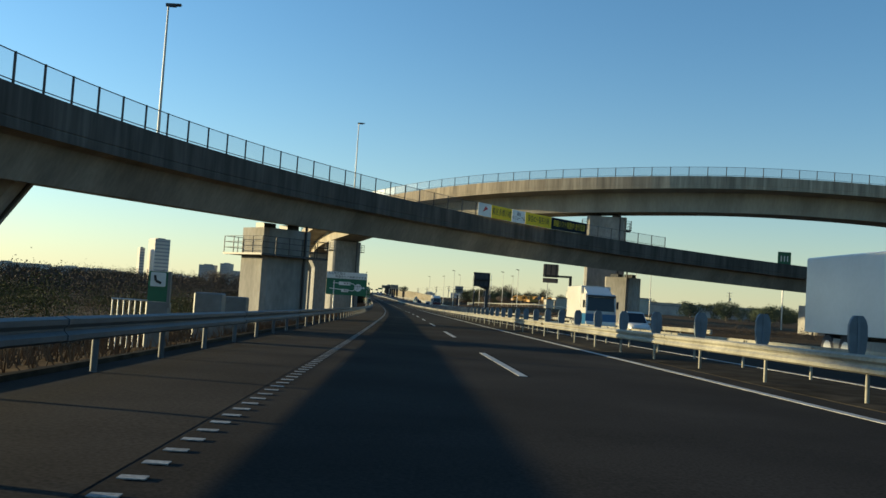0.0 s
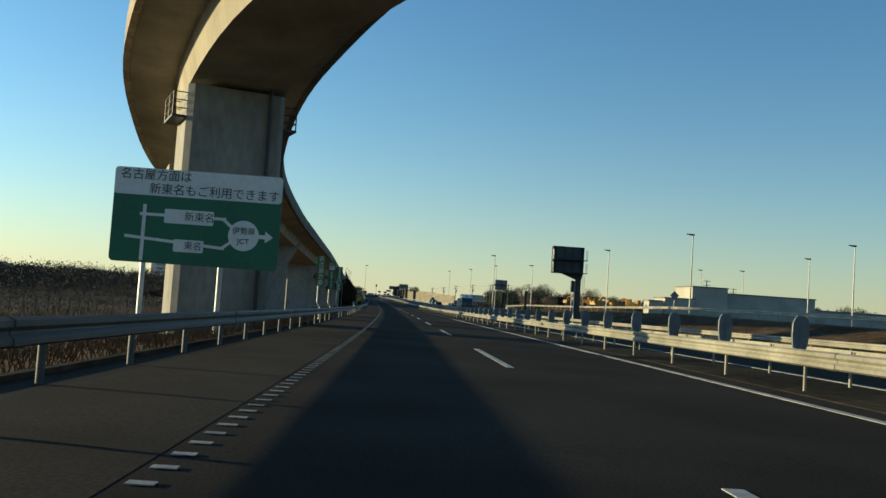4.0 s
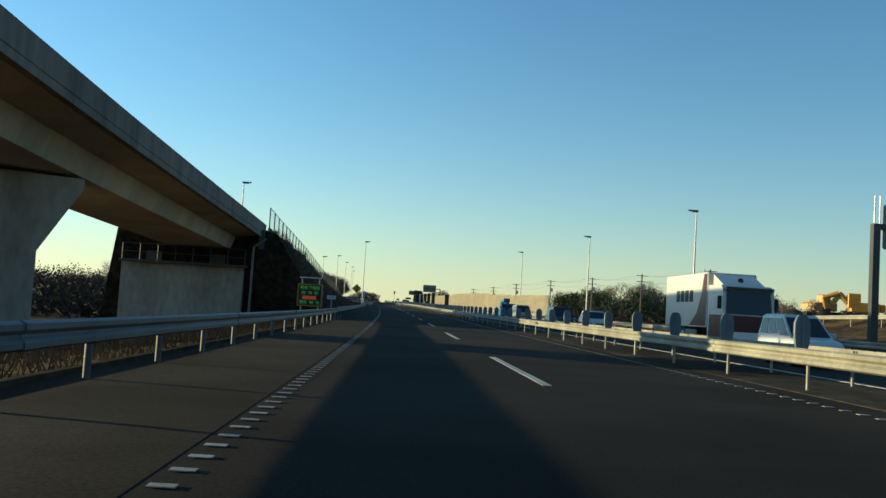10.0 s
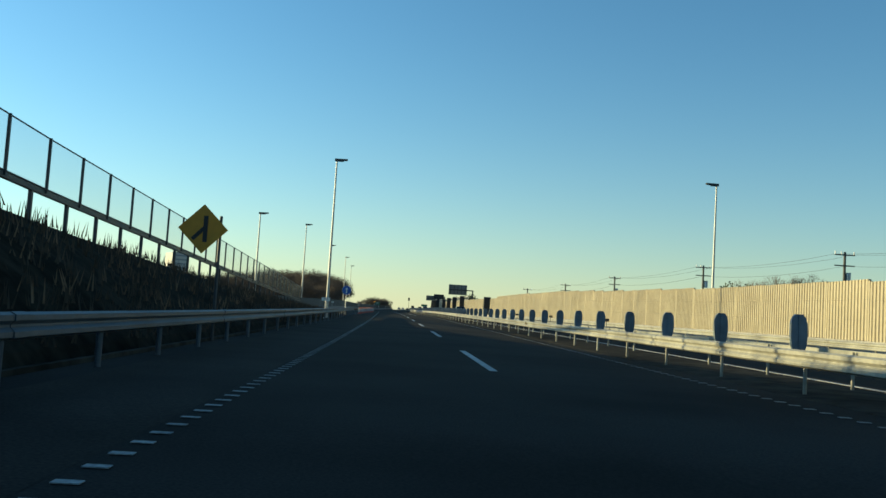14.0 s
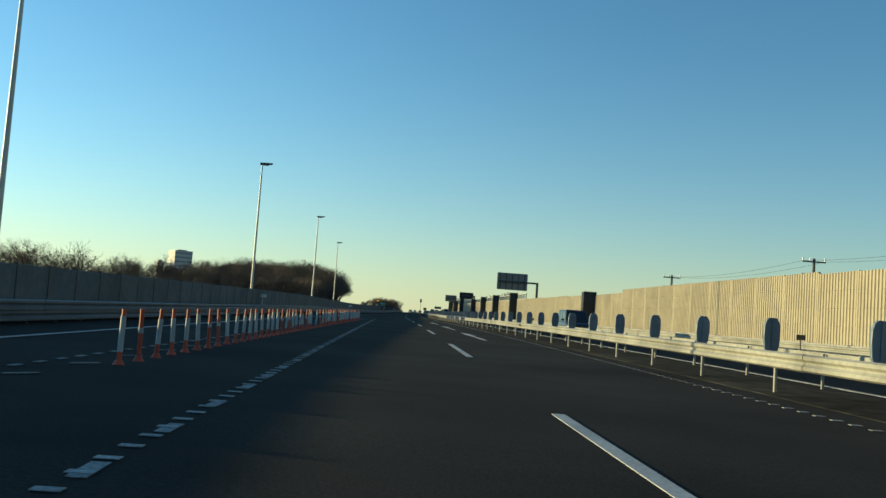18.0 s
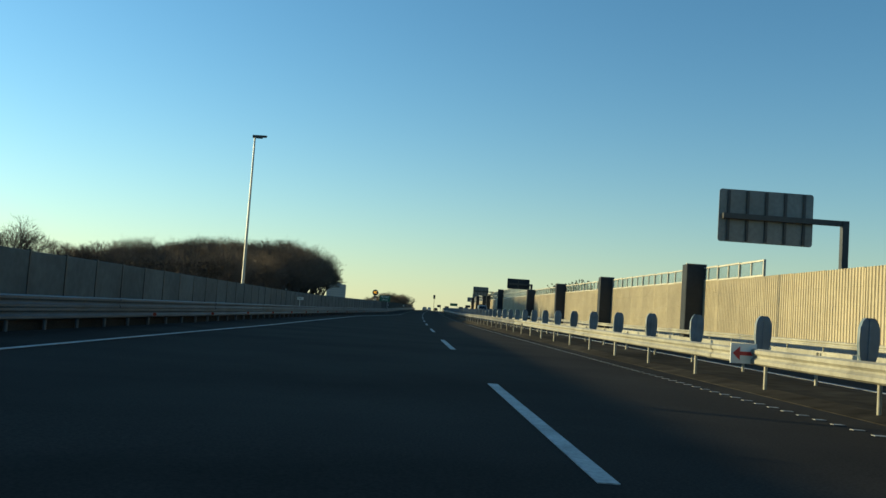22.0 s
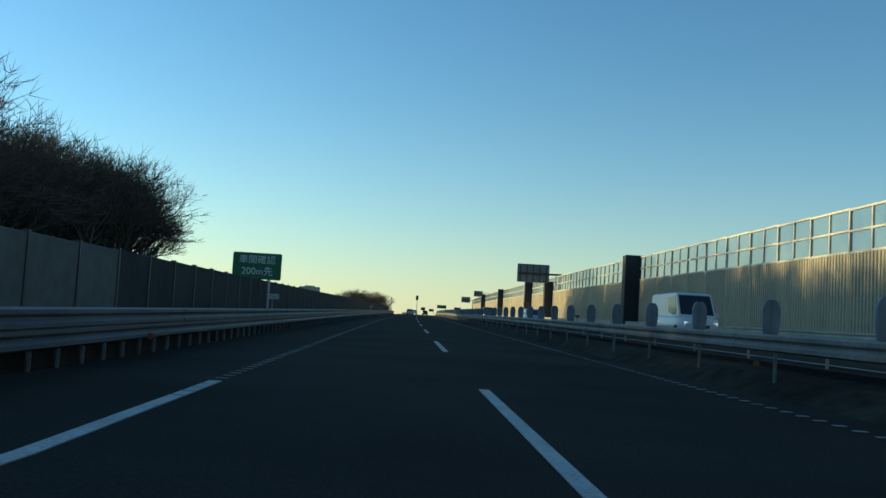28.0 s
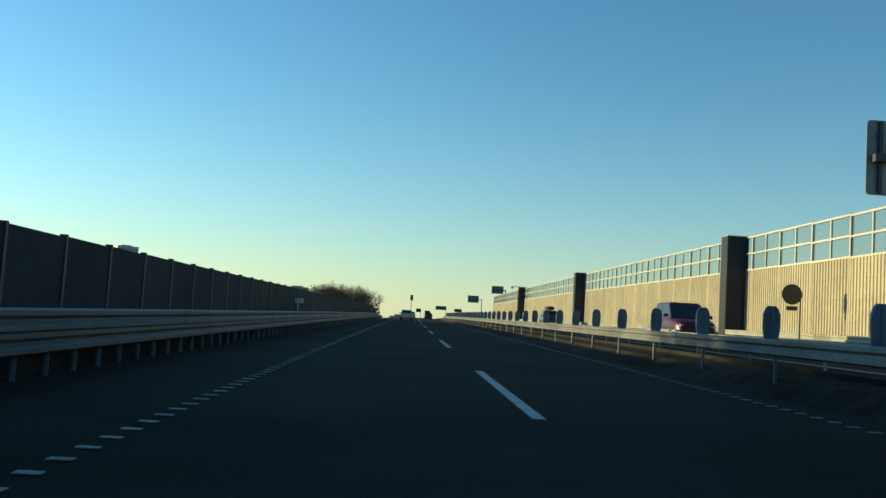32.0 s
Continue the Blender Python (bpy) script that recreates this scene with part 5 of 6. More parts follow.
hr = thing("handrail", "pale steel handrail with upright bars beside the telephone", "handrail", frame_at(23.0, -8.45))
for k in range(7):
    part("upright", Solid().tube((-0.84 + 0.14 * k, 0.2, -0.6), (-0.84 + 0.14 * k, 0.2, 0.83), 0.018, n=5), GALV, hr)
part("top_bar", Solid().tube((-0.87, 0.2, 0.83), (0.03, 0.2, 0.83), 0.022, n=5), GALV, hr)
for s, u, w, h in ((29.0, -8.18, 0.86, 1.13), (36, -8.6, 0.9, 1.05)):
    t = thing("roadside_cabinet", "grey steel equipment cabinet behind the guard rail", "cabinet", frame_at(s, u))
    part("body", Solid().box(-w / 2, w / 2, 0, 0.7, -0.6, h, bev=0.04), BACK, t)
    part("door", Solid().box(-w / 2 + 0.06, w / 2 - 0.06, -0.012, 0, -0.2, h - 0.1), BACK, t)

# banner on the crossing ramp's fence
bi = min(range(len(rp)), key=lambda i: (rp[i] - at(75.0, 3.63, 8.95)).length)
segs = [("white", 1.9, ""), ("yellow", 2.95, "東名多摩川橋"), ("white", 1.95, "東名\nリニューアル"), ("yellow", 3.8, "東京IC～東名川崎"), ("dark", 5.3, "車線シフト実施中 走行注意")]
cum = [0.0]
for i in range(bi, len(rp) - 1):
    cum.append(cum[-1] + (rp[i + 1] - rp[i]).length)
t = thing("works_banner", "yellow and white roadworks banners tied to the ramp fence", "banner", Matrix.Identity(4))
d0 = 0.0
for col, w, text in segs:
    mid = d0 + w / 2
    q = lambda d: Vector([float(np.interp(d, cum, [rp[bi + k][c] for k in range(len(cum))])) for c in range(3)])
    a, b = q(d0), q(d0 + w)
    x = (b - a).normalized()
    y = Vector((0, 0, 1)).cross(x).normalized()
    z = x.cross(y)
    o = (a + b) / 2 - y * 0.12 + Vector((0, 0, 0.52))
    m = Matrix(((x.x, y.x, z.x, o.x), (x.y, y.y, z.y, o.y), (x.z, y.z, z.z, o.z), (0, 0, 0, 1)))
    sheet = part("cloth", Solid().box(-w / 2, w / 2, -0.012, 0.012, -0.53, 0.53), {"white": WHITE, "yellow": BANNER, "dark": BANNER_DARK}[col], t, m=m)
    if text:
        words("print", text, 0.66 if "\n" not in text else 0.36, {"white": INK, "yellow": INK, "dark": BANNER}[col], sheet, 0, -0.02, 0, squeeze=min(1.0, w / (0.7 * len(text.split("\n")[-1]) * (1 if "\n" not in text else 0.55))))
    else:
        part("red_mark", Solid().add([(-0.35, -0.02, -0.2), (0.1, -0.02, 0.35), (0.4, -0.02, 0.1), (0.05, -0.02, -0.05)], [(0, 1, 2, 3)]), RED, sheet)
    d0 += w + 0.04

# small reflectors on the median rail
oval = Solid().loft([[Vector((x * 0.8, 0.0, z)) for x, z in disc(0.07, 0.0)], [Vector((x * 0.8, 0.03, z)) for x, z in disc(0.07, 0.0)]]).data("lens", RUSTY)
clip = Solid().box(-0.02, 0.09, 0.03, 0.05, -0.05, 0.02).data("clip", DARK)
for k in range(17):
    s = 46.1 + 48.6 * k
    t = thing("rail_reflector", "small brown oval reflector clipped to the median guard rail", "reflector", frame_at(s, 4.99, 0.66), "rail reflectors")
    part("lens", oval, RUSTY, t)
    part("clip", clip, DARK, t)


# ---- trees and plants ----
def bare_tree(seed, height, spread, levels=5):
    """Trunk with forking limbs down to twigs; gives (trunk, twigs)."""
    r = random.Random(seed)
    wood, twig = Solid(), Solid()

    def grow(p, d, length, rad, lev):
        n = 2 if lev < 2 else 1
        for k in range(n):
            q = p + d * length / n
            e = (wood if lev < 3 else twig)
            if lev < 3:
                e.tube(p, q, rad * (1 - 0.22 * k / n), rad * (1 - 0.22 * (k + 1) / n), 6 if lev < 2 else 4, caps=False)
            else:
                o = d.orthogonal().normalized() * rad
                o2 = d.cross(o).normalized() * rad
                e.add([p + o, p - o * 0.5 + o2, p - o * 0.5 - o2, q], [(0, 1, 3), (1, 2, 3), (2, 0, 3)])
            p = q
            d = (d + Vector((r.uniform(-0.12, 0.12), r.uniform(-0.12, 0.12), 0.06))).normalized()
        if lev >= levels:
            return
        kids = (5, 4, 4, 5, 3, 3)[min(lev, 5)]
        for i in range(kids):
            a = 2 * math.pi * (i + r.random()) / kids
            tilt = r.uniform(0.35, 0.85) * spread
            side = Vector((math.cos(a), math.sin(a), 0))
            nd = (d * math.cos(tilt) + (side - d * side.dot(d)).normalized() * math.sin(tilt) + Vector((0, 0, 0.12))).normalized()
            back = r.uniform(0, 0.45) * length if lev else r.uniform(0, 0.3) * length
            grow(p - d * back, nd, length * r.uniform(0.55, 0.78), max(rad * 0.55, 0.011), lev + 1)

    grow(Vector((0, 0, -0.5)), Vector((0, 0, 1)), height * 0.34, height * 0.016, 0)
    k = height / max(v[2] for v in twig.v)
    for sol in (wood, twig):
        sol.v = [(x * k, y * k, z * k) for x, y, z in sol.v]
    return wood.data("trunk", BARK), twig.data("twigs", TWIG)


bare = [bare_tree(11 + i, 10.0, 1.0 + 0.08 * i) for i in range(4)]
fine = [bare_tree(31 + i, 10.0, 0.95 + 0.1 * i, 6) for i in range(2)]
rng = random.Random(8)


def plant_bare(s, u, h, base=-1.2, group="bare grove", kinds=bare):
    w, tw = kinds[rng.randrange(len(kinds))]
    t = thing("bare_tree", "leafless winter tree with a spreading crown of fine twigs", "tree",
              frame_at(s, u, base, rng.uniform(0, 360)) @ Matrix.Scale(h / 10.0, 4), group)
    part("trunk", w, BARK, t)
    part("crown", tw, TWIG, t)


def grove_top(s, u):
    """Height of the trees in the grove, which rises away from the road and along it."""
    z = float(np.interp(s + (u + 40) * 0.7, [640, 660, 680, 700, 720, 740, 760, 780, 800], [5.6, 7.1, 8.6, 10.4, 12.5, 14.3, 16.2, 17.4, 18.2]))
    return 1.2 + min(z, float(np.interp(u, [-40, -35, -30, -26, -22], [18.5, 16.5, 14.8, 12.8, 10.8])))


def in_grove(s, u):
    """Inside the slanting near edge and the far end of the grove."""
    return s + (u + 25) * 1.7 > 626 and s < min(746 - (22.5 + u) * 2.3, 805)


for i in range(28):
    s, u = 646 + 4.1 * i + rng.uniform(-1.2, 1.2), rng.uniform(-28, -22.5)
    if not in_grove(s, u):
        s, u = s - 3, -27.0
    plant_bare(s, u, grove_top(s, u) * rng.uniform(0.90, 1.05), kinds=fine)
places = [(rng.uniform(640, 805), rng.uniform(-84, -26)) for i in range(260)]
for s, u in [q for q in places if in_grove(*q)][:165]:
    plant_bare(s, u, grove_top(s, u) * rng.uniform(0.92, 1.07))
# belt behind the left wall, thickened with unseen trees to shade the road
for i in range(62):
    plant_bare(rng.uniform(455, 605), rng.uniform(-54, -34), rng.uniform(5.6, 7.4))
for i in range(7):
    plant_bare(672 + 3.4 * i, rng.uniform(-78, -64), rng.uniform(11.2, 13.4), group="far bare trees")
for i in range(12):
    plant_bare(rng.uniform(560, 640), rng.uniform(-100, -70), rng.uniform(8, 12), group="far bare trees")
for i in range(26):
    u = rng.uniform(-35, -12)
    plant_bare(rng.uniform(1005, 1050), u, rng.uniform(9.4, 10.8) * (1 - 0.42 * ((u + 23) / 12) ** 2), group="far bare trees")
for i in range(10):
    plant_bare(rng.uniform(480, 540), rng.uniform(58, 92), rng.uniform(9, 13), -0.3, "far bare trees")
for i in range(8):
    plant_bare(rng.uniform(40, 300), rng.uniform(-190, -120), rng.uniform(8, 11), -2, "far bare trees")
plant_bare(4, -24, 6.5, -1.3, "far bare trees")
plant_bare(64, -58, 7.0, -1.6, "far bare trees")


def clump(name, seed, n, size, leaf, mat):
    """A shrubby crown of many small leaf blades round a few centres."""
    r = random.Random(seed)
    sol = Solid()
    cores = [Vector((r.uniform(-0.6, 0.6), r.uniform(-0.6, 0.6), r.uniform(0.25, 0.95))) for _ in range(9)]
    for i in range(n):
        c = r.choice(cores)
        d = Vector((r.gauss(0, 1), r.gauss(0, 1), r.gauss(0, 1))).normalized() * r.uniform(0.15, 0.42)
        p = (c + d) * size
        if p.z < 0:
            continue
        a = Vector((r.gauss(0, 1), r.gauss(0, 1), r.gauss(0, 1))).normalized() * leaf
        b = a.orthogonal().normalized() * leaf * 0.6
        sol.add([p - a, p + b, p + a, p - b], [(0, 1, 2, 3)])
    return sol.data(name, mat)


green_crowns = [clump("crown", 40 + i, 1700, 3.2, 0.14, LEAF) for i in range(3)]
brush = [clump("bush_leaves", 60 + i, 800, 1.5, 0.07, TWIG) for i in range(3)]
stem = Solid().tube((0, 0, -1), (0.1, 0, 1.6), 0.16, 0.09, 8).data("trunk", BARK)


def plant_green(s, u, k, base=-0.5):
    t = thing("evergreen_tree", "dark evergreen tree with a ragged leafy crown", "tree", frame_at(s, u, base, rng.uniform(0, 360)) @ Matrix.Scale(k, 4), "evergreen trees")
    part("trunk", stem, BARK, t)
    part("crown", green_crowns[rng.randrange(3)], LEAF, t, m=pose(0, 0, 0.9))


for i in range(46):
    plant_green(rng.uniform(455, 540), rng.uniform(52, 100), rng.uniform(1.1, 1.9))
for i in range(50):
    plant_green(rng.uniform(330, 480), rng.uniform(125, 200), rng.uniform(1.2, 2.0))
for i in range(14):
    plant_green(rng.uniform(170, 230), rng.uniform(66, 95), rng.uniform(0.7, 1.1), 1.2)
plant_green(700, 27.0, 1.75, -0.4)
for i in range(40):
    plant_green(rng.uniform(600, 900), rng.uniform(-260, -120), rng.uniform(1.2, 2.0), -2.5)
# low woods far off on both sides, as one mass of leaf clumps each
far = Solid()
for i in range(19000):
    side = rng.random() < 0.72
    s = rng.uniform(-50, 900) if side else rng.uniform(300, 1600)
    u = -rng.uniform(90, 420) if side else rng.uniform(180, 520)
    h = rng.uniform(0.6, 6.5) * (0.6 + 0.4 * math.sin(s * 0.013 + u * 0.02) ** 2)
    p = at(s, u, -2.6 if side else -0.8) + Vector((0, 0, h))
    a = Vector((rng.gauss(0, 1), rng.gauss(0, 1), rng.gauss(0, 0.7))).normalized() * rng.uniform(0.4, 1.1)
    b = a.orthogonal().normalized() * rng.uniform(0.3, 0.7)
    far.add([p - a, p - b * 0.8, p + a * 0.9, p + b], [(0, 1, 2, 3)])
    far.add([p - a.cross(b).normalized() * 0.5, p + b, p + a.cross(b).normalized() * 0.6, p - b], [(0, 1, 2, 3)])
tagged(part("far_woods", far, TWIG, label="low brown winter woods far beside the road", kind="stuff"), category="woods")
# brushwood beside the first stretches and under the groves
brush_mass = Solid()


def thicket(n, s0, s1, u0, u1, h0, h1, base, size=1.0, flat=False):
    for i in range(n):
        s, u = rng.uniform(s0, s1), rng.uniform(u0, u1)
        wave = 0.62 + 0.38 * math.sin(s * 0.11 + 1.3 * math.sin(u * 0.07)) * math.sin(u * 0.13 + s * 0.03)
        wave = 1.0 if flat else wave
        p = at(s, u, base) + Vector((0, 0, rng.random() ** 0.8 * rng.uniform(h0, h1) * wave))
        a = Vector((rng.gauss(0, 1), rng.gauss(0, 1), rng.gauss(0.6, 0.8))).normalized() * rng.uniform(0.35, 0.8) * size
        b = a.orthogonal().normalized() * rng.uniform(0.06, 0.17) * size
        c = a.cross(b).normalized() * b.length
        brush_mass.add([p - a, p + b, p + a, p - b], [(0, 1, 2, 3)])
        brush_mass.add([p - a * 0.8, p + c, p + a * 1.1, p - c], [(0, 1, 2, 3)])


def stalks(n, s0, s1, u0, u1, h0, h1, base, width):
    """Thin upright stems in uneven drifts."""
    for i in range(n):
        s, u = rng.uniform(s0, s1), rng.uniform(u0, u1)
        wave = 0.65 + 0.35 * math.sin(s * 0.09 + 1.5 * math.sin(u * 0.06)) * math.sin(u * 0.11 + s * 0.025)
        p = at(s, u, base)
        d = Vector((rng.uniform(-0.35, 0.35), rng.uniform(-0.35, 0.35), 1)) * rng.uniform(h0, h1) * wave
        a = rng.uniform(0, math.pi)
        w = Vector((math.cos(a), math.sin(a), 0)) * width * rng.uniform(0.6, 1.4)
        brush_mass.add([p - w, p + w, p + d + w * 0.15, p + d - w * 0.15], [(0, 1, 2, 3)])


stalks(30000, 85, 335, -62, -14, 0.12, 0.45, -1.45, 0.05)
stalks(16000, -10, 330, -16, -8.2, 0.2, 0.5, -0.95, 0.04)
thicket(9000, 310, 450, -60, -24, 1.5, 4.0, -1.6)
for i in range(56000):
    s, u = rng.uniform(640, 790), rng.uniform(-78, -24)
    if not in_grove(s + 2, u) or (s > 700 and u > -31):
        continue
    p = at(s, u, -1.4) + Vector((0, 0, 0.80 * grove_top(s, u) * rng.random() ** 0.62))
    a = Vector((rng.gauss(0, 1), rng.gauss(0, 1), rng.gauss(0.6, 0.8))).normalized() * rng.uniform(0.25, 0.65)
    b = a.orthogonal().normalized() * rng.uniform(0.025, 0.06)
    for c in (b, a.cross(b).normalized() * b.length):
        brush_mass.add([p - a, p + c, p + a, p - c], [(0, 1, 2, 3)])
thicket(5000, 450, 650, -56, -30, 1.5, 4.0, -1.4, 0.9)
thicket(4000, 1005, 1050, -29, -16, 4.0, 10.0, -1.4, 1.2)
thicket(3000, 1005, 1050, -35, -12, 3.0, 6.5, -1.4, 1.2)
thicket(3500, 455, 545, 50, 100, 2.0, 5.0, -0.6, 1.4)
tagged(part("brushwood", brush_mass, BRUSH, label="dense dark brown brushwood and undergrowth", kind="stuff"), category="brush")
# dense shrubs left of the first stretches, under the grove and far off
def mound(sol, p, r, h, n, leaf, r_g):
    """A rounded shrub: leaf blades scattered through the outer part of a lumpy dome."""
    ph = r_g.uniform(0, 6.28)
    for i in range(n):
        a, e = r_g.uniform(0, 6.283), math.asin(r_g.random())
        k = (0.72 + 0.28 * math.sin(3 * a + ph) * math.cos(2 * e + ph)) * r_g.uniform(0.68, 1.0)
        q = p + Vector((r * k * math.cos(a) * math.cos(e), r * k * math.sin(a) * math.cos(e), h * k * math.sin(e)))
        d = Vector((r_g.gauss(0, 1), r_g.gauss(0, 1), r_g.gauss(0.4, 1))).normalized() * leaf * r_g.uniform(0.6, 1.3)
        b = d.orthogonal().normalized() * leaf * 0.45
        sol.add([q - d, q + b, q + d, q - b], [(0, 1, 2, 3)])


shrubs, field_edge = Solid(), Solid()
for i in range(230):
    s, u = rng.uniform(100, 450), -rng.uniform(58, 92)
    mound(field_edge, at(s, u, -1.8), rng.uniform(1.8, 3.6), rng.uniform(2.6, 4.6) * float(np.interp(-u, [58, 92], [0.7, 1.3])), 170, 0.13, rng)
for i in range(34):
    s, u = rng.uniform(1005, 1050), rng.uniform(-33, -14)
    mound(field_edge, at(s, u, -1.4), rng.uniform(2.5, 4.0), rng.uniform(7.5, 9.5) * (1 - 0.42 * ((u + 23) / 12) ** 2), 260, 0.16, rng)
tagged(part("field_hedge", field_edge, BRUSH, label="brown winter hedges along the field and the far grove", kind="stuff"), category="shrubs")
for i in range(330):
    s, u = rng.uniform(0, 130), -16 - 60 * rng.random() ** 1.3
    k = float(np.interp(s, [0, 60, 100, 130], [1.0, 1.0, 0.8, 0.55])) * float(np.interp(-u, [15, 22, 60], [0.66, 0.95, 1.25]))
    mound(shrubs, at(s, u, -1.7), rng.uniform(1.4, 2.8), k * rng.uniform(4.2, 5.8), 330, 0.07, rng)
for i in range(36):
    s, u = rng.uniform(695, 735), rng.uniform(-27, -21)
    mound(shrubs, at(s, u, -1.3), rng.uniform(1.2, 2.2), rng.uniform(2.5, 4.5), 260, 0.07, rng)
tagged(part("shrub_thicket", shrubs, HEDGE, label="dense dark green shrubs beside the expressway", kind="stuff"), category="shrubs")
ridge = Solid()
for i in range(1150):
    s, u = rng.uniform(20, 760), -rng.uniform(85, 230)
    h = rng.uniform(8.5, 12.5) * float(np.interp(-u, [85, 230], [0.85, 1.6]))
    if s > 330:
        h = (7.7 + 0.0105 * (s - 350)) * rng.uniform(1.08, 1.28)
    mound(ridge, at(s, u, -2.5), rng.uniform(4.0, 8.0), h, 70, 0.45, rng)
tagged(part("wooded_ridge", ridge, BRUSH, label="brown winter woods along the far field edge", kind="stuff"), category="woods")
tufts = Solid()
for i in range(9000):
    s = rng.uniform(-10, 300)
    u = -rng.uniform(6.9, 13) if rng.random() < 0.8 else rng.uniform(20, 30)
    z = float(np.interp(-u, [6.5, 7.9, 13], [-0.12, -0.25, -1.0])) if u < 0 else float(np.interp(u, [20, 23.5, 29], [-0.2, 0.35 * rise(s), rise(s)]))
    p, h = at(s, u, z), rng.uniform(0.12, 0.5)
    for j in range(3):
        d = Vector((rng.uniform(-0.6, 0.6), rng.uniform(-0.6, 0.6), 1)) * h
        o = Vector((rng.uniform(-0.15, 0.15), rng.uniform(-0.15, 0.15), 0))
        tufts.add([p + o, p + o + Vector((0.025, 0.02, 0)), p + o + d], [(0, 1, 2)])
tagged(part("verge_grass", tufts, DRYREED, label="dry reddish grass tufts on the verge", kind="stuff"), category="grass")
plumes = Solid()
for i in range(95):
    s = rng.choice((rng.uniform(309, 352), rng.uniform(325, 346)))
    p, k = at(s, -10.9 - rng.uniform(0, 0.5), bank_top(s) - 0.25), rng.uniform(0.45, 1.0)
    for j in range(9):
        d = Vector((rng.gauss(0, 0.16), rng.gauss(0, 0.16), 1)) * k * rng.uniform(0.7, 1.5)
        o, w = Vector((rng.gauss(0, 0.12), rng.gauss(0, 0.12), 0)), Vector((0.009, 0.006, 0))
        tip = p + o + d
        plumes.add([p + o - w, p + o + w, tip + w * 0.5, tip - w * 0.5], [(0, 1, 2, 3)])
        for c in range(3):
            e = tip - d * (0.06 + 0.07 * c)
            v = Vector((rng.gauss(0, 1), rng.gauss(0, 1), 0.8)) * 0.028
            plumes.add([e, e + v + w * 1.5, e + v * 1.4 + Vector((0, 0, 0.06)), e + v - w * 1.5], [(0, 1, 2, 3)])
tagged(part("dry_plumes", plumes, PAMPAS, label="tall dry reddish grass plumes along the embankment fence", kind="stuff"), category="grass")
below_ramp = Solid()
for i in range(34):
    s, u = rng.uniform(84, 106), rng.uniform(34, 52)
    mound(below_ramp, at(s, u, -0.5), rng.uniform(1.2, 2.6), rng.uniform(1.8, 4.4), 300, 0.075, rng)
tagged(part("ramp_shrubs", below_ramp, BRUSH, label="dark brown winter shrubs below the descending ramp", kind="stuff"), category="shrubs")
for i in range(70):
    s, u = rng.uniform(300, 380), rng.uniform(36, 110)
    tagged(part("dry_bush", brush[rng.randrange(3)], TWIG, m=frame_at(s, u, field(s) - 0.3, rng.uniform(0, 360)) @ Matrix.Scale(rng.uniform(0.8, 1.5), 4)), "dry brown bush in the field", "bush", "field bushes")


# ---- utility poles and wires ----
def utility_pole(s, u, h, label):
    t = thing("utility_pole", label, "utility pole", frame_at(s, u, -0.3), "utility poles")
    part("pole", Solid().tube((0, 0, -1), (0, 0, h), 0.17, 0.11, 8), WOOD_POLE, t)
    for z in (h - 0.25, h - 1.2):
        part("crossarm", Solid().box(-0.9, 0.9, -0.05, 0.05, z - 0.05, z + 0.05), DARK, t)
    ins = Solid()
    for x in (-0.85, -0.3, 0.85):
        ins.tube((x, 0, h - 0.2), (x, 0, h + 0.05), 0.05, n=6)
    part("insulators", ins, WHITE, t)
    part("transformer", Solid().tube((0.35, 0, h - 2.6), (0.35, 0, h - 1.8), 0.22, n=10), GALV, t)


pole_top = lambda s: float(np.interp(s, [364, 445, 476, 502, 530], [8.4, 8.2, 7.7, 7.1, 6.7]))
wire_pts = []
for s in (364, 390, 416.5, 445, 475.5, 501, 528):
    u = float(np.interp(s, [364, 416, 445, 640], [41, 37.3, 34.7, 16.3]))
    utility_pole(s, u, pole_top(s) + 0.3, "dark utility pole with crossarms behind the noise barrier")
    wire_pts.append((s, u))
for (s0, u0), (s1, u1) in zip(wire_pts, wire_pts[1:]):
    for off, drop in ((-0.85, 0.2), (0.85, 0.2), (0, 1.25)):
        rings = []
        for i in range(9):
            f = i / 8
            q = at(s0 + (s1 - s0) * f, u0 + (u1 - u0) * f + off, pole_top(s0) * (1 - f) + pole_top(s1) * f - drop - 1.8 * f * (1 - f))
            rings.append([q + Vector((0.013 * math.cos(a), 0, 0.013 * math.sin(a))) for a in (0.5, 2.6, 4.7)])
        tagged(part("power_line", Solid().loft(rings), BLACK), "thin power line between utility poles", "cable", "power lines")
for s, u, h in ((300, 70, 11), (345, 95, 11), (395, 110, 11), (285, 108, 11)):
    utility_pole(s, u, h, "dark utility pole beyond the side road")


# ---- buildings ----
def house(s, u, w, d, h, roof, turn, label, wall=None):
    t = thing("house", label, "house", frame_at(s, u, -0.6, turn), "far houses")
    part("wall", Solid().box(-w / 2, w / 2, -d / 2, d / 2, -1, h), wall or HOUSEWALL, t)
    part("roof", Solid().loft([[Vector((x, y, z)) for x, z in ((-w / 2 - 0.4, h - 0.1), (w / 2 + 0.4, h - 0.1), (0, h + roof))] for y in (-d / 2 - 0.4, d / 2 + 0.4)]), ROOF, t)
    for x in (-w / 4, w / 4):
        part("window", Solid().box(x - 0.6, x + 0.6, -d / 2 - 0.04, -d / 2, h * 0.55, h * 0.55 + 1.1), TINT, t)


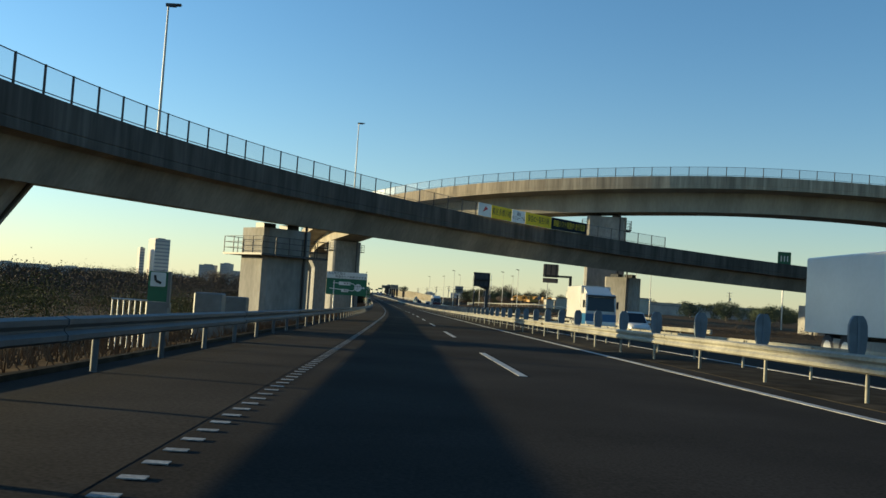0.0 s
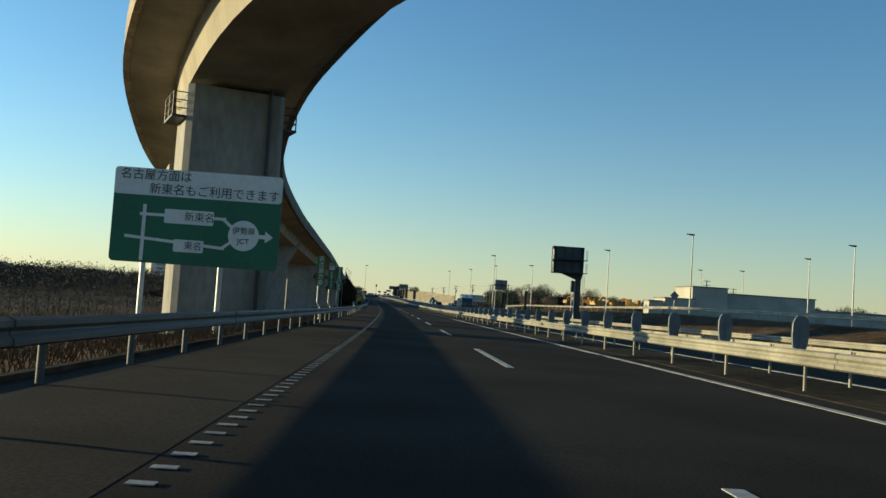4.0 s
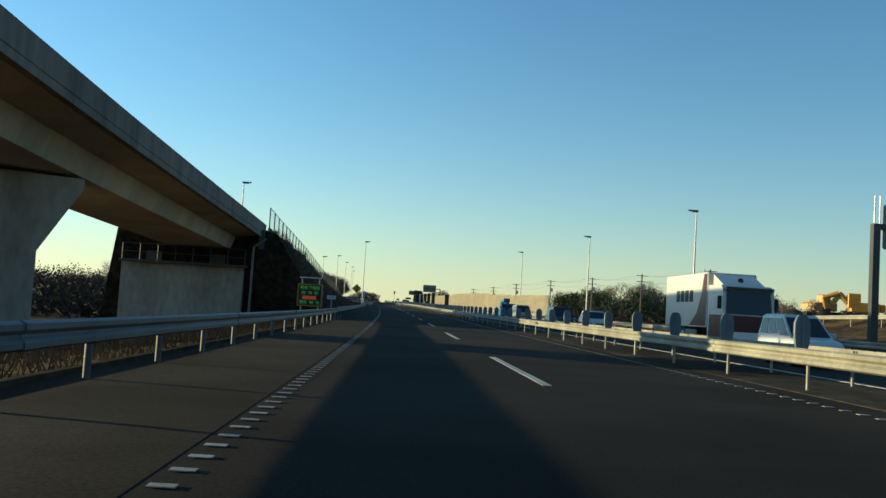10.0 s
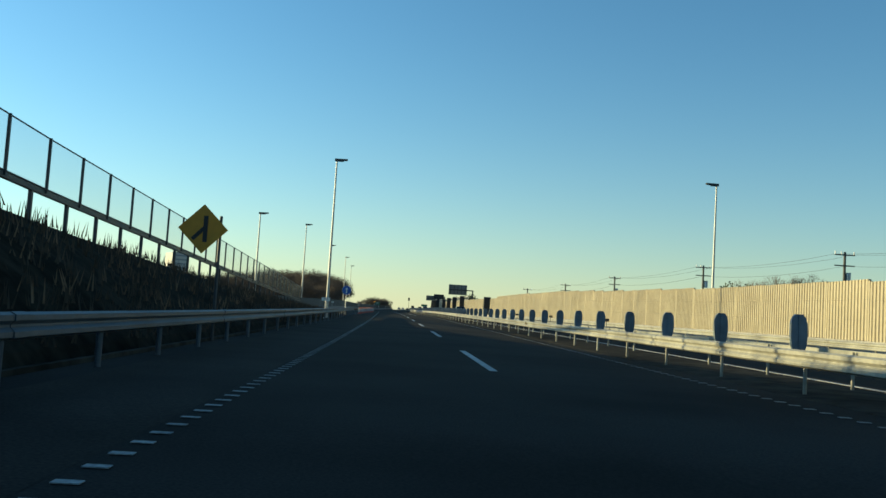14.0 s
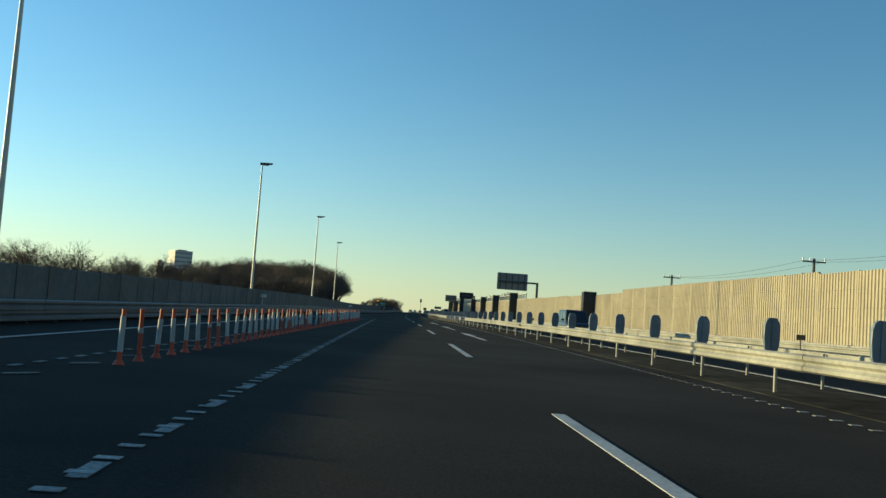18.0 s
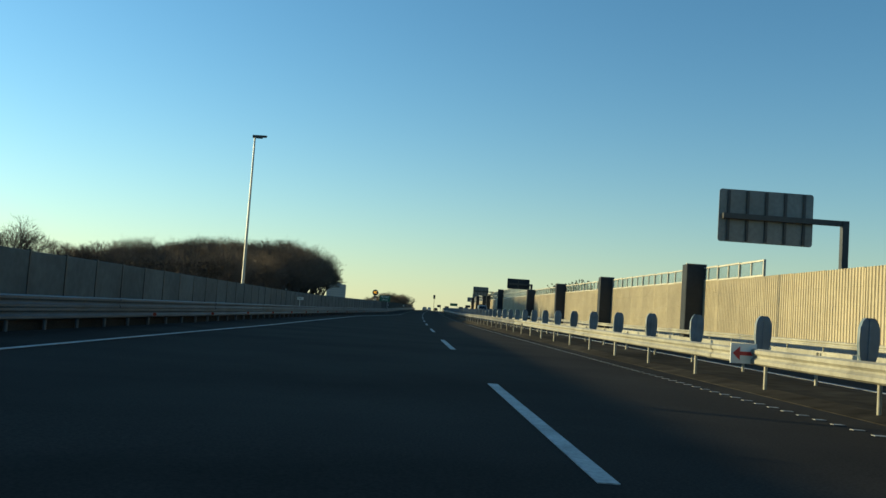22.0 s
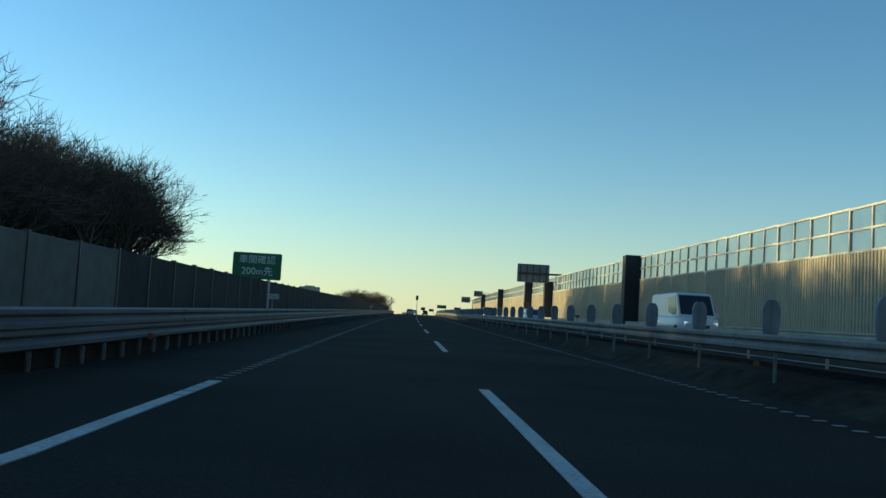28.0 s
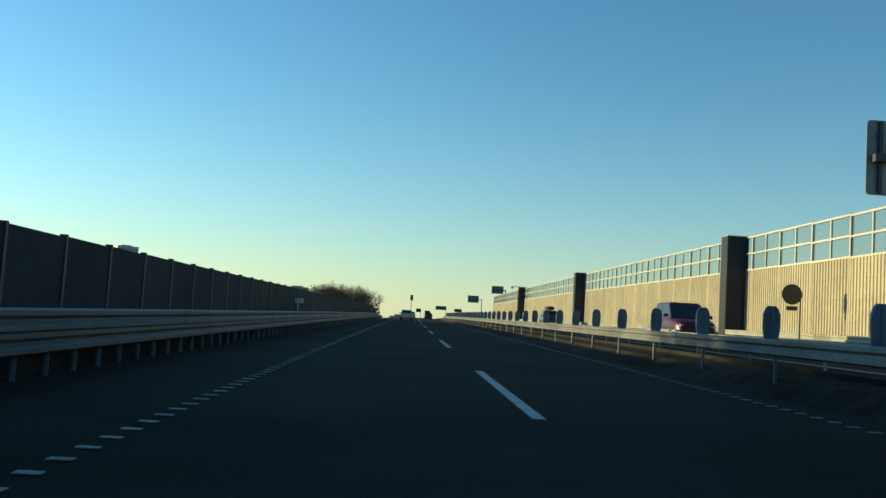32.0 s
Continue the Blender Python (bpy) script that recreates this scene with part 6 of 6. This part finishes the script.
for s, u, w, h in ((520, 118, 9, 5.5), (538, 126, 8, 5), (548, 140, 9, 6), (560, 152, 10, 5.5), (505, 135, 8, 5), (470, 160, 9, 5.5), (430, 165, 9, 5.5), (600, 120, 9, 5.5), (470, 85, 9, 4.4), (455, 92, 8, 4.0)):
    house(s, u, w, 8, h, 2.0, rng.uniform(-25, 25), "two-storey house with a dark pitched roof beyond the field")


def hall(s, u, w, d, h, base, turn, label, mat=WHITE, cat="building"):
    """A flat-roofed shed or plant building."""
    t = thing("shed_building", label, cat, frame_at(s, u, base, turn))
    part("wall", Solid().box(-w / 2, w / 2, -d / 2, d / 2, -2.0, h), mat, t)
    part("roof", Solid().box(-w / 2 - 0.15, w / 2 + 0.15, -d / 2 - 0.15, d / 2 + 0.15, h, h + 0.18), BACK, t)
    k = max(1, int(d / 6))
    for i in range(k):
        y = -d / 2 + d * (i + 0.5) / k
        part("vent", Solid().box(-w / 2 - 0.08, -w / 2, y - 0.4, y + 0.4, h * 0.5, h * 0.5 + 0.5), BACK, t)


hall(256, 52.6, 6.2, 9, 5.2, 2.1, 0, "tall cream flat-roofed equipment building on the bank", CREAM)
hall(258, 64.5, 16, 8, 4.4, 2.1, 0, "long cream flat-roofed equipment building on the bank", CREAM)
hall(254, 47.2, 5.2, 6, 2.95, 2.1, 0, "low cream equipment hut on the bank", CREAM)
hall(252, 42.8, 2.2, 3, 2.3, 2.1, 0, "small cream equipment hut on the bank", CREAM)
t = thing("diamond_sign", "dark diamond sign back on a bank post", "road sign", frame_at(206, 31.5, rise(206)))
part("plate", Solid().loft([[Vector((x, y, 2.3 + z)) for x, z in ((0, -0.55), (0.55, 0), (0, 0.55), (-0.55, 0))] for y in (0, 0.03)]), BACK, t)
part("post", Solid().tube((0, 0.06, -0.3), (0, 0.06, 2.7), 0.04), GALV, t)
hall(290, 95, 34, 16, 3.9, 1.2, 5, "long low pale warehouse beyond the side road", HOUSEWALL)
hall(420, 150, 60, 24, 6.5, 0, 0, "long pale warehouse in the distance", HOUSEWALL)
hall(331.8, 30.6, 2.1, 2.0, 1.0, 0.75, 0, "small cream box beside the guard rail", CREAM)
hall(640, -230, 30, 14, 9, -2, 0, "pale low building behind the far trees", HOUSEWALL)


def tower(s, u, w, d, h, label, turn=0.0, base=-9):
    t = thing("tower_block", label, "building", frame_at(s, u, base, turn), "city skyline")
    part("wall", Solid().box(-w / 2, w / 2, -d / 2, d / 2, 0, h), TOWERWALL, t)
    part("roof", Solid().box(-w / 2, w / 2, -d / 2, d / 2, h, h + 1.2), BACK, t)
    part("plant_room", Solid().box(-w / 4, w / 4, -d / 4, d / 4, h + 1.2, h + 4), TOWERWALL, t)
    n = min(12, int(h / 5))
    for k in range(n):
        z = h * (k + 0.5) / n
        part("window_band", Solid().box(-w / 2 + 1, w / 2 - 1, -d / 2 - 0.3, -d / 2, z - h / n * 0.2, z + h / n * 0.2), BAND, t)


def on_skyline(x_deg, dist):
    """Chainage and offset of a far place seen x degrees left of the first stretch's heading."""
    x_deg += 0.7
    return dist * math.cos(radians(x_deg)), -dist * math.sin(radians(x_deg))


for a, dist, w, d, h in ((14.2, 2900, 46, 58, 132), (15.2, 2900, 15, 20, 102), (11.3, 3000, 50, 30, 66), (10.2, 3000, 34, 30, 74), (9.7, 3000, 60, 34, 50), (17.4, 3000, 90, 30, 30), (19, 2800, 60, 30, 30), (20.6, 2700, 90, 30, 26),
                         (22.3, 2600, 50, 24, 30), (16.4, 2800, 60, 30, 24), (13.0, 2800, 60, 30, 26), (12.2, 2700, 80, 30, 20), (8.7, 2900, 28, 24, 62), (18.2, 2800, 50, 24, 28), (21.5, 2650, 60, 24, 24), (23.6, 2600, 60, 24, 22)):
    s, u = on_skyline(a, dist)
    tower(s, u, w, d, h, "pale high-rise block on the city skyline" if h > 50 else "low apartment block on the city skyline", 36 if h > 100 else -8)
tower(2724, -335, 44, 30, 62, "flat-topped apartment tower in the distance", 5)
for i in range(26):
    s = rng.uniform(1500, 2600)
    u = rng.uniform(-420, -60) if i % 2 else rng.uniform(70, 520)
    tower(s, u, rng.uniform(20, 60), 20, rng.uniform(4.5, 6.5) if u < 0 else rng.uniform(9, 14), "low apartment block on the horizon", 0, -3)


# ---- yellow machines on the field ----
def excavator(s, u, turn, label):
    t = thing("excavator", label, "excavator", frame_at(s, u, field(s) * (1 - 0.2 * max(0, u - 50) / 80), turn), "construction machines")
    for y in (-1.1, 1.1):
        part("track", Solid().loft([[Vector((x, y + o, z)) for x, z in ((-1.9, 0.35), (-1.6, 0), (1.6, 0), (1.9, 0.35), (1.6, 0.75), (-1.6, 0.75))] for o in (-0.3, 0.3)]), BLACK, t)
    part("body", Solid().box(-2.0, 1.2, -1.25, 1.25, 0.85, 1.9, bev=0.12), MACHINE, t)
    cab = part("cab", Solid().box(0.1, 1.5, 0.1, 1.25, 1.3, 2.95, bev=0.1), MACHINE, t)
    part("window", Solid().box(1.5, 1.53, 0.25, 1.1, 1.7, 2.75), TINT, cab)
    part("counterweight", Solid().box(-2.6, -2.0, -1.2, 1.2, 0.9, 1.8, bev=0.15), MACHINE, t)
    boom = [Vector(p) for p in ((0.9, -0.3, 1.5), (2.3, -0.3, 2.95), (4.0, -0.3, 2.35))]
    part("boom", Solid().tube(boom[0], boom[1], 0.36, 0.34, 6).tube(boom[1], boom[2], 0.34, 0.24, 6), MACHINE, t)
    part("stick", Solid().tube(boom[2], (3.7, -0.3, 0.95), 0.22, 0.16, 6), MACHINE, t)
    part("bucket", Solid().loft([[Vector((x, y, z)) for x, z in ((3.2, 1.1), (4.2, 1.0), (4.0, 0.3), (3.2, 0.4))] for y in (-0.8, 0.2)]), BLACK, t)


for i, (s, u) in enumerate(((354, 52), (346, 52.5), (340, 54), (334, 53), (328, 52), (349, 62), (338, 66), (330, 62))):
    excavator(s, u, (20, 160, 75, -30, 200, 110, 40, 150)[i], "yellow excavator parked on the bare field")


# ---- vehicles ----
wheel_t = Solid().tube((-0.1, 0, 0), (0.1, 0, 0), 0.31, n=16).data("tyre", BLACK)
wheel_r = Solid().tube((-0.105, 0, 0), (0.105, 0, 0), 0.19, n=12).data("rim", GALV)


def wheels(t, pos, k=1.0):
    for x, y in pos:
        w = part("wheel", wheel_t, BLACK, t, m=pose(x, y, 0.31 * k) @ Matrix.Scale(k, 4))
        part("rim", wheel_r, GALV, w)


def car(s, u, paint, label, length=4.3, width=1.72, height=1.6, van=False, turn=180, lights=False, name="car", cargo=False, z=None, cargo_van=False):
    """A hatchback, van or minivan; its front points along +y before turning."""
    t = thing(name, label, name.replace("_", " "), frame_at(s, u, (far_lift(s) if u > 6 else 0.0) if z is None else z, turn))
    L, H, W = length / 2, height, width / 2
    nose = 0.75 if cargo_van else 1.05 if van else 1.25
    belt = H * (0.52 if cargo_van else 0.57 if van else 0.62)
    rows = [(-L, 0.84, 0.42, 0.93), (-L + 0.07, 0.93, 0.32, 1.0), (-L + 0.4, 1.0, 0.26, 1.0), (0, 1.0, 0.24, 1.0), (L - nose, 1.0, 0.26, 1.0), (L - 0.45 * nose, 0.97, 0.26, 0.93), (L - 0.12, 0.90, 0.28, 0.84), (L, 0.78, 0.36, 0.68)]
    rings = []
    for y, fw, z0, fz in rows:
        w, b = W * fw, belt * fz
        half = [(0.86 * w, z0), (0.98 * w, z0 + 0.12), (w, z0 + 0.45 * (b - z0)), (0.985 * w, b - 0.12), (0.92 * w, b - 0.02), (0.6 * w, b + 0.015)]
        rings.append([Vector((x, y, zz)) for x, zz in half] + [Vector((-x, y, zz)) for x, zz in reversed(half)])
    part("body", Solid().loft(rings, smooth=True), paint, t)
    # cabin: a frustum from the belt line to the roof
    wb, wt, zt = 0.92 * W, 0.76 * W if not cargo_van else 0.86 * W, H - 0.07
    yr0, yr1 = (-L + 0.06, -L + 0.16) if van else (-L + 0.22, -L + 0.75)
    yf0, yf1 = L - nose + 0.22, L - nose - (0.42 if cargo_van else 0.62 if van else 0.60)
    low = [Vector(c) for c in ((-wb, yr0, belt - 0.03), (wb, yr0, belt - 0.03), (wb, yf0, belt - 0.05), (-wb, yf0, belt - 0.05))]
    top = [Vector(c) for c in ((-wt, yr1, zt), (wt, yr1, zt), (wt, yf1, zt), (-wt, yf1, zt))]
    crown = [Vector((c.x * 0.86, (c.y - 0.5 * (yr1 + yf1)) * 0.92 + 0.5 * (yr1 + yf1), H)) for c in top]
    part("cabin", Solid().loft([low, top, crown]), paint, t)

    def pane(part_name, a, b, c, d, f0, f1, g0, g1):
        n = (b - a).cross(d - a).normalized() * 0.012
        spot = lambda f, g: (a.lerp(b, f)).lerp(d.lerp(c, f), g)
        q = [spot(f0, g0), spot(f1, g0), spot(f1, g1), spot(f0, g1)]
        if n.dot(q[0] - Vector((0, 0, belt))) < 0:
            n = -n
        part(part_name, Solid().loft([[v - n for v in q], [v + n for v in q]]), TINT, t)

    pane("windscreen", low[2], low[3], top[3], top[2], 0.05, 0.95, 0.10, 0.95)
    pane("rear_window", low[0], low[1], top[1], top[0], 0.08, 0.92, 0.25, 0.90)
    spans = ((0.66, 0.94),) if cargo_van else ((0.05, 0.30), (0.34, 0.60), (0.64, 0.94)) if van else ((0.10, 0.50), (0.54, 0.94))
    for f0, f1 in spans:
        pane("side_window", low[1], low[2], top[2], top[1], f0, f1, 0.16, 0.90)
        pane("side_window", low[0], low[3], top[3], top[0], f0, f1, 0.16, 0.90)
    lit = HEADLAMP if lights else WHITE
    for sx in (-1, 1):
        part("headlight", Solid().loft([[Vector((sx * W * x, y, zz)) for x, zz in ((0.45, belt * 0.60), (0.80, belt * 0.64), (0.82, belt * 0.76), (0.50, belt * 0.72))] for y in (L - 0.2, L - 0.035)]), lit, t)
        part("tail_light", Solid().box(sx * W * 0.80 - 0.07, sx * W * 0.80 + 0.07, -L - 0.015, -L + 0.1, belt * 0.62, belt * 0.98, bev=0.02), RED, t)
        part("mirror", Solid().box(sx * (W + 0.07) - 0.1, sx * (W + 0.07) + 0.1, yf0 - 0.42, yf0 - 0.3, belt + 0.02, belt + 0.17, bev=0.03), paint, t)
    part("bumper", Solid().box(-W * 0.8, W * 0.8, L - 0.1, L + 0.03, 0.26, 0.44, bev=0.04), BLACK, t)
    part("grille", Solid().box(-W * 0.42, W * 0.42, L - 0.1, L + 0.006, belt * 0.52, belt * 0.64), DARK, t)
    part("number_plate", Solid().box(-0.17, 0.17, L + 0.02, L + 0.04, 0.36, 0.50), WHITE, t)
    for sx in (-1, 1):
        for y in (-L + 0.75, L - 0.8):
            part("wheel_arch", Solid().tube((sx * (W - 0.25), y, 0.33), (sx * (W + 0.006), y, 0.33), 0.375, n=18), BLACK, t)
    wheels(t, [(sx * (W - 0.075), sy) for sx in (-1, 1) for sy in (-L + 0.75, L - 0.8)])
    if cargo:
        part("roof_box", Solid().box(-0.4, 0.4, -L + 0.8, 0.6, H + 0.06, H + 0.42, bev=0.1), BLACK, t)
    return t


def truck(s, u, cab_mat, label, box_mat=CAR_WHITE, length=11.0, turn=180):
    t = thing("truck", label, "truck", frame_at(s, u, 0.0, turn))
    L = length
    part("cargo_box", Solid().box(-1.24, 1.24, -L + 2.2, -0.1, 1.0, 3.7, bev=0.05), box_mat, t)
    part("chassis", Solid().box(-0.5, 0.5, -L + 2.3, 1.8, 0.6, 0.98), BLACK, t)
    part("side_guard", Solid().box(-1.2, -1.14, -L + 4.4, -1.6, 0.45, 0.85).box(1.14, 1.2, -L + 4.4, -1.6, 0.45, 0.85), BACK, t)
    cab = part("cab", Solid().loft([[Vector((x, y, z)) for y, z in ((0.05, 0.5), (2.15, 0.5), (2.2, 1.6), (2.0, 2.9), (1.7, 3.05), (0.05, 3.05))] for x in (-1.22, 1.22)]), cab_mat, t)
    part("windscreen", Solid().loft([[Vector((x, y + 0.03, z)) for x, y, z in ((-1.1, 2.19, 1.68), (1.1, 2.19, 1.68), (1.05, 2.03, 2.75), (-1.05, 2.03, 2.75))],
                                     [Vector((x, y, z)) for x, y, z in ((-1.1, 2.19, 1.68), (1.1, 2.19, 1.68), (1.05, 2.03, 2.75), (-1.05, 2.03, 2.75))]]), TINT, cab)
    part("visor", Solid().box(-1.15, 1.15, 2.0, 2.25, 2.8, 2.95), DARK, cab)
    part("grille", Solid().box(-0.9, 0.9, 2.18, 2.24, 0.95, 1.45), DARK, cab)
    part("bumper", Solid().box(-1.22, 1.22, 2.05, 2.32, 0.4, 0.85, bev=0.04), WHITE, cab)
    part("wind_deflector", Solid().loft([[Vector((x, y, z)) for y, z in ((0.1, 3.05), (1.5, 3.05), (0.1, 3.6))] for x in (-1.0, 1.0)]), cab_mat, cab)
    for sx in (-1, 1):
        part("headlight", Solid().box(sx * 0.95 - 0.18, sx * 0.95 + 0.18, 2.3, 2.345, 0.5, 0.72), WHITE, cab)
        part("mirror", Solid().box(sx * 1.36 - 0.08, sx * 1.36 + 0.08, 1.95, 2.05, 1.9, 2.5), BLACK, cab)
    wheels(t, [(sx * 1.05, y) for sx in (-1, 1) for y in (1.3, -L + 4.0, -L + 5.3)], 1.55)
    return t


t = truck(75.0, 13.9, CAR_WHITE, "white box truck with a blue lower cab on the opposite carriageway", length=8.2)
part("blue_front", Solid().box(-1.235, 1.235, 0.3, 2.262, 0.55, 1.45), CAR_BLUE, t)
car(60, 13.3, CAR_WHITE, "small white van on the opposite carriageway", 3.4, 1.5, 1.68, van=True, name="van")
truck(24.5, 13.9, CAR_WHITE, "box truck with a tall white body on the opposite carriageway")
t = truck(286, 14.1, CAR_WHITE, "pale box truck with a maroon lower cab and dark side marks", length=9.0)
part("maroon_front", Solid().box(-1.235, 1.235, 0.3, 2.262, 0.55, 1.62), CAR_RED, t, "maroon lower cab")
part("roof_badge", Solid().tube((0, 0.9, 3.27), (0, 1.02, 3.32), 0.14, n=10), INK, t)
for side in (-1, 1):
    x = side * 1.244
    part("side_stripe", Solid().loft([[Vector((x + side * e, y, z)) for y, z in ((-0.15, 1.05), (-2.6, 1.05), (-1.5, 1.7), (-0.9, 2.6), (-0.55, 3.62), (-0.15, 3.62))] for e in (0.0, 0.006)]), CAR_RED, t, "maroon stripe sweeping up the side")
    for k in range(4):
        part("side_mark", Solid().box(min(x, x + side * 0.006), max(x, x + side * 0.006), -2.7 - 0.72 * k, -2.15 - 0.72 * k, 2.25, 2.85), INK, t)
car(270, 10.3, CAR_WHITE, "small white car on the opposite carriageway", 3.4, 1.48, 1.6, van=True)
car(311, 10.3, CAR_DARK, "dark minivan on the opposite carriageway", 4.6, 1.7, 1.75, van=True, name="minivan")
car(314, 13.6, CAR_WHITE, "white minivan on the opposite carriageway", 4.6, 1.7, 1.6)
car(232, 33.5, CAR_SILVER, "silver car on the side road", 4.6, 1.75, 1.75, van=True)
car(339, 11.5, CAR_CREAM, "cream white minivan on the opposite carriageway", 4.6, 1.75, 1.85, van=True, name="minivan")
car(496, 10.4, CAR_DARK, "dark blue minivan on the opposite carriageway", 4.6, 1.75, 1.85, van=True, name="minivan")
car(712.7, 11.65, CAR_WHITE, "white high-roofed panel van with lit headlamps on the opposite carriageway", 5.3, 1.8, 2.15, van=True, lights=True, name="van", cargo_van=True)
car(752.5, 10.1, CAR_SILVER, "silver car on the opposite carriageway", 4.3, 1.68, 1.4)
t = car(805.2, 10.4, CAR_RED, "wine red off-road car with silver lower sides on the opposite carriageway", 4.5, 1.76, 1.78, name="off_road_car")
part("lower_cladding", Solid().box(-0.9, 0.9, -2.22, 2.215, 0.34, 0.62, bev=0.03), CAR_SILVER, t)
car(865, 13.8, CAR_DARK, "dark off-road car with a roof box on the opposite carriageway", 4.5, 1.75, 1.85, name="off_road_car", cargo=True)
car(895, -1.9, CAR_SILVER, "silver hatchback ahead on the carriageway", 4.3, 1.7, 1.5, turn=0)
car(985, -1.9, CAR_WHITE, "white car ahead on the carriageway", 4.3, 1.7, 1.6, turn=0)
car(955, 1.8, CAR_DARK, "dark car ahead on the carriageway", 4.3, 1.7, 1.5, turn=0)
car(372, -53.5, CAR_SILVER, "silver car on the lane beyond the viaduct", 4.3, 1.7, 1.6, turn=80, z=-0.95)

# blue crane lorry
t = thing("crane_truck", "blue lorry with a folded teal crane arm on the opposite carriageway", "truck", frame_at(358.2, 12.5, 0, 180) @ Matrix.Scale(0.88, 4))
cab = part("cab", Solid().loft([[Vector((x, y, z)) for y, z in ((0.1, 0.45), (1.75, 0.45), (1.8, 1.25), (1.5, 2.25), (0.1, 2.3))] for x in (-0.98, 0.98)]), CAR_BLUE, t)
part("windscreen", Solid().loft([[Vector((x, y + e, z)) for x, y, z in ((-0.88, 1.78, 1.32), (0.88, 1.78, 1.32), (0.84, 1.53, 2.15), (-0.84, 1.53, 2.15))] for e in (0.03, 0.0)]), TINT, cab)
for sx in (-1, 1):
    part("headlight", Solid().box(sx * 0.75 - 0.14, sx * 0.75 + 0.14, 1.76, 1.82, 0.6, 0.78), WHITE, cab)
part("bumper", Solid().box(-0.98, 0.98, 1.7, 1.86, 0.35, 0.56), WHITE, cab)
part("bed", Solid().box(-0.98, 0.98, -4.2, 0.0, 0.7, 1.5, bev=0.03), CRANE, t)
part("turret", Solid().box(-0.5, 0.5, -3.4, -2.4, 1.5, 2.2, bev=0.06), CRANE, t)


def arm(name, a, b, w0, h0, w1, h1, mat):
    """A tapering box arm between two places."""
    a, b = Vector(a), Vector(b)
    up = Vector((0, 0, 1)) - (b - a).normalized() * (b - a).normalized().z
    part(name, Solid().loft([[q + Vector((sx * w / 2, 0, 0)) + up.normalized() * sz * h / 2 for sx, sz in ((-1, -1), (1, -1), (1, 1), (-1, 1))] for q, w, h in ((a, w0, h0), (b, w1, h1))]), mat, t)


arm("boom", (-0.1, -4.3, 1.95), (0.0, 0.9, 2.62), 0.5, 0.42, 0.4, 0.36, CRANE)
arm("upper_boom", (0.42, 1.0, 2.85), (0.46, -3.4, 2.35), 0.3, 0.28, 0.26, 0.24, CRANE)
arm("ram", (-0.38, -2.6, 1.9), (-0.34, 0.1, 2.36), 0.1, 0.1, 0.09, 0.09, DARK)
part("knuckle", Solid().loft([[Vector((x, y, z)) for y, z in ((0.6, 2.45), (1.0, 2.42), (1.28, 2.6), (1.3, 2.85), (1.1, 3.0), (0.7, 2.95))] for x in (-0.25, 0.62)]), CAR_BLUE, t)
part("hose", Solid().tube((0.1, 1.3, 2.9), (0.1, 1.5, 2.7), 0.035, n=6).tube((0.1, 1.5, 2.7), (0.1, 1.25, 2.45), 0.035, n=6), BLACK, t)
part("basket", Solid().box(-0.7, 0.3, -5.2, -4.4, 2.1, 2.75, bev=0.04), DARK, t)
part("wiper", Solid().box(-0.5, 0.3, 1.79, 1.82, 1.33, 1.36), BLACK, cab)
for sx in (-1, 1):
    part("mirror", Solid().box(sx * 1.12 - 0.07, sx * 1.12 + 0.07, 1.6, 1.66, 1.5, 1.85), BLACK, cab)
wheels(t, [(sx * 0.82, y) for sx in (-1, 1) for y in (1.0, -3.2)], 1.15)
